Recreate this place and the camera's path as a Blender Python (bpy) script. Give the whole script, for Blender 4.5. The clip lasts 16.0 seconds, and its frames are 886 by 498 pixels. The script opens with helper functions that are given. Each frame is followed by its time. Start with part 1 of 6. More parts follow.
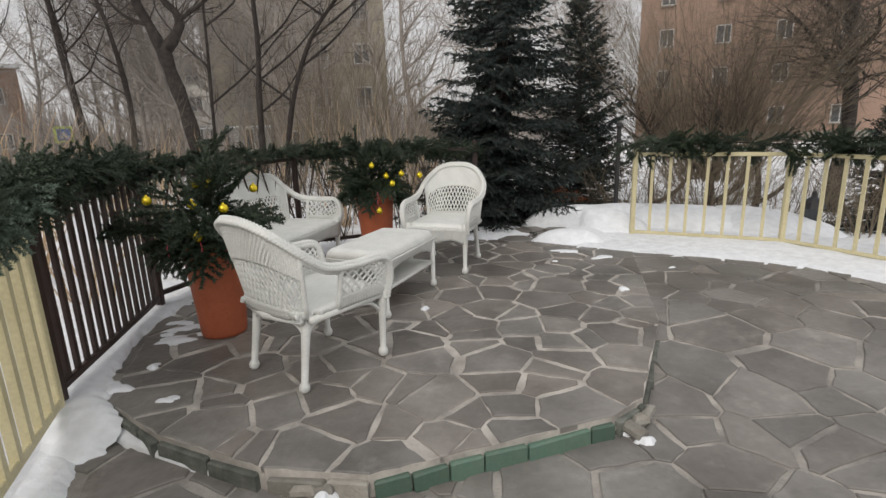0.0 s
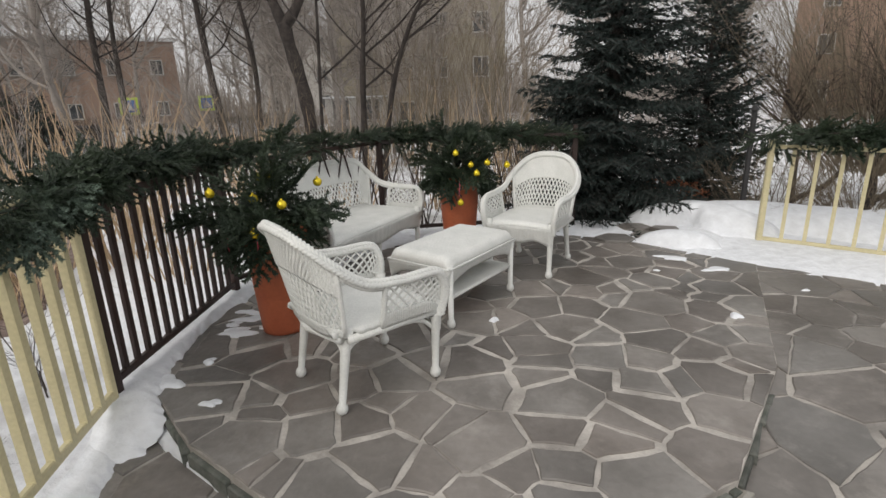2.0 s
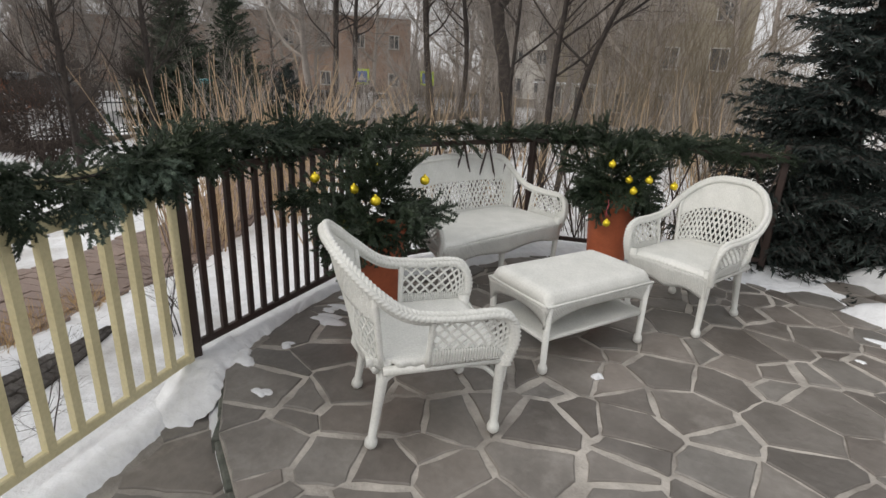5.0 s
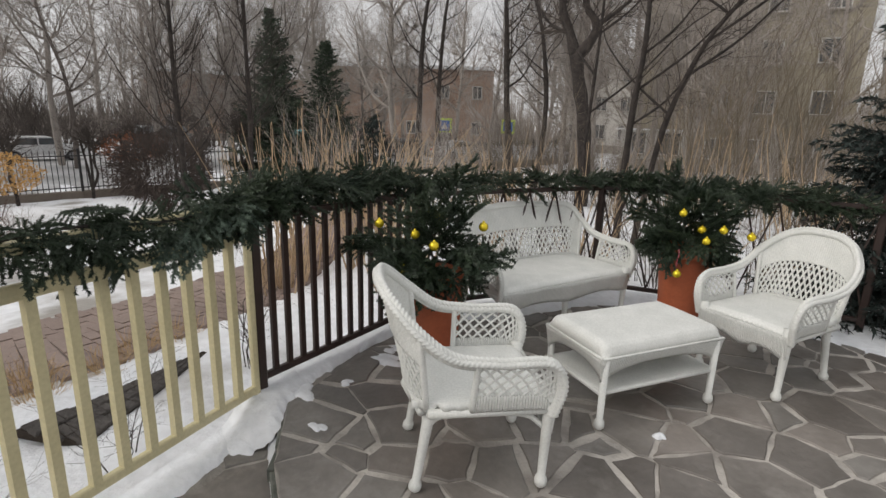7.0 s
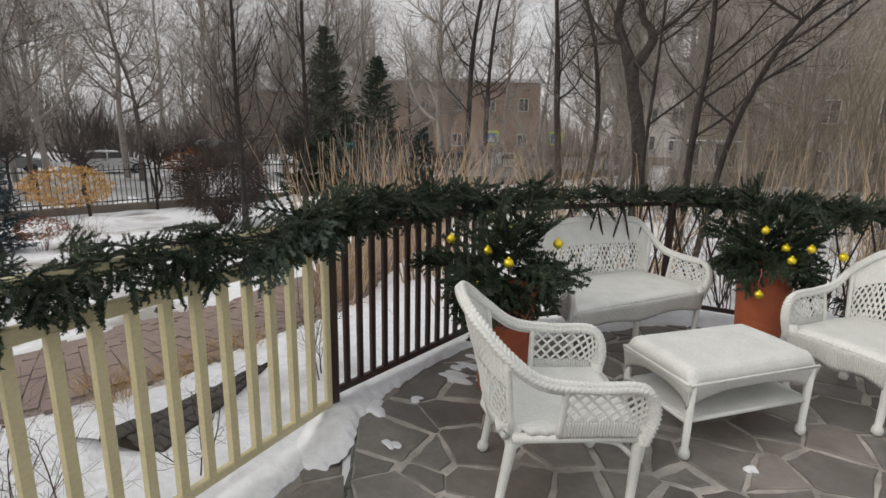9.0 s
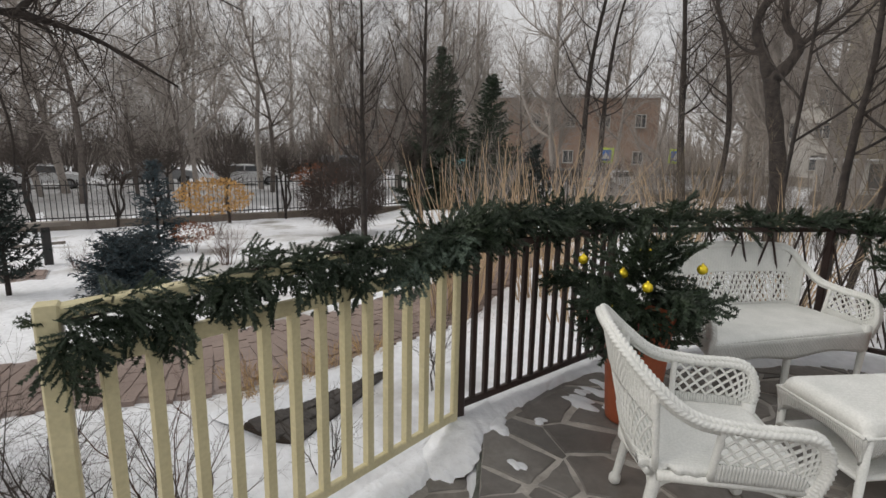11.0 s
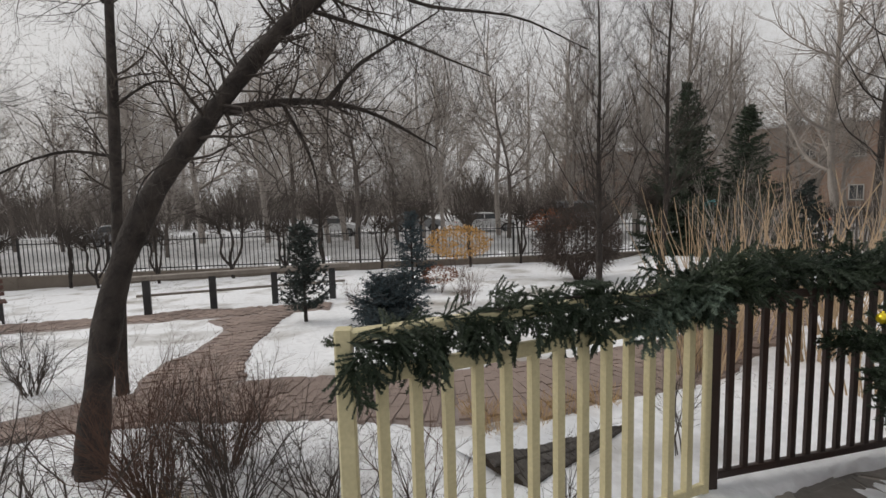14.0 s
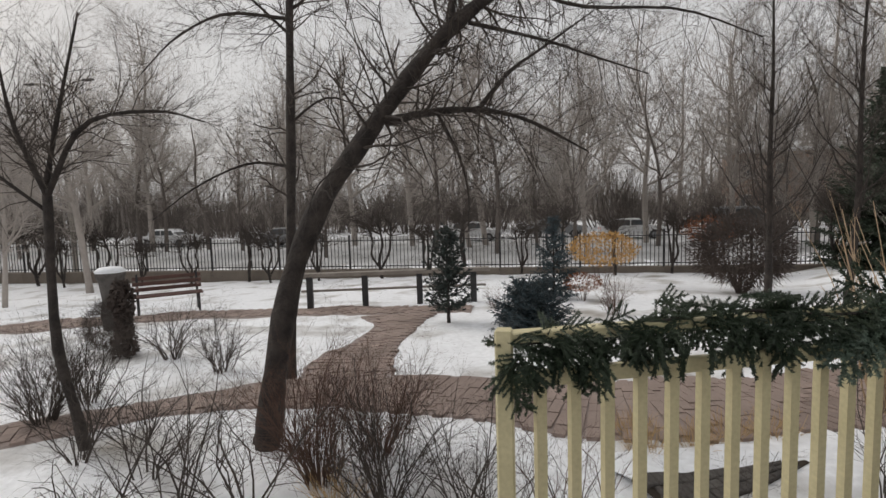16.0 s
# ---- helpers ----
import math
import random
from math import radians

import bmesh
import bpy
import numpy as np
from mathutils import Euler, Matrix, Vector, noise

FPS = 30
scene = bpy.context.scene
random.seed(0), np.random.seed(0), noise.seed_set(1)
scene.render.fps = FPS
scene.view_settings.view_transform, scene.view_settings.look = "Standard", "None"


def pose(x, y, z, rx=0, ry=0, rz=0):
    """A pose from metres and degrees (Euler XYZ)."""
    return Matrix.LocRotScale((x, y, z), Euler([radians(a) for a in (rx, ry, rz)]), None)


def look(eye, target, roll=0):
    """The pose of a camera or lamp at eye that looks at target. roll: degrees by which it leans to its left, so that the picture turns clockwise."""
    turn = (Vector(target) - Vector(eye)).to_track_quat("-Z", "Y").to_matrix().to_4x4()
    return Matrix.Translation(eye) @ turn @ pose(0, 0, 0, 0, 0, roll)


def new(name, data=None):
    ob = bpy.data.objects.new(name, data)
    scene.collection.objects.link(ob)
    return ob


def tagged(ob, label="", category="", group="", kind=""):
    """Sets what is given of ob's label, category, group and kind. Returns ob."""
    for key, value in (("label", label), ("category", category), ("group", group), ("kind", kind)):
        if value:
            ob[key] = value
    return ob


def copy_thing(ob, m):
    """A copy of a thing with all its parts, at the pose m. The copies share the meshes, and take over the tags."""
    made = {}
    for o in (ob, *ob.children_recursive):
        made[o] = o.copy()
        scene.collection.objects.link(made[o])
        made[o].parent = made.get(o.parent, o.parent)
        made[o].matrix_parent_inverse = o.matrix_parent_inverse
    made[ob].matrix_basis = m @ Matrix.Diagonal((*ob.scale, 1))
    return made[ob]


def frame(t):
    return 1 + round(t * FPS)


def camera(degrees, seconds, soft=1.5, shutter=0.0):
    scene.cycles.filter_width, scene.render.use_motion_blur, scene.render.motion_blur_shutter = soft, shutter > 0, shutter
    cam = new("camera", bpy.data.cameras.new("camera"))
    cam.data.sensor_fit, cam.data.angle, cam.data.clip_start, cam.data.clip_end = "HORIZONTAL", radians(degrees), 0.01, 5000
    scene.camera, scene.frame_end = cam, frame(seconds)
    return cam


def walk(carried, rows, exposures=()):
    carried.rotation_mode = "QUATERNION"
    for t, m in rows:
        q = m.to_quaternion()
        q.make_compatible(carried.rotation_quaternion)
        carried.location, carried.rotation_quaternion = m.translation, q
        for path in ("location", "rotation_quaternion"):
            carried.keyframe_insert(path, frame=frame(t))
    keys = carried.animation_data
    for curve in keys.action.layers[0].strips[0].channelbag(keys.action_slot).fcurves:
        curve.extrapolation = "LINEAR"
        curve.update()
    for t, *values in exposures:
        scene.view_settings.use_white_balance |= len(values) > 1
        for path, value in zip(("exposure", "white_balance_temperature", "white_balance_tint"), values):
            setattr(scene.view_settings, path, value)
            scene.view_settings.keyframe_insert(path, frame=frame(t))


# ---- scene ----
cam = camera(80.2, 16.0)
PATH = [
    (0, (0.082, -0.13, 1.393), (0.044, 1.81, 0.909), -2.0),
    (0.5, (0.125, -0.023, 1.388), (-0.04, 1.909, 0.899), -1.9),
    (1, (0.192, 0.119, 1.432), (-0.12, 2.028, 0.922), -1.8),
    (1.5, (0.249, 0.205, 1.485), (-0.158, 2.086, 0.943), -1.8),
    (2, (0.287, 0.281, 1.501), (-0.163, 2.142, 0.924), -1.8),
    (2.5, (0.337, 0.403, 1.483), (-0.152, 2.241, 0.865), -0.9),
    (3, (0.39, 0.524, 1.483), (-0.187, 2.329, 0.843), -0.1),
    (3.5, (0.418, 0.627, 1.495), (-0.293, 2.379, 0.844), 0.6),
    (4, (0.438, 0.71, 1.495), (-0.42, 2.395, 0.844), 1.1),
    (4.2, (0.458, 0.751, 1.508), (-0.469, 2.397, 0.851), 1.4),
    (6.3, (0.683, 0.954, 1.585), (-0.56, 2.423, 1.041), 2.0),
    (6.5, (0.689, 0.947, 1.588), (-0.592, 2.391, 1.065), 1.8),
    (7, (0.675, 0.917, 1.579), (-0.678, 2.31, 1.099), 1.5),
    (7.5, (0.683, 0.894, 1.558), (-0.741, 2.228, 1.117), 1.2),
    (8, (0.663, 0.886, 1.576), (-0.789, 2.188, 1.135), 1.1),
    (8.2, (0.631, 0.877, 1.585), (-0.818, 2.181, 1.138), 1.2),
    (10.3, (0.481, 0.731, 1.595), (-1.105, 1.88, 1.189), 1.1),
    (10.5, (0.473, 0.72, 1.594), (-1.139, 1.834, 1.192), 1.2),
    (11, (0.456, 0.702, 1.598), (-1.252, 1.668, 1.209), 1.2),
    (11.5, (0.45, 0.696, 1.6), (-1.338, 1.512, 1.232), 1.1),
    (12, (0.463, 0.696, 1.603), (-1.395, 1.357, 1.27), 0.6),
    (12.5, (0.474, 0.689, 1.607), (-1.429, 1.227, 1.308), 0.0),
    (13, (0.488, 0.678, 1.609), (-1.448, 1.103, 1.341), -0.6),
    (13.5, (0.497, 0.674, 1.608), (-1.466, 0.975, 1.365), -1.0),
    (14, (0.504, 0.657, 1.606), (-1.479, 0.806, 1.389), -1.5),
    (14.5, (0.511, 0.64, 1.607), (-1.479, 0.643, 1.408), -1.8),
    (15, (0.512, 0.62, 1.603), (-1.474, 0.474, 1.419), -2.0),
    (15.5, (0.526, 0.601, 1.608), (-1.448, 0.337, 1.427), -1.9),
    (16, (0.526, 0.581, 1.601), (-1.432, 0.211, 1.419), -1.7),
]
walk(cam, [(t, look(eye, target, roll)) for t, eye, target, roll in PATH], [(0, 0.17, 6650, 10), (3.5, 0.24, 6650, 10), (7, 0.18, 6650, 10), (11, 0.10, 6680, 10), (14, 0.0, 6720, 10), (16, 0.0, 6720, 10)])


# ---- world, sun, exposure ----
SUN_AZ, SUN_EL = radians(200), radians(38)
world = bpy.data.worlds.new("world")
scene.world = world
world.use_nodes = True
wn, wl = world.node_tree.nodes, world.node_tree.links
sky = wn.new("ShaderNodeTexSky")
sky.sky_type, sky.sun_disc = "NISHITA", False
sky.sun_elevation, sky.sun_rotation, sky.dust_density, sky.air_density = SUN_EL, SUN_AZ, 6.0, 1.0
bright = wn.new("ShaderNodeVectorMath")
bright.operation = "SCALE"
bright.inputs["Scale"].default_value = 0.6
wl.new(sky.outputs[0], bright.inputs[0])
cloud = wn.new("ShaderNodeMix")
cloud.data_type = "RGBA"
cloud.inputs["Factor"].default_value = 0.88
cloud.inputs["B"].default_value = (6.0, 6.05, 6.2, 1)
wl.new(bright.outputs[0], cloud.inputs["A"])
wl.new(cloud.outputs["Result"], wn["Background"].inputs["Color"])
wn["Background"].inputs["Strength"].default_value = 0.115
sun_data = bpy.data.lights.new("sun", "SUN")
sun_data.energy, sun_data.angle, sun_data.color = 1.1, radians(40), (1.0, 0.97, 0.93)
sun_ob = new("sun", sun_data)
sun_ob.matrix_world = look((0, 0, 20), (-math.sin(SUN_AZ) * 10, -math.cos(SUN_AZ) * 10, 20 - 10 * math.tan(SUN_EL)))
scene.view_settings.exposure = 0.0


# ---- materials ----
def material(name, c1, c2, rough=0.8, scale=8.0, fine=60.0, bump=0.3, metal=0.0, per_object=0.0, per_island=0.0, dist=0.01, ramp_at=(0.33, 0.67), spec=0.5, stain=None, tint=0.0):
    """Two colours mixed by coarse noise, fine grain in colour and relief, optional random shade by object or island."""
    m = bpy.data.materials.new(name)
    m.use_nodes = True
    n, l = m.node_tree.nodes, m.node_tree.links
    p = n["Principled BSDF"]
    p.inputs["Roughness"].default_value, p.inputs["Metallic"].default_value = rough, metal
    p.inputs["Specular IOR Level"].default_value = spec
    co = n.new("ShaderNodeTexCoord")
    big, small = n.new("ShaderNodeTexNoise"), n.new("ShaderNodeTexNoise")
    for tex, s, d in ((big, scale, 5), (small, fine, 6)):
        tex.inputs["Scale"].default_value, tex.inputs["Detail"].default_value = s, d
        l.new(co.outputs["Object"], tex.inputs["Vector"])
    mix = n.new("ShaderNodeMix")
    mix.data_type = "RGBA"
    mix.inputs["A"].default_value, mix.inputs["B"].default_value = (*c1, 1), (*c2, 1)
    ramp = n.new("ShaderNodeMapRange")
    ramp.inputs["From Min"].default_value, ramp.inputs["From Max"].default_value = ramp_at
    l.new(big.outputs["Fac"], ramp.inputs["Value"])
    l.new(ramp.outputs["Result"], mix.inputs["Factor"])
    hsv = n.new("ShaderNodeHueSaturation")
    val = n.new("ShaderNodeMapRange")
    val.inputs["To Min"].default_value, val.inputs["To Max"].default_value = 0.8, 1.2
    l.new(small.outputs["Fac"], val.inputs["Value"])
    shade = val.outputs["Result"]
    if per_object or per_island:
        src = n.new("ShaderNodeObjectInfo").outputs["Random"] if per_object else n.new("ShaderNodeNewGeometry").outputs["Random Per Island"]
        amount = per_object or per_island
        r = n.new("ShaderNodeMapRange")
        r.inputs["To Min"].default_value, r.inputs["To Max"].default_value = 1 - amount, 1 + amount
        l.new(src, r.inputs["Value"])
        mul = n.new("ShaderNodeMath")
        mul.operation = "MULTIPLY"
        l.new(shade, mul.inputs[0]), l.new(r.outputs["Result"], mul.inputs[1])
        shade = mul.outputs[0]
    l.new(shade, hsv.inputs["Value"])
    tone = mix.outputs["Result"]
    if stain:
        spots, edge, over = n.new("ShaderNodeTexNoise"), n.new("ShaderNodeMapRange"), n.new("ShaderNodeMix")
        spots.inputs["Scale"].default_value, spots.inputs["Detail"].default_value, spots.inputs["Roughness"].default_value = 4.5, 9, 0.68
        l.new(n.new("ShaderNodeNewGeometry").outputs["Position"], spots.inputs["Vector"])
        edge.inputs["From Min"].default_value, edge.inputs["From Max"].default_value, edge.inputs["To Max"].default_value = 0.54, 0.74, 0.55
        l.new(spots.outputs["Fac"], edge.inputs["Value"])
        over.data_type = "RGBA"
        over.inputs["B"].default_value = (*stain, 1)
        l.new(edge.outputs["Result"], over.inputs["Factor"]), l.new(tone, over.inputs["A"])
        tone = over.outputs["Result"]
    if tint:
        hue, full = n.new("ShaderNodeMapRange"), n.new("ShaderNodeMapRange")
        hue.inputs["To Min"].default_value, hue.inputs["To Max"].default_value = 0.5 - 0.04 * tint, 0.5 + 0.02 * tint
        full.inputs["To Min"].default_value, full.inputs["To Max"].default_value = 1.2, 0.75
        info = n.new("ShaderNodeObjectInfo")
        twist = n.new("ShaderNodeMath")
        twist.operation = "FRACT"
        far = n.new("ShaderNodeMath")
        far.operation, far.inputs[1].default_value = "MULTIPLY", 7.31
        l.new(info.outputs["Random"], far.inputs[0]), l.new(far.outputs[0], twist.inputs[0])
        l.new(twist.outputs[0], hue.inputs["Value"]), l.new(twist.outputs[0], full.inputs["Value"])
        l.new(hue.outputs["Result"], hsv.inputs["Hue"]), l.new(full.outputs["Result"], hsv.inputs["Saturation"])
    l.new(tone, hsv.inputs["Color"])
    l.new(hsv.outputs["Color"], p.inputs["Base Color"])
    if bump:
        b = n.new("ShaderNodeBump")
        b.inputs["Strength"].default_value, b.inputs["Distance"].default_value = bump, dist
        l.new(small.outputs["Fac"], b.inputs["Height"])
        l.new(b.outputs["Normal"], p.inputs["Normal"])
        m["bump"] = b.name
    return m


def weave(m, axis="X", period=0.012):
    """Adds woven ribs to the relief of a material."""
    n, l = m.node_tree.nodes, m.node_tree.links
    co = n.new("ShaderNodeTexCoord")
    wave = n.new("ShaderNodeTexWave")
    wave.bands_direction, wave.wave_profile = axis, "SIN"
    wave.inputs["Scale"].default_value = 0.314 / period
    wave.inputs["Distortion"].default_value, wave.inputs["Detail"].default_value = 0.6, 1.0
    wave.inputs["Detail Scale"].default_value = 4.0
    l.new(co.outputs["Object"], wave.inputs["Vector"])
    b, old = n.new("ShaderNodeBump"), n[m["bump"]]
    b.inputs["Strength"].default_value, b.inputs["Distance"].default_value = 0.8, 0.005
    l.new(wave.outputs["Fac"], b.inputs["Height"])
    l.new(old.outputs["Normal"], b.inputs["Normal"])
    l.new(b.outputs["Normal"], n["Principled BSDF"].inputs["Normal"])
    return m


SNOW = material("snow", (0.85, 0.87, 0.90), (0.78, 0.80, 0.83), 0.75, 0.9, 14, 0.5, dist=0.03)
GROUND_SNOW = material("garden_snow", (0.86, 0.875, 0.90), (0.36, 0.34, 0.31), 0.78, 0.85, 11, 0.6, dist=0.05, ramp_at=(0.51, 0.72))
STONE = material("flagstone", (0.140, 0.127, 0.113), (0.230, 0.212, 0.193), 0.42, 3, 28, 0.6, per_object=0.24, dist=0.007, stain=(0.33, 0.31, 0.285), tint=0.3)
STONE_LOW = material("worn_flagstone", (0.136, 0.125, 0.112), (0.226, 0.210, 0.193), 0.42, 2.4, 26, 0.6, per_object=0.22, dist=0.007, stain=(0.36, 0.335, 0.305), tint=0.3)
MORTAR = material("mortar", (0.55, 0.515, 0.47), (0.29, 0.268, 0.243), 0.9, 5, 60, 0.6, ramp_at=(0.36, 0.66))
MORTAR_LOW = material("dirty_mortar", (0.44, 0.41, 0.372), (0.22, 0.205, 0.188), 0.9, 3, 60, 0.6, ramp_at=(0.38, 0.62))
GREEN_TILE = material("green_tile", (0.075, 0.14, 0.105), (0.11, 0.16, 0.12), 0.45, 8, 50, 0.2, per_object=0.35)
MOSSY = material("mossy_stone", (0.085, 0.095, 0.08), (0.17, 0.175, 0.155), 0.8, 14, 60, 0.6, per_object=0.35)
RUBBLE = material("rubble", (0.22, 0.2, 0.17), (0.30, 0.29, 0.26), 0.85, 12, 60, 0.6, per_object=0.3)
CREAM = material("cream_paint", (0.64, 0.575, 0.36), (0.57, 0.51, 0.31), 0.45, 5, 60, 0.15)
BROWN = material("brown_paint", (0.028, 0.017, 0.014), (0.045, 0.026, 0.021), 0.45, 6, 60, 0.2)
BLACK = material("black_iron", (0.02, 0.02, 0.022), (0.035, 0.033, 0.033), 0.55, 6, 60, 0.2)
WICKER = material("white_wicker", (0.745, 0.75, 0.72), (0.66, 0.67, 0.64), 0.5, 9, 120, 0.4, dist=0.003)
WICKER_X = weave(material("white_wicker_weave", (0.745, 0.75, 0.72), (0.67, 0.68, 0.65), 0.5, 9, 120, 0.3, dist=0.002), "X", 0.011)
WICKER_Y = weave(material("white_wicker_band", (0.745, 0.75, 0.72), (0.67, 0.68, 0.65), 0.5, 9, 120, 0.3, dist=0.002), "Y", 0.011)
CLAY = material("terracotta", (0.46, 0.125, 0.055), (0.39, 0.10, 0.045), 0.55, 4, 50, 0.15)
SOIL = material("soil", (0.03, 0.022, 0.016), (0.05, 0.038, 0.028), 0.95, 10, 60, 0.7)
NEEDLE = material("fir_needles", (0.018, 0.033, 0.018), (0.042, 0.062, 0.034), 0.5, 5, 40, 0.0, per_island=0.35)
NEEDLE_DARK = material("spruce_needles", (0.012, 0.022, 0.019), (0.025, 0.039, 0.034), 0.6, 2, 20, 0.0, per_island=0.4)
NEEDLE_BLUE = material("blue_spruce_needles", (0.035, 0.060, 0.070), (0.055, 0.085, 0.10), 0.6, 2, 20, 0.0, per_island=0.35)
NEEDLE_PALE = material("pale_fir_needles", (0.09, 0.13, 0.10), (0.14, 0.185, 0.14), 0.5, 5, 40, 0.0, per_island=0.3)
BARK = material("bark", (0.020, 0.016, 0.014), (0.056, 0.045, 0.039), 0.9, 9, 40, 0.9, dist=0.03)
TWIG = material("twigs", (0.042, 0.033, 0.028), (0.075, 0.06, 0.05), 0.85, 2, 20, 0.0)
# Twig colour lifted to pale grey: the distance haze is painted in here.
HAZED_TWIG = material("hazed_twigs", (0.31, 0.277, 0.25), (0.39, 0.352, 0.32), 0.9, 0.3, 5, 0.0, per_object=0.15)
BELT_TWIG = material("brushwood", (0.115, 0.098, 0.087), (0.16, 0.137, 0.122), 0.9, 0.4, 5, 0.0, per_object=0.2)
RED_TWIG = material("red_twigs", (0.085, 0.045, 0.032), (0.12, 0.07, 0.05), 0.85, 2, 20, 0.0)
BUSH_TWIG = material("dark_bush_twigs", (0.055, 0.040, 0.034), (0.085, 0.065, 0.055), 0.85, 2, 20, 0.0)
STRAW = material("dry_stalks", (0.40, 0.29, 0.18), (0.52, 0.39, 0.26), 0.85, 3, 30, 0.0, per_island=0.25)
DRY_GRASS = material("dry_grass", (0.44, 0.29, 0.13), (0.56, 0.40, 0.21), 0.85, 3, 30, 0.0, per_island=0.3)
OCHRE = material("ochre_leaves", (0.42, 0.24, 0.08), (0.52, 0.31, 0.11), 0.8, 3, 30, 0.0, per_island=0.3)
OLIVE_TWIG = material("olive_twigs", (0.135, 0.107, 0.077), (0.20, 0.164, 0.115), 0.85, 0.6, 20, 0.0, per_island=0.3)
RUST_LEAF = material("rust_leaves", (0.20, 0.07, 0.035), (0.27, 0.11, 0.05), 0.85, 3, 30, 0.0, per_island=0.3)
GOLD = material("gold_bauble", (0.80, 0.60, 0.03), (0.88, 0.70, 0.05), 0.22, 6, 40, 0.0, metal=0.6)
BEAD = material("pink_beads", (0.50, 0.06, 0.10), (0.6, 0.1, 0.14), 0.3, 6, 40, 0.0)
PAVER = material("brick_pavers", (0.225, 0.170, 0.146), (0.315, 0.243, 0.210), 0.8, 1.2, 40, 0.4, per_island=0.18)
PAVER_BASE = material("paver_joint", (0.22, 0.17, 0.15), (0.30, 0.25, 0.23), 0.9, 3, 40, 0.4)
CONCRETE = material("weathered_concrete", (0.30, 0.27, 0.235), (0.21, 0.19, 0.165), 0.9, 1.2, 20, 0.4)
WALL_GREY = material("grey_render_wall", (0.25, 0.222, 0.165), (0.33, 0.295, 0.225), 0.9, 0.35, 8, 0.3)
# Both brick colours are greyed and lightened to carry the haze of distance.
WALL_BRICK_HAZED = material("hazed_red_brick_wall", (0.27, 0.18, 0.137), (0.33, 0.225, 0.172), 0.9, 0.5, 10, 0.3)
WALL_BROWN_HAZED = material("hazed_brown_brick_wall", (0.31, 0.215, 0.165), (0.37, 0.26, 0.205), 0.9, 0.5, 10, 0.3)
STAINED = material("stained_wall", (0.14, 0.115, 0.095), (0.20, 0.17, 0.14), 0.9, 1.2, 20, 0.4)
WALL_PALE = material("pale_wall", (0.55, 0.53, 0.5), (0.48, 0.46, 0.43), 0.9, 0.5, 10, 0.2)
FRAME_WHITE = material("white_window_frame", (0.58, 0.57, 0.54), (0.50, 0.49, 0.46), 0.5, 4, 40, 0.0)
GLASS_DARK = material("dark_glass", (0.05, 0.055, 0.06), (0.09, 0.10, 0.11), 0.12, 0.6, 5, 0.0)
ASPHALT = material("slushy_asphalt", (0.30, 0.295, 0.29), (0.58, 0.585, 0.59), 0.8, 0.4, 8, 0.5)
CAR_WHITE = material("white_car_paint", (0.72, 0.73, 0.74), (0.66, 0.67, 0.68), 0.25, 2, 30, 0.0)
CAR_GREY = material("grey_car_paint", (0.22, 0.23, 0.24), (0.26, 0.27, 0.28), 0.25, 2, 30, 0.0)
CAR_TEAL = material("teal_van_paint", (0.10, 0.40, 0.42), (0.12, 0.45, 0.46), 0.3, 2, 30, 0.0)
TYRE = material("tyre", (0.02, 0.02, 0.02), (0.03, 0.03, 0.03), 0.9, 4, 30, 0.0)
LAMP_RED = material("red_lamp_glass", (0.6, 0.02, 0.02), (0.5, 0.02, 0.02), 0.3, 4, 30, 0.0)
SIGN_YELLOW = material("sign_yellow", (0.55, 0.70, 0.08), (0.5, 0.65, 0.08), 0.4, 4, 30, 0.0)
SIGN_BLUE = material("sign_blue", (0.05, 0.16, 0.45), (0.05, 0.14, 0.4), 0.4, 4, 30, 0.0)
OLD_WOOD = material("weathered_wood", (0.20, 0.175, 0.15), (0.28, 0.25, 0.22), 0.85, 5, 50, 0.4)
RED_WOOD = material("red_brown_wood", (0.085, 0.045, 0.036), (0.12, 0.06, 0.048), 0.7, 5, 50, 0.3)
DARK_STONE = material("dark_rough_stone", (0.06, 0.054, 0.05), (0.11, 0.10, 0.092), 0.9, 7, 40, 0.8, dist=0.02)
ROOF_SNOW = SNOW


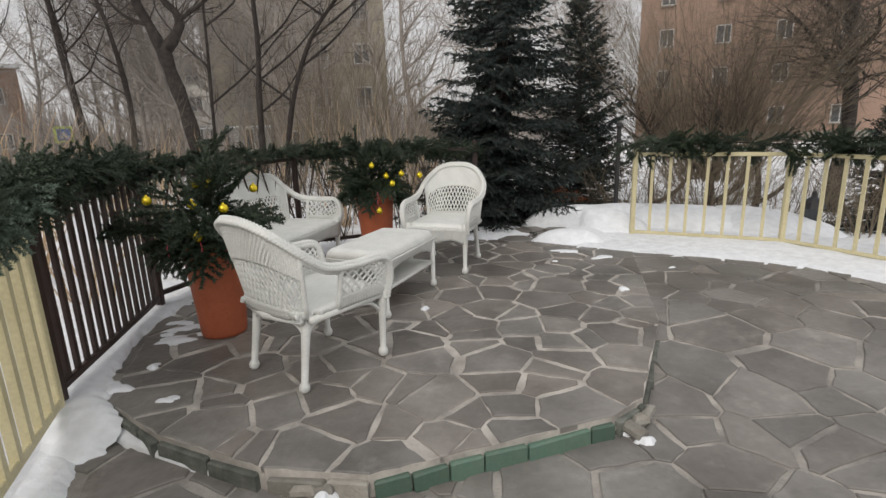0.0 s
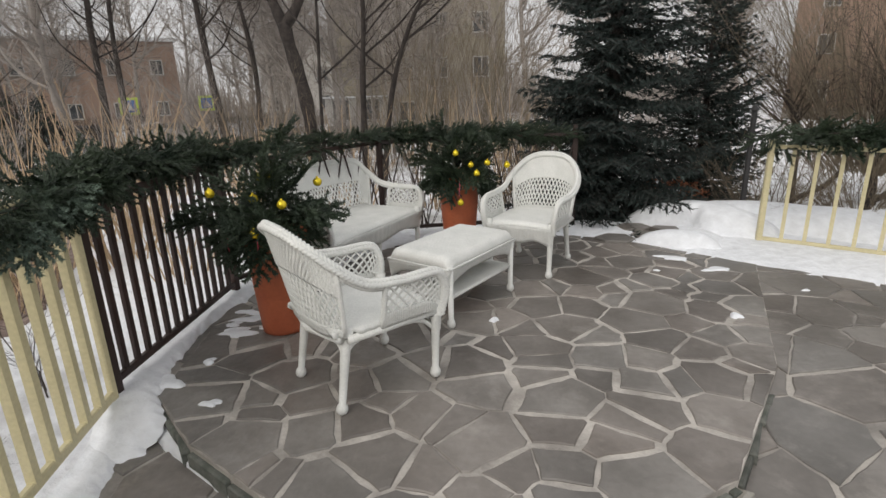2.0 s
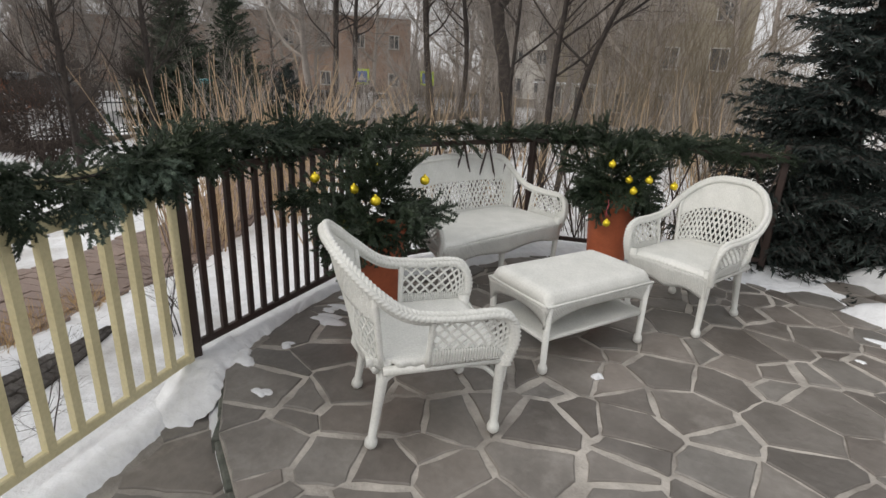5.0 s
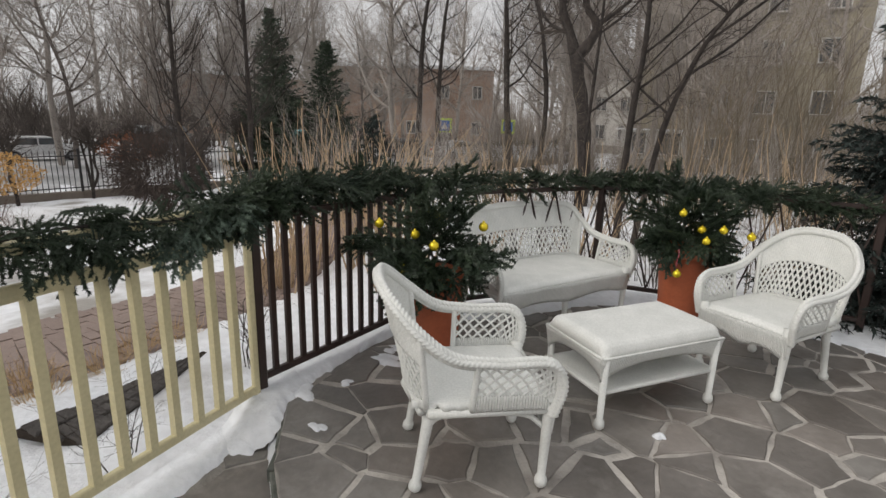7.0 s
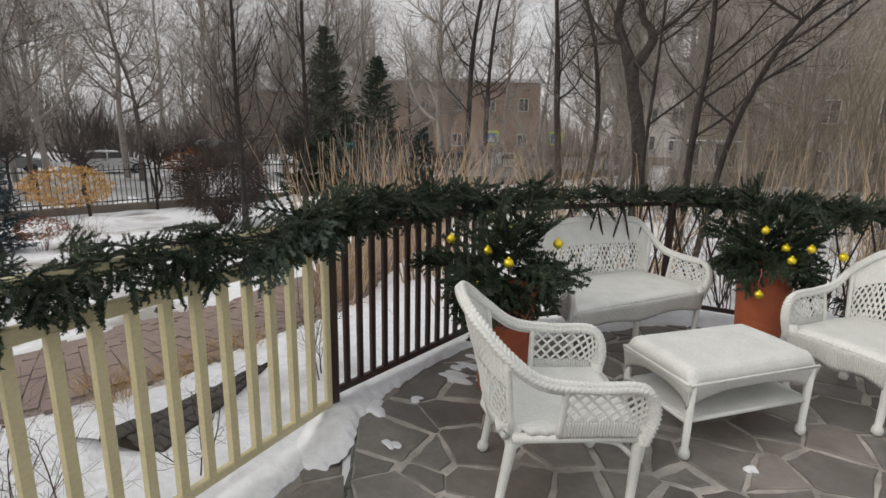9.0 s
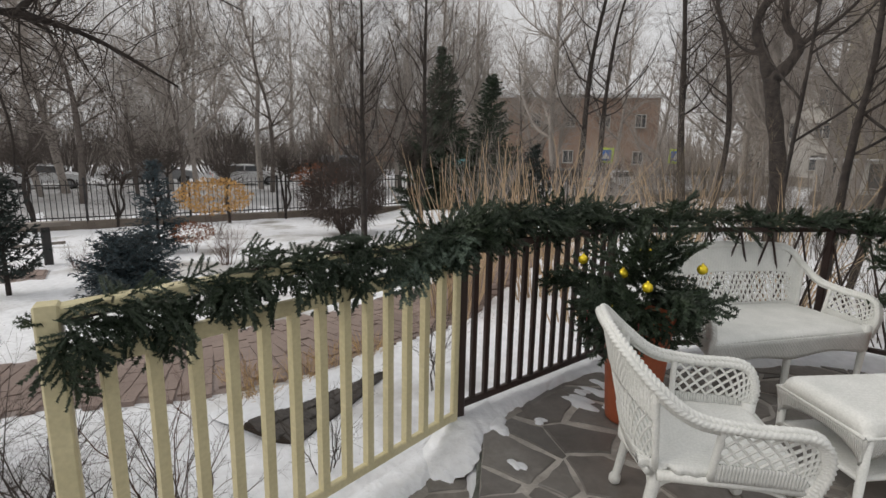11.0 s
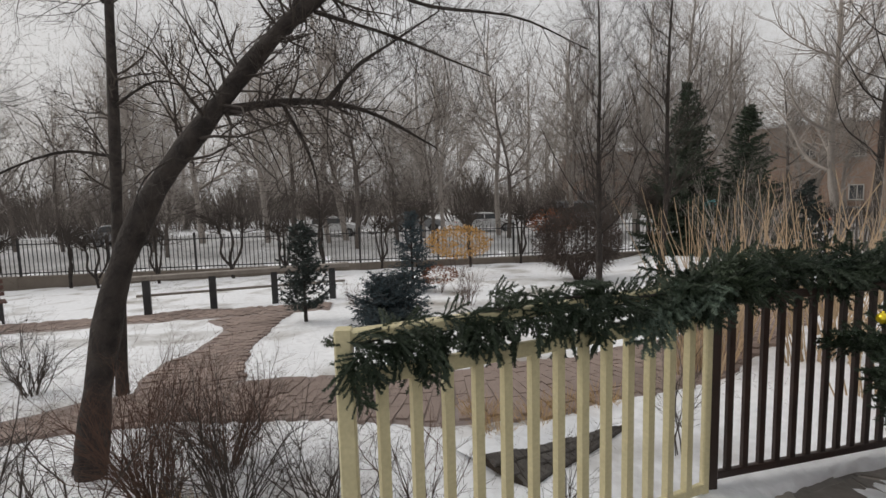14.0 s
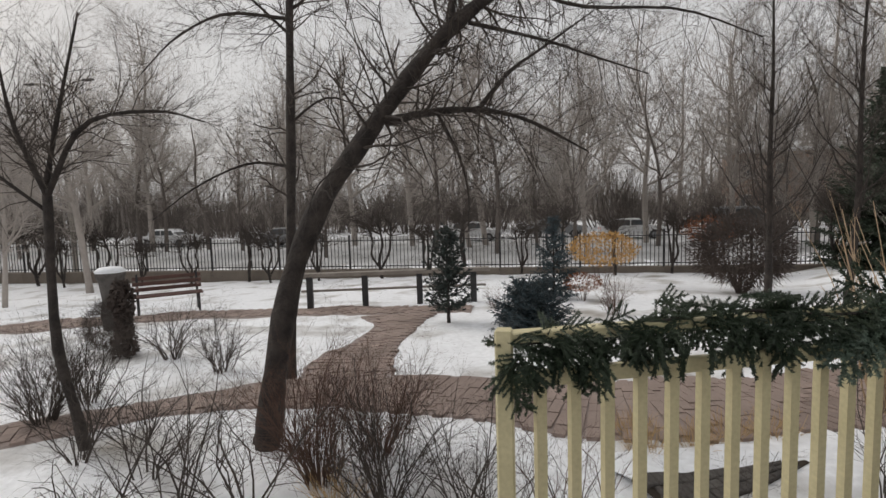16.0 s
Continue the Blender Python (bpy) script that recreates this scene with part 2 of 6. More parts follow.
# ---- mesh helpers ----
class Geo:
    """Collects vertices and faces."""

    def __init__(self):
        self.v, self.f, self.n = [], [], 0

    def add(self, verts, faces):
        verts = np.asarray(verts, float).reshape(-1, 3)
        self.v.append(verts)
        self.f.extend([tuple(int(i) + self.n for i in fc) for fc in faces])
        self.n += len(verts)
        return self

    def tris(self, verts):
        """A soup of triangles: verts is (3n, 3)."""
        verts = np.asarray(verts, float).reshape(-1, 3)
        k = len(verts) // 3
        idx = (np.arange(3 * k) + self.n).reshape(-1, 3)
        self.v.append(verts)
        self.f.extend(map(tuple, idx.tolist()))
        self.n += len(verts)
        return self

    def box(self, c, s, m=None, bevel=0.0):
        x, y, z = (a / 2 for a in s)
        if bevel:
            b = min(bevel, x, y, z)
            V, F = [], []
            for sz in (-1, 1):
                for ring in (0, 1):
                    ins = b if (sz == -1) == (ring == 0) else 0
                    zz = sz * z - (0 if ins else sz * b)
                    for cx, cy in ((-1, -1), (1, -1), (1, 1), (-1, 1)):
                        V.append((cx * (x - ins), cy * (y - ins), zz))
            F.append((3, 2, 1, 0)), F.append((12, 13, 14, 15))
            for r in range(3):
                for i in range(4):
                    j = (i + 1) % 4
                    F.append((4 * r + i, 4 * r + j, 4 * r + 4 + j, 4 * r + 4 + i))
        else:
            V = [(i * x, j * y, k * z) for k in (-1, 1) for i, j in ((-1, -1), (1, -1), (1, 1), (-1, 1))]
            F = [(3, 2, 1, 0), (4, 5, 6, 7)] + [(i, (i + 1) % 4, (i + 1) % 4 + 4, i + 4) for i in range(4)]
        V = np.array(V)
        if m is not None:
            V = V @ np.array(m.to_3x3()).T + np.array(m.translation)
        return self.add(V + np.array(c), F)

    def bar(self, a, b, w, h, bevel=0.0):
        """A square bar from a to b; w across, h upwards (or along y for an upright one)."""
        a, b = Vector(a), Vector(b)
        d = b - a
        up = Vector((0, 0, 1)) if abs(d.normalized().z) < 0.9 else Vector((0, 1, 0))
        y = d.normalized()
        x = y.cross(up).normalized()
        z = x.cross(y)
        m = Matrix((x, y, z)).transposed().to_4x4()
        return self.box((a + b) / 2, (w, d.length, h), m, bevel)

    def tube(self, pts, radii, sides=6, cap=True, twist=0.0, lobes=0, depth=0.0, phase=0.0):
        P = np.asarray(pts, float)
        n = len(P)
        R = np.full(n, radii) if np.isscalar(radii) else np.asarray(radii, float)
        T = np.gradient(P, axis=0)
        T /= np.linalg.norm(T, axis=1)[:, None] + 1e-12
        ref = np.array((0, 0, 1.0)) if abs(T[0][2]) < 0.9 else np.array((1.0, 0, 0))
        V = np.empty((n, sides, 3))
        U = np.cross(T[0], ref)
        U /= np.linalg.norm(U)
        ang = np.arange(sides) * 2 * np.pi / sides
        s = 0.0
        for i in range(n):
            U = U - T[i] * (U @ T[i])
            U /= np.linalg.norm(U) + 1e-12
            W = np.cross(T[i], U)
            if i:
                s += np.linalg.norm(P[i] - P[i - 1])
            r = R[i] * (1 + (depth * np.cos(lobes * ang + twist * s + phase) if lobes else 0 * ang))
            V[i] = P[i] + (r * np.cos(ang))[:, None] * U + (r * np.sin(ang))[:, None] * W
        F = [(i * sides + j, i * sides + (j + 1) % sides, (i + 1) * sides + (j + 1) % sides, (i + 1) * sides + j) for i in range(n - 1) for j in range(sides)]
        if cap:
            F += [tuple(range(sides))[::-1], tuple(range((n - 1) * sides, n * sides))]
        return self.add(V.reshape(-1, 3), F)

    def lathe(self, prof, c=(0, 0, 0), sides=32):
        """prof: (radius, z) from the bottom up."""
        ang = np.arange(sides) * 2 * np.pi / sides
        V = [(c[0] + r * math.cos(a), c[1] + r * math.sin(a), c[2] + z) for r, z in prof for a in ang]
        n = len(prof)
        F = [(i * sides + j, i * sides + (j + 1) % sides, (i + 1) * sides + (j + 1) % sides, (i + 1) * sides + j) for i in range(n - 1) for j in range(sides)]
        F += [tuple(range(sides))[::-1], tuple(range((n - 1) * sides, n * sides))]
        return self.add(V, F)

    def grid(self, fn, nu, nv, thick=None):
        """A sheet fn(u, v) over the unit square; thick: a second sheet that far along its normal, closed round the rim."""
        P = np.array([[fn(i / nu, j / nv) for j in range(nv + 1)] for i in range(nu + 1)], float)
        idx = lambda i, j: i * (nv + 1) + j
        F = [(idx(i, j), idx(i + 1, j), idx(i + 1, j + 1), idx(i, j + 1)) for i in range(nu) for j in range(nv)]
        if thick is None:
            return self.add(P.reshape(-1, 3), F)
        N = np.cross(np.gradient(P, axis=0), np.gradient(P, axis=1))
        N /= np.linalg.norm(N, axis=2)[:, :, None] + 1e-12
        k = (nu + 1) * (nv + 1)
        Q = P - N * thick
        G = F + [tuple(k + a for a in reversed(fc)) for fc in F]
        rim = [idx(i, 0) for i in range(nu)] + [idx(nu, j) for j in range(nv)] + [idx(i, nv) for i in range(nu, 0, -1)] + [idx(0, j) for j in range(nv, 0, -1)]
        G += [(a, k + a, k + b, b) for a, b in zip(rim, rim[1:] + rim[:1])][:]
        return self.add(np.concatenate([P.reshape(-1, 3), Q.reshape(-1, 3)]), G)

    def prism(self, poly, z0, z1, bevel=0.0, z0f=None, z1f=None):
        """A flat polygon (counter-clockwise) extruded from z0 to z1; the top edge may be worn by bevel."""
        n = len(poly)
        P = np.array(poly, float)
        c = P.mean(0)
        top = lambda p: z1f(*p) if z1f else z1
        V = [(x, y, z0) for x, y in P]
        if bevel:
            L = np.linalg.norm(P - c, axis=1)[:, None] + 1e-9
            Pi = P - (P - c) / L * np.minimum(bevel, L * 0.4)
            V += [(x, y, top((x, y)) - bevel * 0.8) for x, y in P] + [(x, y, top((x, y))) for x, y in Pi]
            F = [tuple(range(n))[::-1], tuple(range(2 * n, 3 * n))]
            F += [(r * n + i, r * n + (i + 1) % n, (r + 1) * n + (i + 1) % n, (r + 1) * n + i) for r in (0, 1) for i in range(n)]
        else:
            V += [(x, y, top((x, y))) for x, y in P]
            F = [tuple(range(n))[::-1], tuple(range(n, 2 * n))] + [(i, (i + 1) % n, (i + 1) % n + n, i + n) for i in range(n)]
        return self.add(V, F)

    def mesh(self, name, mat, smooth=False):
        me = bpy.data.meshes.new(name)
        me.from_pydata(np.concatenate(self.v).tolist(), [], self.f)
        me.materials.append(mat)
        if smooth:
            me.polygons.foreach_set("use_smooth", np.ones(len(me.polygons), bool))
        me.update()
        return me


def part(name, geo, mat, parent=None, label="", smooth=False):
    """One mesh object, under a thing or a part where one is given."""
    ob = new(name, geo if isinstance(geo, bpy.types.Mesh) else geo.mesh(name, mat, smooth))
    if parent is not None:
        ob.parent = parent
    if label:
        ob["label"] = label
    return ob


def thing(name, label, category, m=None, group="", kind=""):
    ob = new(name)
    if m is not None:
        ob.matrix_basis = m
    return tagged(ob, label, category, group, kind)


def solid(name, geo, mat, label, category, group="", kind="", smooth=False, m=None):
    ob = part(name, geo, mat, None, "", smooth)
    if m is not None:
        ob.matrix_basis = m
    return tagged(ob, label, category, group, kind)


def catmull(pts, n):
    """n points along a smooth curve through pts."""
    P = np.array(pts, float)
    P = np.concatenate([[2 * P[0] - P[1]], P, [2 * P[-1] - P[-2]]])
    t = np.linspace(0, len(P) - 3 - 1e-9, n)
    i = t.astype(int)
    u = (t - i)[:, None]
    a, b, c, d = P[i], P[i + 1], P[i + 2], P[i + 3]
    return 0.5 * (2 * b + (c - a) * u + (2 * a - 5 * b + 4 * c - d) * u ** 2 + (3 * b - a - 3 * c + d) * u ** 3)


def smooth01(x):
    x = min(1.0, max(0.0, x))
    return x * x * (3 - 2 * x)


def inside(p, poly):
    x, y = p
    hit = False
    for (x0, y0), (x1, y1) in zip(poly, poly[1:] + poly[:1]):
        if (y0 > y) != (y1 > y) and x < (x1 - x0) * (y - y0) / (y1 - y0) + x0:
            hit = not hit
    return hit


def clip(poly, a, b, c):
    """The part of a convex polygon where a x + b y <= c."""
    out = []
    for (p, q) in zip(poly, poly[1:] + poly[:1]):
        dp, dq = a * p[0] + b * p[1] - c, a * q[0] + b * q[1] - c
        if dp <= 0:
            out.append(p)
        if dp * dq < 0:
            t = dp / (dp - dq)
            out.append((p[0] + t * (q[0] - p[0]), p[1] + t * (q[1] - p[1])))
    return out


def cells(seeds, border, rng, gap=(0.008, 0.03)):
    """Stones: the border cut into one cell a seed, each drawn in by its own share of the joints."""
    S = np.array(seeds)
    W = rng.uniform(0, 0.035, len(S))
    out = []
    for i, s in enumerate(S):
        poly = list(border)
        order = np.argsort(((S - s) ** 2).sum(1))[1:34]
        for j in order:
            d = S[j] - s
            L = np.hypot(*d)
            g = gap[0] + (gap[1] - gap[0]) * rng.random() ** 2.2
            n = d / L
            share = float(n @ s) + (L * L + W[i] - W[j]) / (2 * L)
            poly = clip(poly, n[0], n[1], share - g / 2)
            if len(poly) < 3:
                break
        if len(poly) >= 3:
            area = 0.5 * sum(p[0] * q[1] - q[0] * p[1] for p, q in zip(poly, poly[1:] + poly[:1]))
            if area > 0.0012:
                rough = []
                for p, q in zip(poly, poly[1:] + poly[:1]):
                    L = math.hypot(q[0] - p[0], q[1] - p[1])
                    if L > 0.004:
                        rough.append(p)
                    k = int(L / 0.07)
                    for m in range(1, k + 1):
                        t = (m + rng.uniform(-0.25, 0.25)) / (k + 1)
                        o = rng.uniform(-0.001, 0.009)
                        rough.append((p[0] + (q[0] - p[0]) * t - (q[1] - p[1]) / L * o, p[1] + (q[1] - p[1]) * t + (q[0] - p[0]) / L * o))
                if len(rough) >= 3:
                    out.append(rough)
    return out


def scatter(border, least, tries, rng, keep=(), least_of=None):
    """Points in a polygon, at least so far apart."""
    xs, ys = [p[0] for p in border], [p[1] for p in border]
    pts = list(keep)
    for _ in range(tries):
        p = (rng.uniform(min(xs), max(xs)), rng.uniform(min(ys), max(ys)))
        d = least if least_of is None else least_of(rng)
        if inside(p, border) and all((p[0] - q[0]) ** 2 + (p[1] - q[1]) ** 2 > d * d for q in pts):
            pts.append(p)
    return pts


# ---- ground and terrace ----
PLAT_Z = 0.13
PLATFORM = [(-1.60, 2.13), (-1.20, 1.84), (-0.66, 1.60), (-0.25, 1.55), (0.75, 1.90), (0.93, 2.05), (1.35, 2.95), (1.75, 4.62), (0.30, 5.50), (-1.40, 4.90), (-2.00, 3.40)]
TERRACE = [(-1.10, 0.41), (-0.72, -0.05), (0.1, -2.7), (4.7, -2.7), (4.7, 2.3), (3.45, 3.75), (3.10, 4.55), (1.90, 5.15), (0.4, 5.55), (-1.45, 4.95), (-2.05, 3.40), (-1.84, 2.10)]


def low_z(x, y):
    return 0.025 + 0.095 * smooth01((y - 1.9) / 1.2)


def edge_distance(x, y):
    if inside((x, y), TERRACE):
        return -1.0
    best = 1e9
    for (x0, y0), (x1, y1) in zip(TERRACE, TERRACE[1:] + TERRACE[:1]):
        dx, dy = x1 - x0, y1 - y0
        t = min(1, max(0, ((x - x0) * dx + (y - y0) * dy) / (dx * dx + dy * dy)))
        best = min(best, math.hypot(x - x0 - t * dx, y - y0 - t * dy))
    return best


def ground_z(x, y):
    d = edge_distance(x, y)
    if d < 0:
        return -0.35
    north = smooth01((y - 2.6 + 0.35 * (x + 1.8)) / 1.6)
    near = -0.26 * (1 - north) + 0.02 * north
    fall = min(1.42 + near, 0.055 * max(0, d - 0.3))
    bumps = 0.05 * noise.noise(Vector((x * 0.9, y * 0.9, 0))) + 0.02 * noise.noise(Vector((x * 3.1, y * 3.1, 4)))
    return near - fall + bumps * min(1, d * 2)


def ground_sheet():
    axis = sorted(set(np.round(np.concatenate([np.arange(-9, 6.01, 0.16), np.arange(-24, 12.1, 0.6), np.arange(-60, 61, 4.0), [-900, -400, -200, -100, 100, 200, 400, 900]]), 3)))
    ys = sorted(set(np.round(np.concatenate([np.arange(-7, 9.01, 0.16), np.arange(-20, 24.1, 0.6), np.arange(-60, 61, 4.0), [-900, -400, -200, -100, 100, 200, 400, 900]]), 3)))
    g = Geo()
    V = [(x, y, ground_z(x, y)) for x in axis for y in ys]
    ny = len(ys)
    g.add(V, [(i * ny + j, (i + 1) * ny + j, (i + 1) * ny + j + 1, i * ny + j + 1) for i in range(len(axis) - 1) for j in range(ny - 1)])
    return solid("ground", g, GROUND_SNOW, "snow-covered garden ground, trodden and thawing", "ground", kind="structure", smooth=True)


ground_sheet()
slab = Geo().prism(PLATFORM, -0.3, PLAT_Z - 0.007)
platform = solid("floor_platform", slab, MORTAR, "raised terrace of dark crazy-paved flagstones with pale mortar", "terrace", kind="structure")
lower = Geo()
lower.grid(lambda u, v: (-1.85 + 6.6 * u, -2.7 + 7.6 * v, low_z(0, -2.7 + 7.6 * v) - 0.009 if inside((-1.85 + 6.6 * u, -2.7 + 7.6 * v), TERRACE) else -0.35), 66, 76)
lower_floor = solid("floor_lower", lower, MORTAR_LOW, "lower terrace of worn grey flagstones with wide mortar joints", "terrace", kind="structure")


# ---- fences ----
def picket_fence(a, b, posts, count, mat, label, group, rails, picket, top_post, base, label_posts=""):
    """A railing from a to b: end posts, rails at heights, pickets between the first and last of them."""
    f = thing("fence", label, "fence", Matrix.Translation((*a, 0)), group)
    A, B = Vector((0, 0)), Vector((b[0] - a[0], b[1] - a[1]))
    for t, z0, z1, w in posts:
        p = A.lerp(B, t)
        part("post", Geo().bar((p.x, p.y, z0), (p.x, p.y, z1), w, w, 0.006), mat, f)
    for z, w, h in rails:
        part("rail", Geo().bar((0, 0, z), (B.x, B.y, z), w, h, 0.005), mat, f)
    ang = math.atan2(B.y, B.x)
    z0, z1 = picket[2], picket[3]
    g = Geo().box((0, 0, (z0 + z1) / 2), (picket[0], picket[1], z1 - z0), None, 0.003)
    me = g.mesh("picket", mat)
    for i in range(count):
        p = A.lerp(B, (i + 1) / (count + 1))
        o = part("picket", me, mat, f)
        o.matrix_basis = pose(p.x, p.y, 0, 0, 0, math.degrees(ang))
    return f


POST = (-1.79, 2.09)
WEST_END = (-1.165, 0.455)
picket_fence(WEST_END, (-1.765, 2.045), [(0, -0.35, 1.178, 0.058), (1, -0.02, 1.14, 0.035)], 13, CREAM, "cream-painted wooden picket railing draped with a fir garland", "terrace fences",
             [(0.175, 0.03, 0.045), (1.005, 0.03, 0.055), (1.15, 0.055, 0.04)], (0.035, 0.034, 0.18, 0.99), 1.25, 0.0)
CORNER = (-2.03, 3.42)
picket_fence(POST, CORNER, [(0, -0.1, 1.18, 0.05), (1, -0.1, 1.15, 0.05)], 13, BROWN, "dark brown painted metal railing with square bars", "terrace fences",
             [(0.215, 0.03, 0.04), (1.07, 0.03, 0.04)], (0.032, 0.02, 0.22, 1.07), 1.2, 0.1)
NORTH_1, NORTH_2 = (-1.42, 4.95), (0.35, 5.62)


def crossed_rail(a, b, n):
    f = thing("iron_fence", "dark brown iron railing with crossed thin bars", "fence", Matrix.Translation((*a, 0)), "terrace fences")
    d = (b[0] - a[0], b[1] - a[1])
    part("post", Geo().bar((d[0], d[1], -0.2), (d[0], d[1], 1.15), 0.05, 0.05, 0.006), BROWN, f)
    for z in (0.24, 1.06):
        part("rail", Geo().bar((0, 0, z), (*d, z), 0.03, 0.035, 0.005), BROWN, f)
    for i in range(n):
        for s in (0, 1):
            p, q = (i + s) / n, (i + 1 - s) / n
            part("bar", Geo().bar((d[0] * p, d[1] * p, 0.25), (d[0] * q, d[1] * q, 1.05), 0.011, 0.011), BROWN, f)


crossed_rail(CORNER, NORTH_1, 7)
crossed_rail(NORTH_1, NORTH_2, 9)
NE_1, NE_2, NE_3 = (1.93, 5.20), (3.12, 4.65), (3.62, 3.75)
picket_fence(NE_2, NE_1, [(0, -0.1, 1.02, 0.045), (1, -0.1, 1.03, 0.045)], 7, CREAM, "cream-painted picket railing standing in snow, garland along its top", "terrace fences",
             [(0.19, 0.03, 0.03), (0.975, 0.03, 0.035)], (0.028, 0.018, 0.19, 0.97), 1.0, 0.1)
picket_fence(NE_2, NE_3, [(1, -0.1, 1.02, 0.045)], 6, CREAM, "cream-painted picket railing standing in snow, garland along its top", "terrace fences",
             [(0.19, 0.03, 0.03), (0.975, 0.03, 0.035)], (0.028, 0.018, 0.19, 0.97), 1.0, 0.1)


# ---- wicker furniture ----
def woven(x, y, rib=0.014, pick=0.05, deep=0.0034):
    """Height of a woven surface: round ribs that dip by turns under the cross strands."""
    i = math.floor(x / rib)
    return deep * abs(math.sin(math.pi * x / rib)) * (0.72 + 0.28 * math.sin(2 * math.pi * y / pick + math.pi * (i % 2)))


def wicker_seat(w, name, label, category, m, group, mid_leg=False, high=0.0):
    """An armchair or settee of painted wicker; w is half the width between its arms; it faces +y."""
    c = thing(name, label, category, m, group)
    half_rim = [(w + 0.005, 0.272, 0.34), (w + 0.018, 0.298, 0.47), (w + 0.028, 0.245, 0.565), (w + 0.032, 0.05, 0.575), (w + 0.03, -0.12, 0.60),
                (w + 0.015, -0.24, 0.69 + 0.2 * high), (w - 0.06, -0.335, 0.795 + (0.1 if mid_leg else 0.7) * high), (w * 0.42, -0.375, 0.845 + high), (0, -0.385, 0.855 + high)]
    half_base = [(w - 0.02, 0.27, 0.37), (w, 0.24, 0.37), (w, 0.18, 0.37), (w, 0.03, 0.37), (w, -0.12, 0.37), (w - 0.02, -0.21, 0.37),
                 (w - 0.08, -0.255, 0.37), (w * 0.4, -0.27, 0.37), (0, -0.275, 0.37)]
    mirror = lambda pts: [tuple(p) for p in pts] + [(-x, y, z) for x, y, z in reversed(pts[:-1])]
    N = 161
    R, B = catmull(mirror(half_rim), N), catmull(mirror(half_base), N)

    def at(s, v):
        k = min(max(s / 16, 0), 1) * (N - 1)
        i = min(int(k), N - 2)
        t = k - i
        r, b = R[i] * (1 - t) + R[i + 1] * t, B[i] * (1 - t) + B[i + 1] * t
        return b * (1 - v) + r * v

    span = np.linalg.norm(np.diff(R, axis=0), axis=1).sum()
    wrap = catmull(R[::2], int(span / 0.0032))
    part("wrapped_rim", Geo().tube(wrap, 0.018 * (1 + 0.07 * np.sin(np.arange(len(wrap)) * 2 * np.pi / 4.3)), 14), WICKER, c, smooth=True)
    flat = R * np.array((1, 1, 0))
    flat = flat / (np.linalg.norm(flat, axis=1)[:, None] + 1e-9)
    for lift, out_by, turn in ((0.003, 0.015, 330.0), (0.016, 0.001, -330.0)):
        part("rim_braid", Geo().tube(catmull((R + flat * out_by + np.array((0, 0, lift)))[::2], int(span / 0.0035)), 0.0135, 12, True, turn, 3, 0.22), WICKER, c, smooth=True)

    def sheet(s0, s1, v0, v1, nu=24, nv=6):
        return Geo().grid(lambda u, v: at(s0 + (s1 - s0) * u, v0 + (v1 - v0) * v), nu, nv, 0.010)

    def lattice(s0, s1, v0, v1, n, lean):
        g = Geo()
        step = (s1 - s0) / n
        for way in (1, -1):
            for i in range(-n, 2 * n):
                a = s0 + i * step
                pts = []
                for k in range(9):
                    v = k / 8
                    s = a + way * lean * step * v
                    if s0 - 1e-6 <= s <= s1 + 1e-6:
                        p = at(s, v0 + (v1 - v0) * v)
                        pts.append(p)
                if len(pts) > 2:
                    g.tube(pts, 0.0058, 5, True)
        return g

    k = w / 0.26
    nb = int(20 * (0.5 + 0.5 * k) * (1.25 if k > 1.5 else 1))
    run = 2.6 * w + 0.2

    def back_weave(u, v):
        p = at(5.05 + 5.9 * u, 0.60 + 0.38 * v)
        return (p[0], p[1] + woven(u * run, v * 0.2, 0.016, 0.044, 0.0045), p[2])
    part("back_panel", Geo().grid(back_weave, int(run / 0.004), 18, 0.010), WICKER, c, smooth=True)
    part("back_lower_band", sheet(5.05, 10.95, 0.0, 0.13, 40, 3), WICKER_X, c, smooth=True)
    part("back_lattice", lattice(5.05, 10.95, 0.13, 0.60, nb, 3.0), WICKER, c)
    for s0, s1, t0, t1 in ((0.7, 3.45, 3.45, 5.05), (12.55, 15.3, 10.95, 12.55)):
        part("arm_panel", sheet(s0, s1, 0.0, 0.33, 14, 4), WICKER_Y, c, smooth=True)
        part("arm_lattice", lattice(s0, s1, 0.33, 0.98, 10, 2.8), WICKER, c)
        part("window_top", sheet(t0, t1, 0.88, 0.98, 8, 2), WICKER_X, c, smooth=True)
        for s in (t0, t1):
            part("upright", Geo().tube([at(s, v) for v in np.linspace(0, 1, 6)], 0.013, 8), WICKER, c, smooth=True)
    # seat, a little domed, with a rolled front and a curved apron
    def seat_top(u, v):
        y = -0.27 + 0.56 * v
        x = (2 * u - 1) * (w - 0.005) * (1 - 0.1 * max(0, (0.2 - v) / 0.2))
        roll = max(0, (v - 0.9) / 0.1)
        return (x, y - 0.01 * roll, 0.403 + 0.012 * (1 - (2 * u - 1) ** 2) - 0.03 * roll ** 2 + woven(x, y))
    part("seat", Geo().grid(seat_top, int(2 * w / 0.0035), 34, 0.03), WICKER, c, smooth=True)

    def apron(u, v):
        x = (2 * u - 1) * w
        arch = 0.055 * (abs(2 * u - 1) ** 2.2) + 0.012 * math.cos(u * math.pi * 4)
        return (x, 0.285 - 0.012 * v, 0.385 - v * (0.06 + 0.06 * (1 - abs(2 * u - 1)) ** 0.5 + arch))
    part("apron", Geo().grid(apron, 24, 5, -0.012), WICKER_X, c, smooth=True)
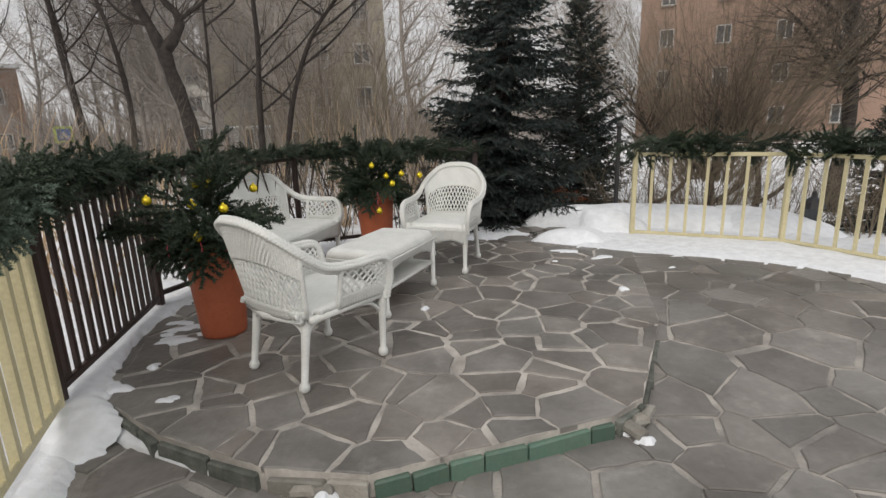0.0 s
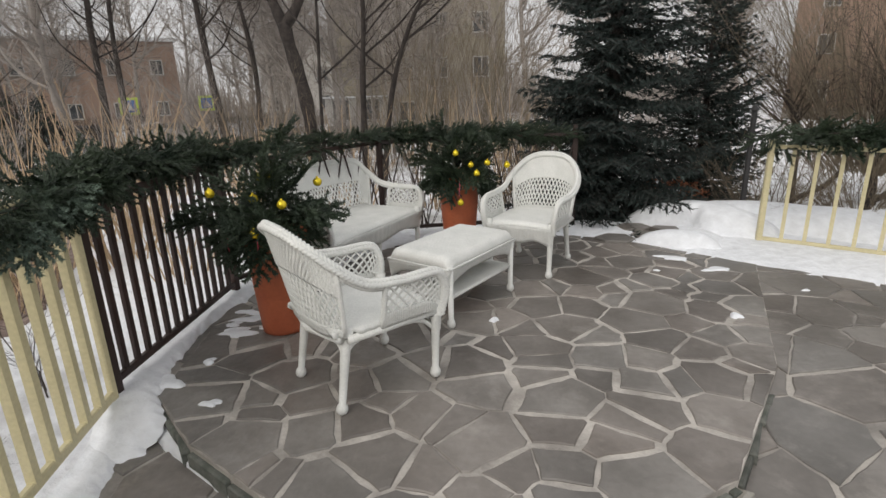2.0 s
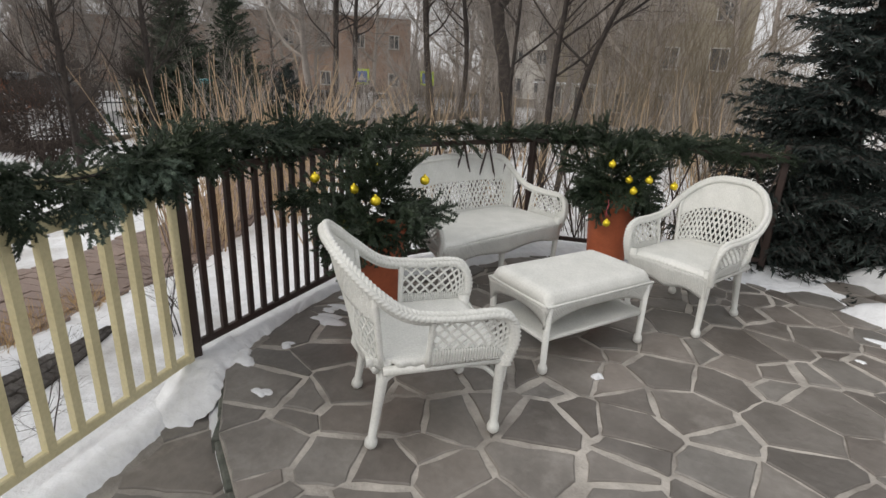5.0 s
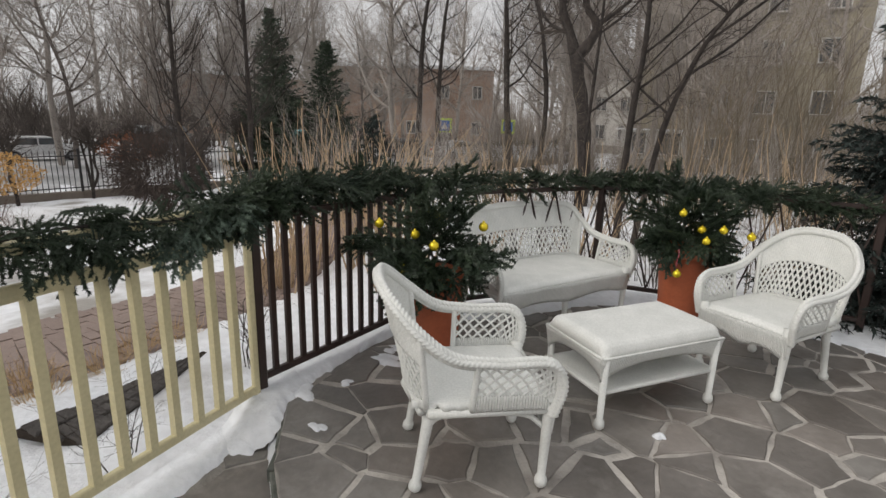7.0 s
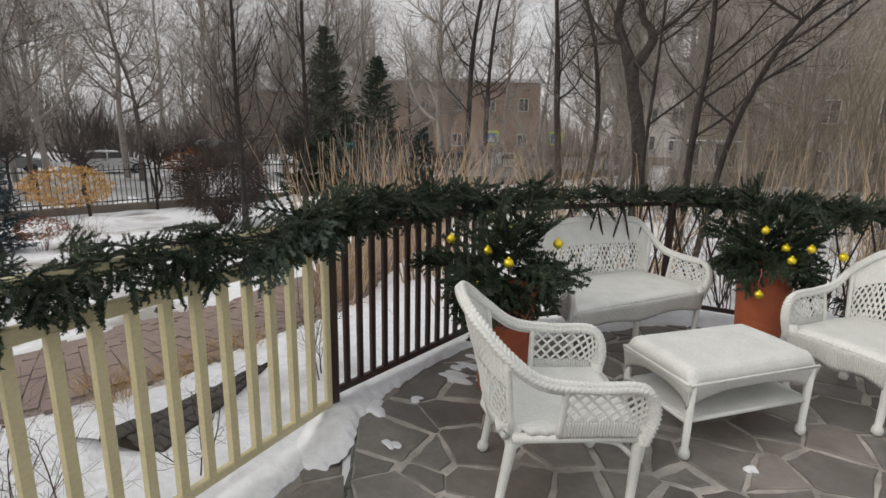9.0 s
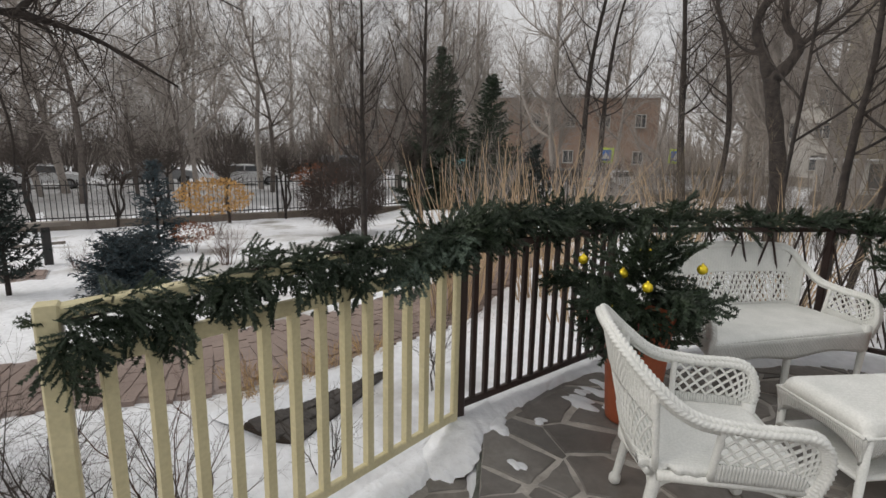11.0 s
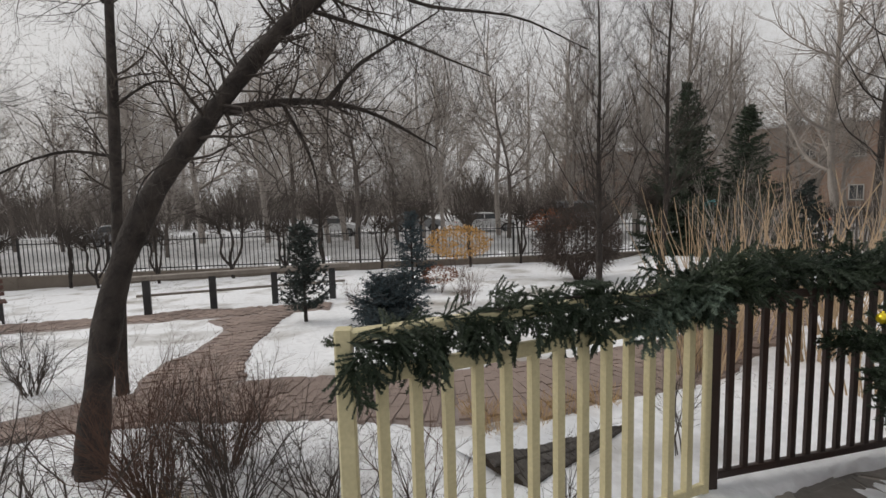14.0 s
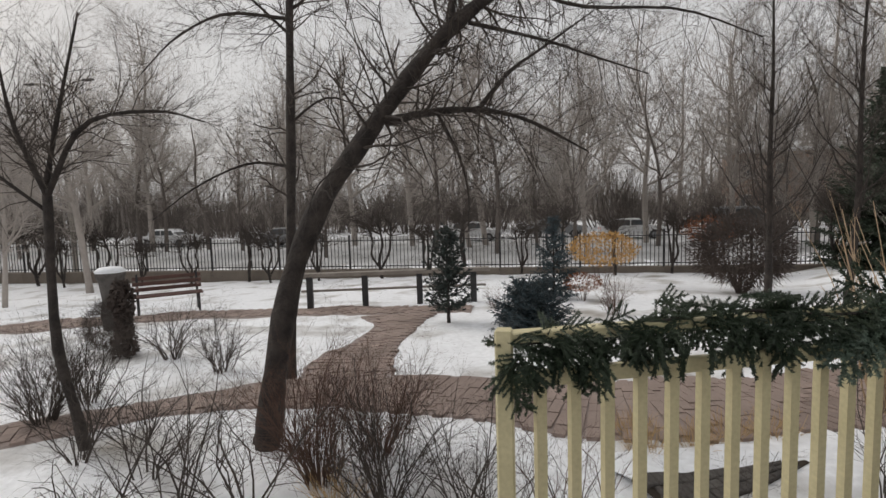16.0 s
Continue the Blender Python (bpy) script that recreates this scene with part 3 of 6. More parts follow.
    for sx in (-1, 1):
        part("side_rail", Geo().tube([(sx * (w - 0.01), 0.26, 0.36), (sx * (w - 0.01), -0.21, 0.36)], 0.02, 8), WICKER, c, smooth=True)
    part("back_rail", Geo().tube([(w - 0.03, -0.23, 0.36), (0, -0.28, 0.36), (-w + 0.03, -0.23, 0.36)], 0.02, 8), WICKER, c, smooth=True)

    def leg(top, foot):
        T, F = np.array(top, float), np.array(foot, float)
        ks = [0, 0.25, 0.6, 0.88, 0.89, 0.93, 0.97, 1.0]
        rs = [0.028, 0.023, 0.019, 0.017, 0.023, 0.027, 0.025, 0.014]
        return Geo().tube([T + (F - T) * q for q in ks], rs, 12)
    lf, lr = w - 0.024, w - 0.042
    legs = [((lf + 0.012, 0.27, 0.42), (lf, 0.26, 0)), ((-lf - 0.012, 0.27, 0.42), (-lf, 0.26, 0)),
            ((lr - 0.015, -0.19, 0.38), (lr, -0.255, 0)), ((-lr + 0.015, -0.19, 0.38), (-lr, -0.255, 0))]
    if mid_leg:
        legs.append(((0, 0.25, 0.36), (0, 0.25, 0)))
    for top, foot in legs:
        part("leg", leg(top, foot), WICKER, c, smooth=True)
    for sx in (-1, 1):
        bow = [(sx * (lr - 0.005), -0.215, 0.27), (sx * lr, -0.15, 0.33), (sx * lf, 0.02, 0.345), (sx * lf, 0.18, 0.33), (sx * lf, 0.255, 0.27)]
        part("brace", Geo().tube(catmull(bow, 16), 0.011, 8), WICKER, c, smooth=True)
    for y, l in ((0.25, lf), (-0.215, lr)):
        bow = [(-l, y, 0.27), (-l * 0.7, y, 0.325), (0, y, 0.34), (l * 0.7, y, 0.325), (l, y, 0.27)]
        part("brace", Geo().tube(catmull(bow, 16), 0.011, 8), WICKER, c, smooth=True)
    return c


wicker_seat(0.26, "wicker_armchair", "white painted wicker armchair with braided rim and open lattice sides", "armchair", pose(-0.667, 2.489, PLAT_Z, 0, 0, -38.2), "wicker seats round the table", high=-0.018)
wicker_seat(0.26, "wicker_armchair", "white painted wicker armchair beside a terracotta planter, slightly snowy ground behind", "armchair", pose(0.03, 4.38, PLAT_Z, 0, 0, 162.5), "wicker seats round the table", high=-0.018)
wicker_seat(0.585, "wicker_settee", "white painted wicker two-seat settee with arched back and lattice band", "sofa", pose(-1.367, 4.064, PLAT_Z, 0, 0, -104.5), "", True, -0.035)


def wicker_table():
    c = thing("wicker_table", "low white wicker coffee table with domed top and lower shelf", "table", pose(-0.42, 3.52, PLAT_Z, 0, 0, -23))
    hx, hy, top = 0.235, 0.39, 0.44

    def dome(u, v):
        x, y = 2 * u - 1, 2 * v - 1
        qx, qy = max(abs(x) - 0.78, 0) / 0.22, max(abs(y) - 0.86, 0) / 0.14
        q = min(1, math.hypot(qx, qy))
        return (x * hx, y * hy, top - 0.002 + 0.006 * (1 - x * x) - 0.065 * (1 - math.sqrt(1 - q * q * 0.999)) + woven(x * hx, y * hy) * (1 - 0.6 * q))
    part("tabletop", Geo().grid(dome, 136, 60, 0.012), WICKER, c, smooth=True)
    part("edge_braid", Geo().tube([(hx, -hy, top - 0.065), (hx, hy, top - 0.065), (-hx, hy, top - 0.065), (-hx, -hy, top - 0.065), (hx, -hy, top - 0.065)], 0.0075, 10, False, 200, 2, 0.15), WICKER, c, smooth=True)
    for sx in (-1, 1):
        part("apron", Geo().grid(lambda u, v: (sx * (hx + 0.004 - 0.018 * v), (2 * u - 1) * (hy - 0.01 * v), top - 0.07 - v * (0.05 + 0.07 * abs(2 * u - 1) ** 3)), 24, 4, 0.010 * -sx), WICKER_Y, c, smooth=True)
        part("apron", Geo().grid(lambda u, v: ((2 * u - 1) * (hx - 0.01 * v), sx * (hy + 0.004 - 0.018 * v), top - 0.07 - v * (0.05 + 0.07 * abs(2 * u - 1) ** 3)), 24, 4, 0.010 * sx), WICKER_X, c, smooth=True)
    part("shelf", Geo().grid(lambda u, v: ((2 * u - 1) * (hx - 0.025), (2 * v - 1) * (hy - 0.025), 0.198 + woven((2 * u - 1) * hx, (2 * v - 1) * hy, 0.02)), 92, 40, 0.016), WICKER, c, smooth=True)
    for sx in (-1, 1):
        part("shelf_rail", Geo().tube([(sx * (hx - 0.02), -hy + 0.02, 0.19), (sx * (hx - 0.02), hy - 0.02, 0.19)], 0.012, 8), WICKER, c, smooth=True)
        part("shelf_rail", Geo().tube([(-hx + 0.02, sx * (hy - 0.02), 0.19), (hx - 0.02, sx * (hy - 0.02), 0.19)], 0.012, 8), WICKER, c, smooth=True)
        for sy in (-1, 1):
            x, y = sx * (hx - 0.015), sy * (hy - 0.03)
            part("leg", Geo().tube([(x, y, 0.38), (x, y, 0.05), (x, y, 0.048), (x, y, 0.03), (x, y, 0.012), (x, y, 0)], [0.020, 0.016, 0.022, 0.026, 0.025, 0.014], 12), WICKER, c, smooth=True)


wicker_table()


# ---- fir sprigs ----
def needles_on(p0, p1, dens, length, width, rng, spread=55):
    """Triangles for the needles along a twig."""
    p0, p1 = np.asarray(p0, float), np.asarray(p1, float)
    L = np.linalg.norm(p1 - p0)
    n = max(3, int(dens * L))
    d = (p1 - p0) / (L + 1e-9)
    t = (np.arange(n) + rng.random(n)) / n
    base = p0 + t[:, None] * (p1 - p0)
    ref = np.array((0.0, 0, 1)) if abs(d[2]) < 0.8 else np.array((1.0, 0, 0))
    u = np.cross(d, ref)
    u /= np.linalg.norm(u)
    w = np.cross(u, d)
    phi = rng.uniform(0, 2 * np.pi, n)
    th = np.radians(spread + rng.normal(0, 12, n))
    side = np.cos(phi)[:, None] * u + np.sin(phi)[:, None] * w
    direc = np.cos(th)[:, None] * d + np.sin(th)[:, None] * side
    ln = length * rng.uniform(0.75, 1.2, n)[:, None]
    across = np.cross(direc, np.cross(side, d))
    across /= np.linalg.norm(across, axis=1)[:, None] + 1e-9
    return np.stack([base - across * width / 2, base + across * width / 2, base + direc * ln], 1).reshape(-1, 3)


def stick(p0, p1, r):
    """A three-sided twig as triangles."""
    p0, p1 = np.asarray(p0, float), np.asarray(p1, float)
    d = p1 - p0
    ref = np.array((0.0, 0, 1)) if abs(d[2]) < 0.8 * np.linalg.norm(d) else np.array((1.0, 0, 0))
    u = np.cross(d, ref)
    u /= np.linalg.norm(u) + 1e-9
    w = np.cross(u, d) / (np.linalg.norm(d) + 1e-9)
    o = [math.cos(a) * u + math.sin(a) * w for a in (0, 2.09, 4.19)]
    out = []
    for i in range(3):
        a, b = o[i] * r, o[(i + 1) % 3] * r
        out += [p0 + a, p0 + b, p1 + a * 0.5, p0 + b, p1 + b * 0.5, p1 + a * 0.5]
    return np.array(out)


def sprig(rng, L=0.26, dens=760, needle=0.018, width=0.0075, twigs=4):
    """A flat fir sprig along +x with side twigs; triangles."""
    bend = rng.normal(0, 0.05)
    mid = lambda t: np.array((L * t, bend * t * t, -0.06 * t * t))
    out = [needles_on(mid(a), mid(b), dens, needle, width, rng) for a, b in ((0.1, 0.4), (0.4, 0.7), (0.7, 1.0))]
    out.append(stick(mid(0), mid(0.9), 0.003))
    for i in range(twigs):
        t = 0.15 + 0.75 * i / twigs
        for s in (-1, 1):
            l = L * 0.60 * (1 - t) * rng.uniform(0.7, 1.3) + 0.035
            a = math.radians(48 + rng.normal(0, 7))
            q = mid(t)
            e = q + l * np.array((math.cos(a), s * math.sin(a), rng.normal(-0.1, 0.12)))
            out.append(needles_on(q, e, dens, needle, width, rng))
    return np.concatenate(out)


SPRIG_RNG = np.random.default_rng(5)
SPRIGS = [sprig(SPRIG_RNG, 0.24 * k) for k in (0.8, 0.9, 1.0, 1.1, 1.2)]


def put_sprig(out, rng, p, direction, roll, size=1.0):
    x = np.array(direction, float)
    x /= np.linalg.norm(x)
    ref = np.array((0.0, 0, 1)) if abs(x[2]) < 0.92 else np.array((0.0, 1, 0))
    y = np.cross(ref, x)
    y /= np.linalg.norm(y)
    z = np.cross(x, y)
    y, z = y * math.cos(roll) + z * math.sin(roll), z * math.cos(roll) - y * math.sin(roll)
    S = SPRIGS[rng.integers(len(SPRIGS))] * size
    out.append(S @ np.stack([x, y, z]) + np.array(p))


def garland(name, pts, count, seed, label, droop=0.9, width=0.05, size=1.0, mat=None, rise=0.35, clumps=0, hang=1.0):
    """A rope of fir sprigs along a line of points, hanging down on both sides."""
    rng = np.random.default_rng(seed)
    C = catmull(pts, 60)
    T = np.gradient(C, axis=0)
    out = []
    for i in range(count):
        k = rng.uniform(0, 58.9)
        j = int(k)
        p = C[j] + (C[j + 1] - C[j]) * (k - j) + rng.normal(0, (width * 0.5, width * 0.5, 0.022), 3)
        t = T[j] / np.linalg.norm(T[j]) * (1 if rng.random() < 0.8 else -1)
        n = np.array((-t[1], t[0], 0)) * rng.normal(0, 0.55)
        clump = 0.5 + 0.5 * math.sin(k * 0.9 + seed)
        z = rng.normal(-0.35 * droop - 0.55 * droop * clump, 0.45) if rng.random() > rise * 0.5 else rng.uniform(0, 0.5)
        put_sprig(out, rng, p, t * 0.9 + n + np.array((0, 0, z)), rng.normal(0, 0.8), size * rng.uniform(0.75, 1.15))
    for i in range(clumps):
        p = C[int(1 + 56 * (i + rng.random()) / clumps)] + np.array((0.02, 0.02, -0.02))
        for k in range(int(rng.integers(4, 9))):
            put_sprig(out, rng, p + rng.normal(0, 0.035, 3), (rng.normal(0, 0.45), rng.normal(0, 0.45), -1), rng.normal(0, 1.2), hang * rng.uniform(0.7, 1.3))
    th = thing(name, label, "garland", Matrix.Translation(pts[0]))
    rel = np.array(pts[0])
    part("foliage", Geo().tris(np.concatenate(out) - rel), mat or NEEDLE, th)
    part("stem", Geo().tube((C - rel)[2:-2], 0.006, 6), BARK, th)
    return th


garland("fir_garland", [(-1.13, 0.44, 1.125), (-1.28, 0.80, 1.15), (-1.43, 1.23, 1.19), (-1.58, 1.645, 1.15), (-1.73, 2.04, 1.18)], 125, 11, "thin dark fir garland hanging over the cream picket railing", 0.5, 0.03, 0.50, rise=0.5, clumps=15, hang=0.56)
garland("fir_garland", [(-1.69, 1.86, 1.15), (-1.79, 2.09, 1.19), (-1.88, 2.45, 1.20), (-1.96, 2.95, 1.19), (-2.03, 3.45, 1.17)], 165, 12, "thick fir garland along the dark brown railing", 0.75, 0.07, 0.82)
garland("fir_garland", [(-2.03, 3.42, 1.15), (-1.85, 3.9, 1.13), (-1.62, 4.45, 1.12), (-1.42, 4.95, 1.12)], 95, 15, "fir garland along the rail beside the settee", 0.2, 0.06, 0.66, rise=0.9)
garland("fir_garland", [(-1.42, 4.95, 1.12), (-0.9, 5.15, 1.10), (-0.3, 5.37, 1.10), (0.35, 5.62, 1.06)], 150, 13, "fir garland along the rail behind the settee", 0.3, 0.07, 0.72, rise=0.8)
garland("fir_garland", [(1.75, 5.32, 1.05), (2.4, 5.0, 1.09), (3.12, 4.68, 1.06), (3.40, 4.2, 1.07), (3.66, 3.7, 1.05)], 110, 14, "fir garland along the cream picket railing in the snow", 0.45, 0.07)
rng_pale = np.random.default_rng(77)
pale = []
for i in range(15):
    put_sprig(pale, rng_pale, (-1.74 + 0.014 * i, 2.08 - 0.03 * i, 1.215 - 0.007 * i), (0.5 + 0.2 * rng_pale.normal(), -0.75, -0.55 + 0.25 * rng_pale.normal()), rng_pale.normal(0, 0.5), 0.85)
part("pale_foliage", Geo().tris(np.concatenate(pale) - np.array((-1.13, 0.44, 1.125))), NEEDLE_PALE, bpy.data.objects["fir_garland"], "pale green sprigs at the post")


# ---- planters ----
def planter(c, seed, label, tall, balls, beads):
    x, y = c
    th = thing("planter", label, "planter", Matrix.Translation((x, y, PLAT_Z)), "terracotta planters")
    prof = [(0.118, 0.0), (0.132, 0.006), (0.136, 0.03), (0.152, 0.25), (0.172, 0.50), (0.176, 0.535), (0.186, 0.54), (0.190, 0.552), (0.188, 0.60), (0.182, 0.608), (0.170, 0.606), (0.165, 0.56)]
    part("pot", Geo().lathe(prof, sides=48), CLAY, th, "matt terracotta pot", True)
    part("soil", Geo().lathe([(0.16, 0.54), (0.165, 0.57), (0.12, 0.575)], sides=24), SOIL, th)
    rng = np.random.default_rng(seed)
    out = []
    for i in range(38):
        a = rng.uniform(0, 2 * math.pi)
        r = 0.16 * math.sqrt(rng.random())
        lift = rng.normal(0.05, 0.4)
        p = (r * math.cos(a), r * math.sin(a), 0.60 + rng.uniform(0, 0.18))
        put_sprig(out, rng, p, (math.cos(a), math.sin(a), lift), rng.normal(0, 0.5), rng.uniform(0.85, 1.35))
    for i in range(12):
        a = rng.uniform(0, 2 * math.pi)
        r = 0.12 * rng.random()
        put_sprig(out, rng, (r * math.cos(a), r * math.sin(a), 0.70 + rng.uniform(0, 0.18)), (0.5 * math.cos(a), 0.5 * math.sin(a), 0.8), rng.normal(0, 1), rng.uniform(0.8, 1.2))
    for i in range(22):
        a = rng.uniform(0, 2 * math.pi)
        put_sprig(out, rng, (0.17 * math.cos(a), 0.17 * math.sin(a), 0.62 + rng.uniform(0, 0.1)), (0.8 * math.cos(a), 0.8 * math.sin(a), -0.7), rng.normal(0, 0.5), rng.uniform(0.7, 1.0))
    for (dx, dy, z, ex, ey, ez) in tall:
        p, q = np.array((dx, dy, z)), np.array((ex, ey, ez))
        out.append(stick(p, q, 0.006))
        for k in np.linspace(0.2, 1, 9):
            for s in (-1, 1):
                d = (q - p) / np.linalg.norm(q - p)
                side = np.array((-d[1], d[0], 0)) if abs(d[2]) < 0.9 else np.array((math.cos(k * 9), math.sin(k * 9), 0))
                put_sprig(out, rng, p + (q - p) * k, d * 0.7 + side * s * 0.8 + rng.normal(0, 0.25, 3), rng.normal(0, 0.6), rng.uniform(0.55, 0.85))
    part("foliage", Geo().tris(np.concatenate(out)), NEEDLE, th, "cut fir branches")
    for bx, by, bz in balls:
        b = part("bauble", Geo().lathe([(0.026 * math.cos(q * math.pi / 12) + 0.0005, 0.026 * math.sin(q * math.pi / 12)) for q in range(-6, 6)] + [(0.006, 0.0255), (0.006, 0.033), (0.002, 0.034)], (bx - x, by - y, bz - PLAT_Z), 20), GOLD, th, "shiny yellow-gold bauble", True)
    for bx, by, z0, z1 in beads:
        g = Geo()
        for k in range(int((z0 - z1) / 0.009)):
            g.lathe([(0.001, -0.004), (0.004, 0), (0.001, 0.004)], (bx - x + 0.004 * math.sin(k * 0.5), by - y, z0 - PLAT_Z - 0.009 * k), 6)
        part("bead_string", g, BEAD, th, "string of pink beads")
    return th


planter((-1.37, 2.95), 21, "tall terracotta planter of cut fir branches and gold baubles", [(0, 0, 0.62, -0.02, 0.22, 1.12), (0, 0, 0.6, -0.42, -0.15, 0.72), (0, 0, 0.6, 0.05, -0.30, 0.70)],
        [(-1.61, 2.75, 1.00), (-1.34, 2.95, 1.06), (-1.40, 2.83, 0.96), (-1.20, 2.78, 0.94), (-1.32, 2.68, 0.80), (-1.14, 3.10, 1.01), (-1.45, 3.0, 1.05)],
        [(-1.20, 2.74, 0.76, 0.62), (-1.30, 2.66, 0.77, 0.68), (-1.52, 2.72, 0.80, 0.66)])
planter((-0.64, 4.78), 22, "terracotta planter of fir branches and gold baubles beside the settee", [(0, 0, 0.62, 0.42, -0.1, 1.02), (0, 0, 0.6, -0.15, 0.1, 1.05)],
        [(-0.55, 4.41, 0.62), (-0.62, 4.58, 1.0), (-0.50, 4.62, 0.90), (-0.36, 4.60, 0.92), (-0.20, 4.62, 0.90), (-0.44, 4.55, 0.84)], [(-0.56, 4.42, 0.78, 0.66)])


# ---- snow on the terrace ----
def snow_strip(name, left, right, thick, label, z_of, n=60, m=8, seed=0):
    """Snow between two lines, thin and broken at its edges."""
    L, R = catmull(left, n + 1), catmull(right, n + 1)

    def at(u, v):
        k = int(round(u * n))
        wob = 0.05 * noise.noise(Vector((k * 0.31, seed, 0))) + 0.012 * noise.noise(Vector((k * 0.6, seed + 5, 0)))
        gap = np.linalg.norm(R[k] - L[k]) + 1e-6
        a, b = L[k], R[k] + (R[k] - L[k]) / gap * wob * min(1, gap / 0.25)
        p = a + (b - a) * v
        body = min(1, 2.6 * (1 - v)) ** 0.6
        ends = min(1, 8 * u, 8 * (1 - u)) ** 0.5
        h = (thick * (0.55 + 0.45 * (1 - v)) + 0.012 * noise.noise(Vector((p[0] * 6, p[1] * 6, seed)))) * body * ends
        return (p[0], p[1], z_of(p[0], p[1]) + max(h, 0.0) - (0.012 if v >= 1 or u in (0, 1) else 0))
    g = Geo().grid(at, n, m)
    return solid(name, g, SNOW, label, "snow", kind="stuff", smooth=True)


def floor_z(x, y):
    return PLAT_Z if inside((x, y), PLATFORM) else low_z(x, y)


snow_strip("snow_drift", [(-1.19, 0.40), (-1.39, 0.98), (-1.62, 1.58), (-1.80, 2.06)], [(-0.95, 0.47), (-1.21, 1.06), (-1.42, 1.54), (-1.53, 1.80)], 0.032, "thin strip of wet snow along the foot of the railing", lambda x, y: low_z(x, y), 60, 8, 3)
snow_strip("snow_drift", [(-1.82, 2.10), (-1.95, 2.7), (-2.06, 3.4), (-1.95, 3.9)], [(-1.68, 2.22), (-1.79, 2.56), (-1.885, 3.0), (-1.80, 3.9)], 0.035, "thin strip of snow along the dark railing", lambda x, y: PLAT_Z - 0.004, 60, 6, 9)
snow_strip("snow_drift", [(-2.04, 3.5), (-1.72, 4.3), (-1.35, 5.05), (-0.4, 5.42), (0.5, 5.75), (1.0, 5.75)], [(-1.75, 3.6), (-1.45, 4.2), (-1.2, 4.75), (-0.4, 5.1), (0.3, 5.25), (0.95, 5.12)], 0.05, "snow under the railing behind the settee", lambda x, y: PLAT_Z - 0.004, 70, 7, 14)
snow_strip("snow_bank", [(1.2, 6.2), (1.7, 6.0), (2.2, 5.7), (3.2, 5.2), (3.9, 4.2), (4.6, 2.9)], [(1.12, 4.85), (1.62, 4.62), (2.35, 4.30), (2.85, 3.98), (3.25, 3.52), (4.0, 2.4)], 0.075, "bank of cleared snow at the foot of the cream railing", lambda x, y: low_z(x, y) - 0.004, 80, 12, 21)
snow_strip("snow_drift", [(-1.60, 2.10), (-1.2, 1.83), (-0.80, 1.65)], [(-1.50, 1.955), (-1.235, 1.83), (-0.81, 1.642)], 0.03, "line of wet snow along the foot of the step", lambda x, y: low_z(x, y), 40, 5, 27)


def corner_z(x, y):
    """Snow blown against the corner of the step slopes up on to it."""
    k = min(max((y - 1.80) / 0.30, 0), 1)
    return low_z(x, y) + (PLAT_Z - low_z(x, y)) * k * k * (3 - 2 * k)


snow_strip("snow_drift", [(-1.68, 1.76), (-1.83, 2.05), (-1.90, 2.4)], [(-1.50, 1.78), (-1.44, 1.96), (-1.585, 2.13), (-1.71, 2.34)], 0.035, "snow blown against the corner of the step", corner_z, 40, 8, 33)


def snow_lump(c, r, h, seed, stretch=1.0, turn=0.0):
    g = Geo()
    rng = np.random.default_rng(seed)
    ph = rng.uniform(0, 6.28, 4)
    rings, n = 5, 22
    V = []
    for k in range(rings + 1):
        q = k / rings
        for j in range(n):
            a = 2 * math.pi * j / n
            rr = r * (1 + 0.28 * math.sin(2 * a + ph[0]) + 0.2 * math.sin(3 * a + ph[1]) + 0.12 * math.sin(5 * a + ph[2])) * (1 - q)
            V.append((rr * math.cos(a) * stretch, rr * math.sin(a), h * (1 - (1 - q) ** 3) - (0.004 if k == 0 else 0)))
    F = [(k * n + j, k * n + (j + 1) % n, (k + 1) * n + (j + 1) % n, (k + 1) * n + j) for k in range(rings) for j in range(n)]
    g.add(V, F)
    return solid("snow_patch", g, SNOW, "small melting patch of snow on the flagstones", "snow", "snow patches", smooth=True, m=pose(c[0], c[1], floor_z(*c), 0, 0, turn))


for i, (x, y, r, h, s, tn) in enumerate([(-1.567, 2.478, 0.028, 0.015, 1.4, 20), (-0.12, 3.254, 0.024, 0.022, 1.2, 0), (-1.63, 2.83, 0.065, 0.015, 2.0, 20), (-1.66, 3.02, 0.05, 0.012, 2.2, 10),
                                         (-1.74, 3.12, 0.04, 0.012, 2.0, 0), (-1.72, 2.93, 0.035, 0.01, 1.8, 30), (-1.50, 2.92, 0.025, 0.01, 2, 0), (1.32, 3.55, 0.03, 0.02, 1.4, 0), (0.98, 4.35, 0.02, 0.012, 1.2, 0),
                                         (0.80, 1.92, 0.028, 0.025, 1.2, 40), (0.88, 1.85, 0.03, 0.025, 1.2, 10), (-0.42, 1.53, 0.06, 0.05, 1.0, 90), (-0.44, 1.45, 0.05, 0.03, 1.0, 60), (1.15, 4.70, 0.06, 0.012, 2.2, 0), (1.42, 4.45, 0.05, 0.01, 2.4, 10), (1.9, 4.1, 0.02, 0.01, 1.3, 0),
                                         (-1.30, 2.12, 0.03, 0.01, 2, 0), (-1.63, 2.25, 0.06, 0.014, 1.4, -10)]):
    snow_lump((x, y), r, h, 50 + i, s, tn)


for i, (x, y, r, h, s, tn) in enumerate([(1.62, 5.75, 0.48, 0.26, 1.2, -20), (2.45, 5.75, 0.6, 0.24, 1.5, -25), (3.4, 5.5, 0.55, 0.20, 1.4, -40), (1.35, 5.15, 0.25, 0.13, 1.3, -30)]):
    snow_lump((x, y), r, h, 90 + i, s, tn)


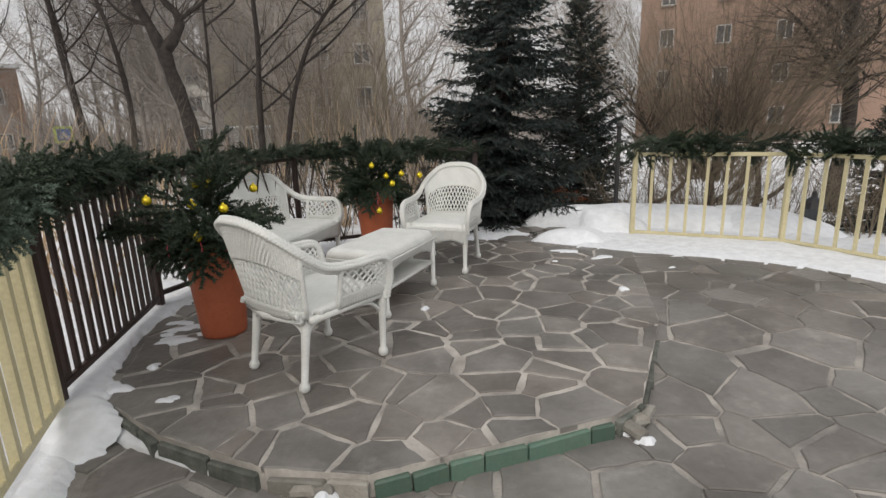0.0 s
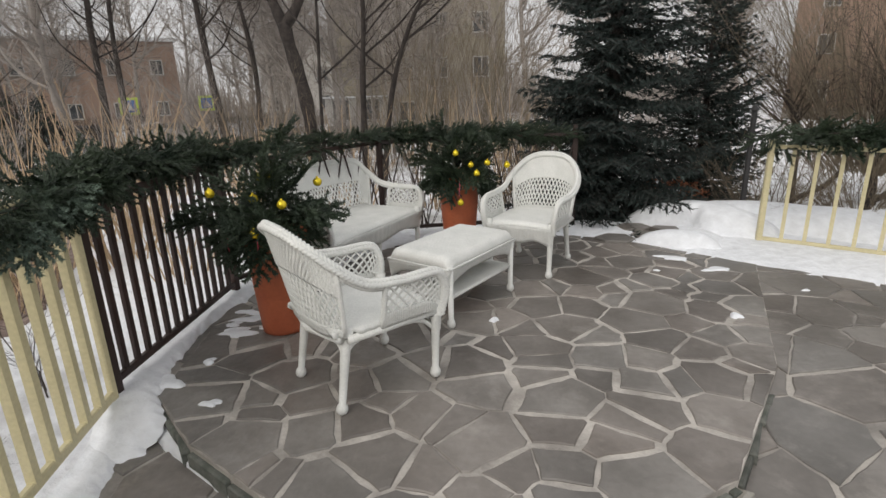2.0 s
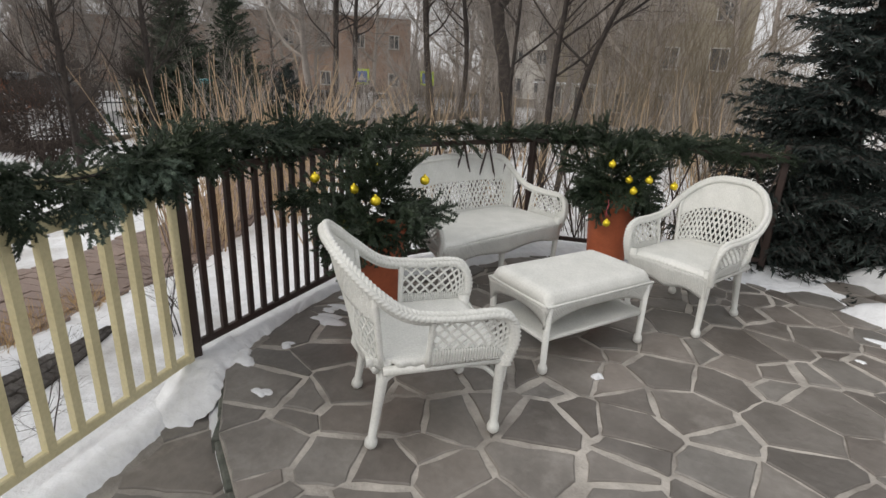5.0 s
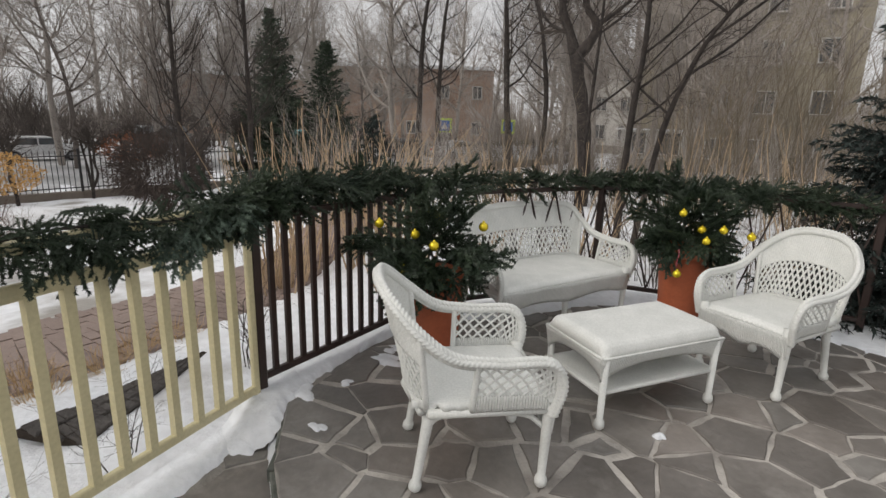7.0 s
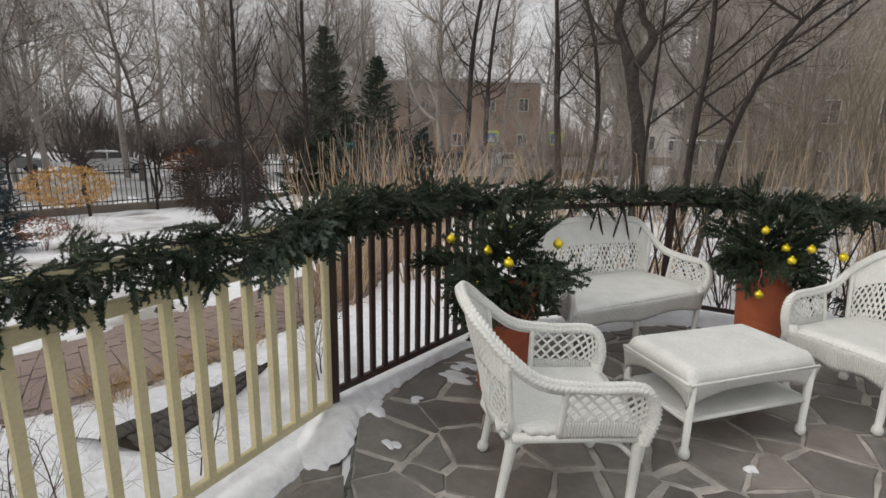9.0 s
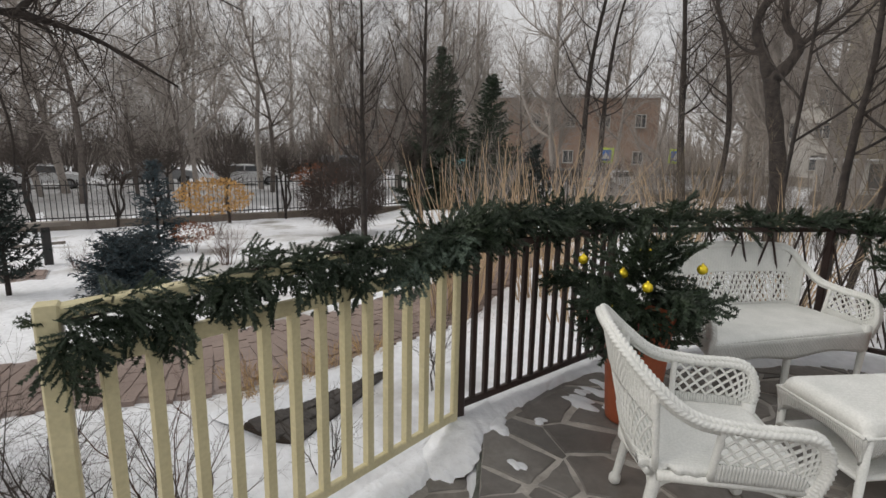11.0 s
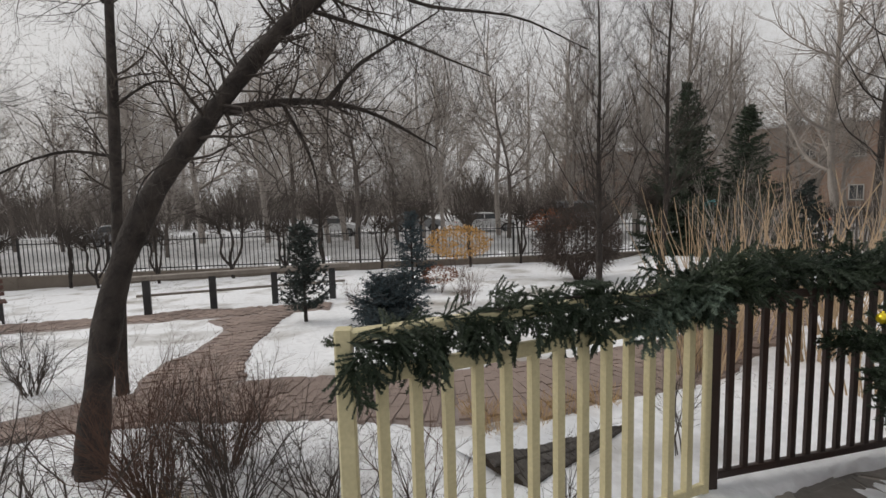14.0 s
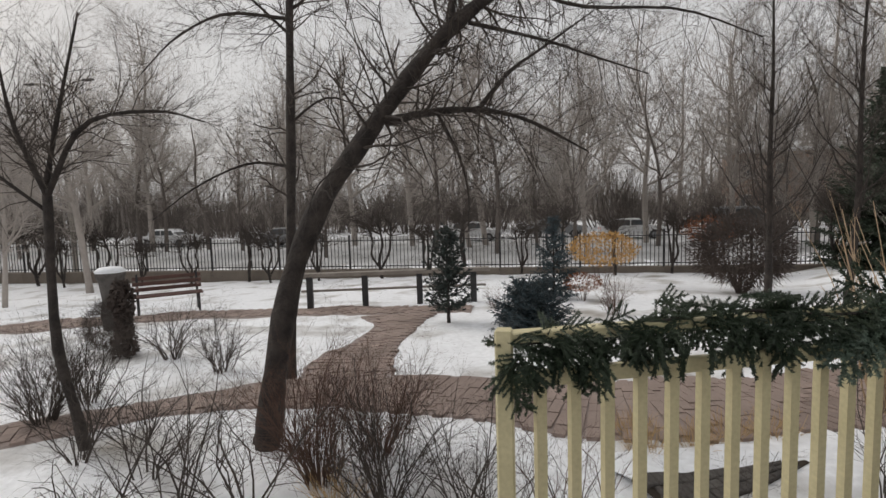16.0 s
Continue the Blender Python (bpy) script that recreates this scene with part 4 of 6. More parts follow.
# ---- bare trees and shrubs ----
def cones(P0, P1, r0, r1=None):
    """Thin three-sided twigs, one for each row of P0 and P1, as triangles."""
    P0, P1 = np.asarray(P0, float), np.asarray(P1, float)
    r0 = np.broadcast_to(np.asarray(r0, float), (len(P0),))[:, None]
    r1 = r0 * 0.55 if r1 is None else np.broadcast_to(np.asarray(r1, float), (len(P0),))[:, None]
    d = P1 - P0
    d = d / (np.linalg.norm(d, axis=1)[:, None] + 1e-9)
    ref = np.where(np.abs(d[:, 2:3]) < 0.8, np.array((0.0, 0, 1)), np.array((1.0, 0, 0)))
    u = np.cross(d, ref)
    u /= np.linalg.norm(u, axis=1)[:, None] + 1e-9
    w = np.cross(u, d)
    out = []
    o = [math.cos(a) * u + math.sin(a) * w for a in (0, 2.094, 4.189)]
    for i in range(3):
        a, b = o[i], o[(i + 1) % 3]
        out.append(np.stack([P0 + a * r0, P0 + b * r0, P1 + a * r1, P0 + b * r0, P1 + b * r1, P1 + a * r1], 1))
    return np.concatenate(out, 1).reshape(-1, 3)


def spikes(P0, P1, r):
    """The cheapest twigs: three-sided spikes."""
    d = P1 - P0
    d = d / (np.linalg.norm(d, axis=1)[:, None] + 1e-9)
    ref = np.where(np.abs(d[:, 2:3]) < 0.8, np.array((0.0, 0, 1)), np.array((1.0, 0, 0)))
    u = np.cross(d, ref)
    u /= np.linalg.norm(u, axis=1)[:, None] + 1e-9
    w = np.cross(u, d)
    o = [P0 + (math.cos(a) * u + math.sin(a) * w) * r[:, None] for a in (0, 2.094, 4.189)]
    return np.concatenate([np.stack([o[i], o[(i + 1) % 3], P1], 1) for i in range(3)], 1).reshape(-1, 3)


def sprout(rng, P, D, L, R, kids, length, angle, up=0.15, along=(0.25, 1.0), segs=2, wob=0.25, cheap=False):
    """From branches (start P, direction D, length L, radius R) the next order: arrays of the same, and the triangles of the new twigs."""
    n = len(P)
    i = np.repeat(np.arange(n), kids)
    k = len(i)
    t = rng.uniform(*along, k)
    base = P[i] + D[i] * (L[i] * t)[:, None]
    rand = rng.normal(size=(k, 3))
    side = rand - D[i] * (rand * D[i]).sum(1)[:, None]
    side /= np.linalg.norm(side, axis=1)[:, None] + 1e-9
    a = np.radians(rng.normal(angle, 12, k))[:, None]
    d = np.cos(a) * D[i] + np.sin(a) * side + np.array((0, 0, up))
    d /= np.linalg.norm(d, axis=1)[:, None]
    ln = L[i] * length * rng.uniform(0.6, 1.25, k) * (1.15 - 0.6 * t)
    r = R[i] * 0.5 * (1.1 - 0.5 * t)
    if cheap:
        return (base, d, ln, r), spikes(base, base + d * ln[:, None], r)
    out, p, q = [], base, d
    for s in range(segs):
        e = p + q * (ln / segs)[:, None]
        out.append(cones(p, e, r * (1 - 0.45 * s / segs), r * (1 - 0.45 * (s + 1) / segs)))
        q = q + rng.normal(0, wob, (k, 3)) + np.array((0, 0, up * 0.6))
        q /= np.linalg.norm(q, axis=1)[:, None]
        p = e
    return (base, d, ln, r), np.concatenate(out)


def limb_rows(pts, r0, r1):
    """A drawn limb as rows of short branches that can sprout."""
    C = catmull(pts, max(6, 3 * len(pts)))
    d = np.diff(C, axis=0)
    L = np.linalg.norm(d, axis=1)
    return C[:-1], d / L[:, None], L, np.linspace(r0, r1, len(L)), C, np.linspace(r0, r1, len(C))


def bare_tree(label, seed, limbs, orders, at=(0, 0, 0), bark=None, twig=None, group="", sides=8, name="bare_tree", floor=0.0, thin=1.0, cheap=False):
    """limbs: (points, start radius, end radius); orders: (kids, length, angle, up) from the limbs outwards."""
    rng = np.random.default_rng(seed)
    th = thing(name, label, "tree", Matrix.Translation(at), group)
    wood = Geo()
    rows = []
    for pts, r0, r1 in limbs:
        P, D, L, R, C, RR = limb_rows(pts, r0, r1)
        RR = RR * (1 + 0.10 * np.sin(np.arange(len(C)) * 1.7 + seed))
        wood.tube(C, RR, sides)
        rows.append((P, D, L, R))
    part("trunk", wood, bark or BARK, th, smooth=True)
    P, D, L, R = (np.concatenate([r[k] for r in rows]) for k in range(4))
    crown = Geo()
    high = P[:, 2] > floor
    cur = (P[high], D[high], np.maximum(L[high], 0.25), np.minimum(R[high], 0.05))
    for j, (kids, length, angle, up) in enumerate(orders):
        if j == 0:
            full = cur[2] * 0 + length
            cur, tri = sprout(rng, cur[0], cur[1], cur[2], cur[3], kids, 1.0, angle, up, (0, 1), 3)
            k = full[0] if len(full) else 1
            base, d, ln, r = cur
            ln = rng.uniform(0.5, 1.2, len(ln)) * k
            r = np.clip(r, 0.004, 0.022) * thin
            out, p, q, pp, dd, ll, rr = [], base, d, [], [], [], []
            for s in range(4):
                e = p + q * (ln / 4)[:, None]
                out.append(cones(p, e, r * (1 - 0.2 * s), r * (0.8 - 0.2 * s + 0.02)))
                pp.append(p), dd.append(q), ll.append(ln / 4), rr.append(r * (1 - 0.2 * s))
                q = q + rng.normal(0, 0.22, q.shape) + np.array((0, 0, up * 0.5))
                q /= np.linalg.norm(q, axis=1)[:, None]
                p = e
            crown.tris(np.concatenate(out))
            cur = (np.concatenate(pp), np.concatenate(dd), np.concatenate(ll) * 3.0, np.concatenate(rr))
        else:
            cur, tri = sprout(rng, *cur, kids, length, angle, up, cheap=cheap)
            cur = (cur[0], cur[1], cur[2], np.maximum(cur[3], 0.0022 * thin))
            crown.tris(tri)
    part("crown", crown, twig or TWIG, th, "bare twigs")
    return th


def tree_limbs(rng, h, r, n, spread, fork=0.35, up=0.8, crook=0.25, stout=0.6):
    """A trunk and its main limbs for a standing tree."""
    top = np.array((rng.normal(0, 0.06 * h), rng.normal(0, 0.06 * h), h))
    trunk = [np.array((0.0, 0, -0.3))] + [top * k + np.append(rng.normal(0, crook * 0.06 * h, 2), 0) for k in (0.25, 0.5, 0.75, 1.0)]
    limbs = [(trunk, r, r * 0.18)]
    C = catmull(trunk, 40)
    for i in range(n):
        k = fork + (0.95 - fork) * (i + rng.random()) / n
        p = C[int(k * 39)]
        a = rng.uniform(0, 6.28)
        L = spread * h * (1.15 - 0.7 * k) * rng.uniform(0.7, 1.2)
        out = np.array((math.cos(a), math.sin(a), 0.0))
        pts = [p, p + L * (0.3 * out + np.array((0, 0, 0.2 * up))) + rng.normal(0, 0.03 * L, 3), p + L * (0.6 * out + np.array((0, 0, 0.55 * up))) + rng.normal(0, 0.05 * L, 3), p + L * (0.85 * out + np.array((0, 0, 1.0 * up)))]
        rr = r * (1.1 - k) * stout
        limbs.append((pts, rr, rr * 0.2))
    return limbs


# the leaning tree by the path
BIG = [(-3.34, -1.72, -0.75), (-3.36, -1.69, -0.35), (-3.44, -1.61, 0.31), (-3.53, -1.46, 1.05), (-3.64, -1.20, 1.66), (-3.75, -0.84, 2.17), (-3.87, -0.47, 2.67), (-3.97, -0.14, 3.04), (-4.10, 0.35, 3.42), (-4.3, 1.0, 3.75)]
bare_tree("old leaning tree with dark furrowed bark and bare drooping limbs", 101, [
    (BIG, 0.115, 0.045),
    ([(-3.42, -1.80, -0.60), (-3.45, -1.80, -0.42), (-3.47, -1.76, -0.22), (-3.44, -1.68, -0.05)], 0.085, 0.05),
    ([(-3.79, -0.70, 2.27), (-3.87, -0.33, 2.34), (-3.94, 0.06, 2.35), (-4.01, 0.46, 2.26), (-4.08, 0.97, 1.98)], 0.040, 0.008),
    ([(-3.94, 0.06, 2.34), (-4.02, 0.32, 2.65), (-4.10, 0.63, 2.87), (-4.20, 1.03, 3.15)], 0.022, 0.006),
    ([(-3.88, -0.26, 2.32), (-3.88, -0.10, 2.0), (-3.86, -0.02, 1.67), (-3.83, -0.02, 1.34)], 0.014, 0.004),
    ([(-4.00, 0.0, 3.08), (-4.10, 0.61, 2.92), (-4.16, 1.02, 2.77), (-4.24, 1.48, 2.61)], 0.018, 0.005),
    ([(-3.97, -0.14, 3.04), (-4.0, -0.13, 3.37), (-4.05, -0.2, 3.9)], 0.035, 0.015),
    ([(-3.70, -1.0, 1.95), (-3.4, -1.15, 1.75), (-3.2, -1.2, 1.4)], 0.008, 0.003),
    ([(-4.1, 0.35, 3.42), (-4.2, 0.9, 3.2), (-4.2, 1.7, 3.1), (-4.1, 2.3, 2.8)], 0.02, 0.005)],
    [(4, 0.75, 65, 0.0), (3, 0.6, 45, 0.05), (2, 0.7, 40, 0.0)], sides=14, floor=1.7, thin=0.7)
bare_tree("slender dark tree trunk with long arching bare branches", 102, [
    ([(-5.35, -2.5, -0.9), (-5.41, -2.48, 0.24), (-5.58, -2.45, 2.05), (-5.76, -2.45, 3.92), (-5.82, -2.42, 4.8), (-5.9, -2.4, 6.0)], 0.075, 0.03),
    ([(-5.76, -2.43, 3.89), (-5.62, -3.22, 3.98), (-5.45, -3.8, 3.7), (-5.36, -4.26, 3.28)], 0.025, 0.006),
    ([(-5.59, -2.45, 2.08), (-5.5, -2.97, 2.13), (-5.35, -3.59, 1.87), (-5.21, -4.14, 1.47)], 0.02, 0.006),
    ([(-5.76, -2.45, 3.7), (-5.7, -3.1, 4.3), (-5.6, -3.8, 4.6)], 0.02, 0.006),
    ([(-5.6, -2.45, 2.6), (-5.7, -2.0, 2.9), (-5.7, -1.5, 2.75)], 0.018, 0.006),
    ([(-5.78, -2.45, 4.0), (-5.8, -1.9, 4.3), (-5.9, -1.2, 4.4)], 0.02, 0.006)],
    [(4, 0.8, 60, 0.0), (3, 0.6, 45, 0.03), (2, 0.7, 40, 0.0)], sides=10, floor=1.3, thin=0.7)
bare_tree("young bare garden tree with forked crown", 103, [
    ([(-3.16, -3.26, -0.75), (-3.17, -3.33, -0.2), (-3.2, -3.51, 0.53), (-3.3, -3.57, 1.75)], 0.05, 0.035),
    ([(-3.3, -3.57, 1.75), (-3.31, -3.75, 2.1), (-3.3, -3.88, 2.5), (-3.4, -4.1, 3.3)], 0.03, 0.008),
    ([(-3.3, -3.57, 1.75), (-3.42, -3.26, 2.34), (-3.6, -2.7, 2.45), (-3.7, -2.3, 2.35)], 0.028, 0.006),
    ([(-3.3, -3.57, 1.85), (-3.38, -3.45, 2.5), (-3.5, -3.3, 3.3)], 0.025, 0.008),
    ([(-3.3, -3.57, 1.6), (-3.2, -3.9, 1.9), (-3.1, -4.2, 2.2)], 0.018, 0.006)],
    [(4, 0.6, 50, 0.1), (3, 0.6, 45, 0.05), (2, 0.7, 40, 0.0)], sides=9, floor=1.6, thin=0.7)


def on_ground(x, y, dz=0.0):
    return (x, y, ground_z(x, y) + dz)


# the two stems that lean behind the settee, and the forked tree beyond
STEMS = [((-2.97, 8.5), [(0, 0, -0.4), (0.02, 0, 1.0), (0.06, 0, 2.0), (0.12, 0.05, 3.0), (0.05, 0.1, 4.6), (0.2, 0.1, 6.2)]),
         ((-2.74, 8.5), [(0, 0, -0.4), (0.18, 0, 1.0), (0.34, 0, 1.85), (0.62, 0.05, 2.65), (0.98, 0.05, 3.2), (1.7, 0.1, 3.95), (2.5, 0.2, 4.6)]),
         ((-3.95, 9.0), [(0, 0, -0.4), (0.03, 0, 1.4), (0.06, 0.1, 2.9), (0.12, 0.1, 4.5), (0.2, 0.2, 6.0)])]
for i, ((x, y), trunk) in enumerate(STEMS):
    rng = np.random.default_rng(200 + i)
    limbs = [(trunk, 0.068 - 0.016 * i, 0.014)]
    C = catmull(trunk, 30)
    for k in (10, 13, 16, 19, 22, 25):
        a = rng.uniform(-0.6, 0.9) if rng.random() < 0.65 else rng.uniform(2.2, 3.6)
        L = rng.uniform(1.0, 2.0)
        d = np.array((math.cos(a), math.sin(a) * 0.8, 0.75))
        limbs.append(([C[k], C[k] + d * L * 0.4, C[k] + d * L * 0.75 + np.array((0, 0, 0.15)), C[k] + d * L + np.array((0.2, 0, 0.2))], 0.020, 0.006))
    bare_tree("leaning bare tree with slim dark stems", 210 + i, limbs, [(2, 0.8, 45, 0.15), (2, 0.6, 40, 0.1), (2, 0.6, 40, 0.05)], on_ground(x, y), group="leaning trees", floor=1.6, thin=0.6, cheap=True)
rng = np.random.default_rng(230)
bare_tree("old tree with a wide wavering fork", 231, [
    ([(0, 0, -0.4), (-0.02, 0, 1.2), (-0.15, 0, 2.2), (-0.35, 0, 3.0), (-0.47, 0, 3.6)], 0.17, 0.15),
    ([(-0.47, 0, 3.5), (-0.74, 0.1, 4.1), (-0.95, 0, 4.8), (-0.75, 0.2, 5.8), (-1.1, 0, 7.6)], 0.14, 0.04),
    ([(-0.47, 0, 3.5), (-0.14, 0.1, 3.95), (-0.05, 0.1, 4.3), (-0.36, 0, 4.9), (-0.2, 0.1, 6.8)], 0.14, 0.04),
    ([(-0.74, 0.1, 4.1), (-1.5, 0.2, 4.5), (-2.2, 0.1, 5.6)], 0.05, 0.015),
    ([(-0.05, 0.1, 4.2), (0.8, 0.3, 4.9), (1.6, 0.2, 6.2)], 0.05, 0.015)],
    [(2, 1.3, 50, 0.15), (3, 0.6, 40, 0.1), (2, 0.6, 40, 0.05)], on_ground(-6.0, 12.7), sides=10, floor=4.0, cheap=True)

# slim upright trees in the garden
for i, (x, y, h, r) in enumerate([(-11.1, 5.1, 6.4, 0.08), (-10.2, 6.05, 7.4, 0.07)]):
    rng = np.random.default_rng(240 + i)
    bare_tree("slim upright young tree with fine ascending twigs", 250 + i, tree_limbs(rng, h, r, 34, 0.23, 0.2, 1.3, 0.12, 0.26), [(2, 0.7, 35, 0.2), (2, 0.7, 35, 0.15), (1, 0.7, 35, 0.1)], on_ground(x, y), group="slim young trees", floor=1.0, thin=0.75, cheap=True)

for i, (x, y, h, r) in enumerate([(-13.5, 14.0, 10.5, 0.13), (-11.0, 16.5, 11.0, 0.14), (-9.0, 14.8, 9.5, 0.10), (-16.5, 18.0, 11.0, 0.14)]):
    rng = np.random.default_rng(270 + i)
    bare_tree("tall bare tree with a wavering crown beyond the garden", 280 + i, tree_limbs(rng, h, r, 17, 0.28, 0.3, 1.0, 0.5, 0.32), [(2, 1.5, 48, 0.12), (2, 0.7, 42, 0.08), (2, 0.7, 40, 0.05)], on_ground(x, y), BARK, TWIG, "trees beyond the garden", 7, floor=2.0, thin=0.65, cheap=True)

# woods: five patterns repeated with turn and size
WOOD = []
for i, (h, r, n, s) in enumerate([(13, 0.20, 11, 0.34), (15, 0.22, 12, 0.28), (11, 0.16, 10, 0.40), (14, 0.18, 12, 0.28), (12, 0.2, 9, 0.42)]):
    rng = np.random.default_rng(300 + i)
    WOOD.append(bare_tree("tall bare tree of the winter wood, coloured pale grey for haze", 310 + i, tree_limbs(rng, h, r, n, s, 0.25, 1.0), [(2, 2.6, 48, 0.2), (2, 0.7, 42, 0.12), (1, 0.8, 40, 0.1)], on_ground(-34, -8 + 5 * i), HAZED_TWIG, HAZED_TWIG, "trees of the far wood", 6, floor=1.4, thin=1.6, cheap=True))
rng = np.random.default_rng(399)
SPOTS = []
for i in range(46):
    SPOTS.append((rng.uniform(-68, -46) if i % 3 else rng.uniform(-36, -31), -70 + 110 * (i + rng.random()) / 46, rng.uniform(0.8, 1.2)))
for i in range(14):
    SPOTS.append((rng.uniform(-24, -9), 18 + 14 * (i + rng.random()) / 14 + rng.uniform(0, 8), rng.uniform(0.55, 0.9)))
for i in range(7):
    SPOTS.append((rng.uniform(-8, 14), rng.uniform(19, 28), rng.uniform(0.6, 0.85)))
for i in range(9):
    SPOTS.append((rng.uniform(-17, -7), -14 - rng.uniform(0, 18), rng.uniform(0.4, 0.7)))
SPOTS += [(-31, 15, 0.8), (-33, 18, 0.7), (-32, 21, 0.85), (-34, 24, 0.75), (-31.5, 27, 0.8), (-35, 29, 0.8), (-12, 22, 0.75), (-9.5, 19.5, 0.7), (-6.5, 21, 0.75), (-4, 18.5, 0.65), (-20, 19, 0.85)]
for i, (x, y, s) in enumerate(SPOTS):
    copy_thing(WOOD[i % 5], Matrix.Translation(on_ground(x, y)) @ Matrix.Rotation(rng.uniform(0, 6.28), 4, "Z") @ Matrix.Diagonal((s, s, s * rng.uniform(0.9, 1.15), 1)))


STREET = []
rng = np.random.default_rng(420)
for i in range(20):
    x, y = rng.uniform(-35, -27), -46 + 74 * (i + rng.random()) / 20
    if len(STREET) < 3:
        # Darker trunk, crown in the pale twig colour that carries the haze.
        STREET.append(bare_tree("bare street tree beyond the railing, dark trunk, crown coloured pale for haze", 425 + i, tree_limbs(rng, 8.5 + i, 0.15, 12, 0.36, 0.28, 0.9, 0.4, 0.5), [(2, 1.7, 48, 0.15), (3, 0.7, 42, 0.1), (2, 0.7, 40, 0.08)], on_ground(x, y), BELT_TWIG, HAZED_TWIG, "street trees", 6, floor=1.8, thin=1.1, cheap=True))
    else:
        k = rng.uniform(0.7, 1.1)
        copy_thing(STREET[i % 3], Matrix.Translation(on_ground(x, y)) @ Matrix.Rotation(rng.uniform(0, 6.28), 4, "Z") @ Matrix.Diagonal((k, k, k, 1)))


def shrub(label, seed, at, stems, height, spread, orders, mat, r=0.008, lean=0.0, group="", category="shrub", name="shrub", base=0.1, wob=0.12, cheap=False):
    """A clump of stems from the ground that fork into twigs; triangles in one crown."""
    rng = np.random.default_rng(seed)
    a = rng.uniform(0, 6.28, stems)
    out_ = spread * np.sqrt(rng.random(stems))
    P = np.stack([base * np.cos(a) * rng.random(stems), base * np.sin(a) * rng.random(stems), np.full(stems, -0.06)], 1)
    D = np.stack([out_ * np.cos(a) + lean, out_ * np.sin(a), np.ones(stems)], 1)
    D /= np.linalg.norm(D, axis=1)[:, None]
    L = height * rng.uniform(0.6, 1.1, stems)
    R = r * rng.uniform(0.6, 1.2, stems)
    tris, pp, dd, ll, rr = [], [], [], [], []
    p, q = P, D
    for s in range(5):
        e = p + q * (L / 5)[:, None]
        tris.append(cones(p, e, R * (1 - 0.15 * s), R * (0.85 - 0.15 * s)))
        if s:
            pp.append(p), dd.append(q), ll.append(L / 5), rr.append(R * (1 - 0.15 * s))
        q = q + rng.normal(0, wob, q.shape)
        q /= np.linalg.norm(q, axis=1)[:, None]
        p = e
    th = thing(name, label, category, Matrix.Translation(at), group)
    if name == "dry_stalks":
        for k in range(stems):
            part("stalk", Geo().tris(np.concatenate([t.reshape(stems, -1, 3)[k] for t in tris])), mat, th)
        tris = []
    cur = (np.concatenate(pp), np.concatenate(dd), np.concatenate(ll), np.concatenate(rr))
    if tris:
        tagged(part("framework", Geo().tris(np.concatenate(tris)), mat, th), kind="stuff")
    tw = []
    for kids, length, angle, up in orders:
        cur, t = sprout(rng, *cur, kids, length, angle, up, cheap=cheap)
        cur = (cur[0], cur[1], cur[2], np.maximum(cur[3], 0.0016))
        tw.append(t)
    if tw:
        tagged(part("crown", Geo().tris(np.concatenate(tw)), mat, th), kind="stuff")
    return th


SH = [(3, 1.6, 45, 0.06), (2, 0.8, 45, 0.04)]
for i, (x, y, st, h, sp, mat, r) in enumerate([(-2.75, -2.35, 9, 0.95, 0.75, TWIG, 0.009), (-2.45, -1.35, 10, 1.0, 0.8, TWIG, 0.010), (-2.85, -1.0, 80, 1.05, 0.6, RED_TWIG, 0.0055), (-2.65, -0.45, 34, 0.95, 0.6, TWIG, 0.006), (-3.3, -0.7, 60, 0.95, 0.6, RED_TWIG, 0.005),
                                               (-2.15, 0.75, 8, 0.9, 0.5, RED_TWIG, 0.006), (-2.1, 0.3, 13, 0.85, 0.8, TWIG, 0.007), (-1.95, 0.6, 9, 0.8, 0.7, TWIG, 0.006), (-2.5, 0.1, 14, 0.9, 0.8, TWIG, 0.007), (-2.3, 1.5, 6, 0.75, 0.5, TWIG, 0.005), (-2.95, 2.6, 7, 1.0, 0.4, TWIG, 0.006), (-3.6, -4.2, 60, 1.1, 0.6, TWIG, 0.006), (-4.3, -4.4, 40, 1.1, 0.6, TWIG, 0.006),
                                               (-2.0, -2.1, 9, 0.9, 0.9, TWIG, 0.009), (-2.3, -1.75, 12, 1.05, 0.9, TWIG, 0.009), (-2.25, -0.15, 12, 0.95, 0.8, TWIG, 0.008), (-2.9, -3.1, 14, 1.1, 0.8, TWIG, 0.009), (-5.6, -3.6, 30, 1.0, 0.6, TWIG, 0.007), (-3.3, -2.9, 10, 0.8, 0.7, TWIG, 0.007), (-9.8, 1.9, 22, 0.9, 0.5, RED_TWIG, 0.007), (-10.5, -0.4, 14, 0.6, 0.6, RED_TWIG, 0.006), (-6.2, -4.8, 22, 1.1, 0.5, TWIG, 0.009)]):
    shrub("bare multi-stemmed garden shrub standing in the snow", 400 + i, on_ground(x, y), st, h, sp, SH, mat, r, group="garden shrubs", wob=0.2)
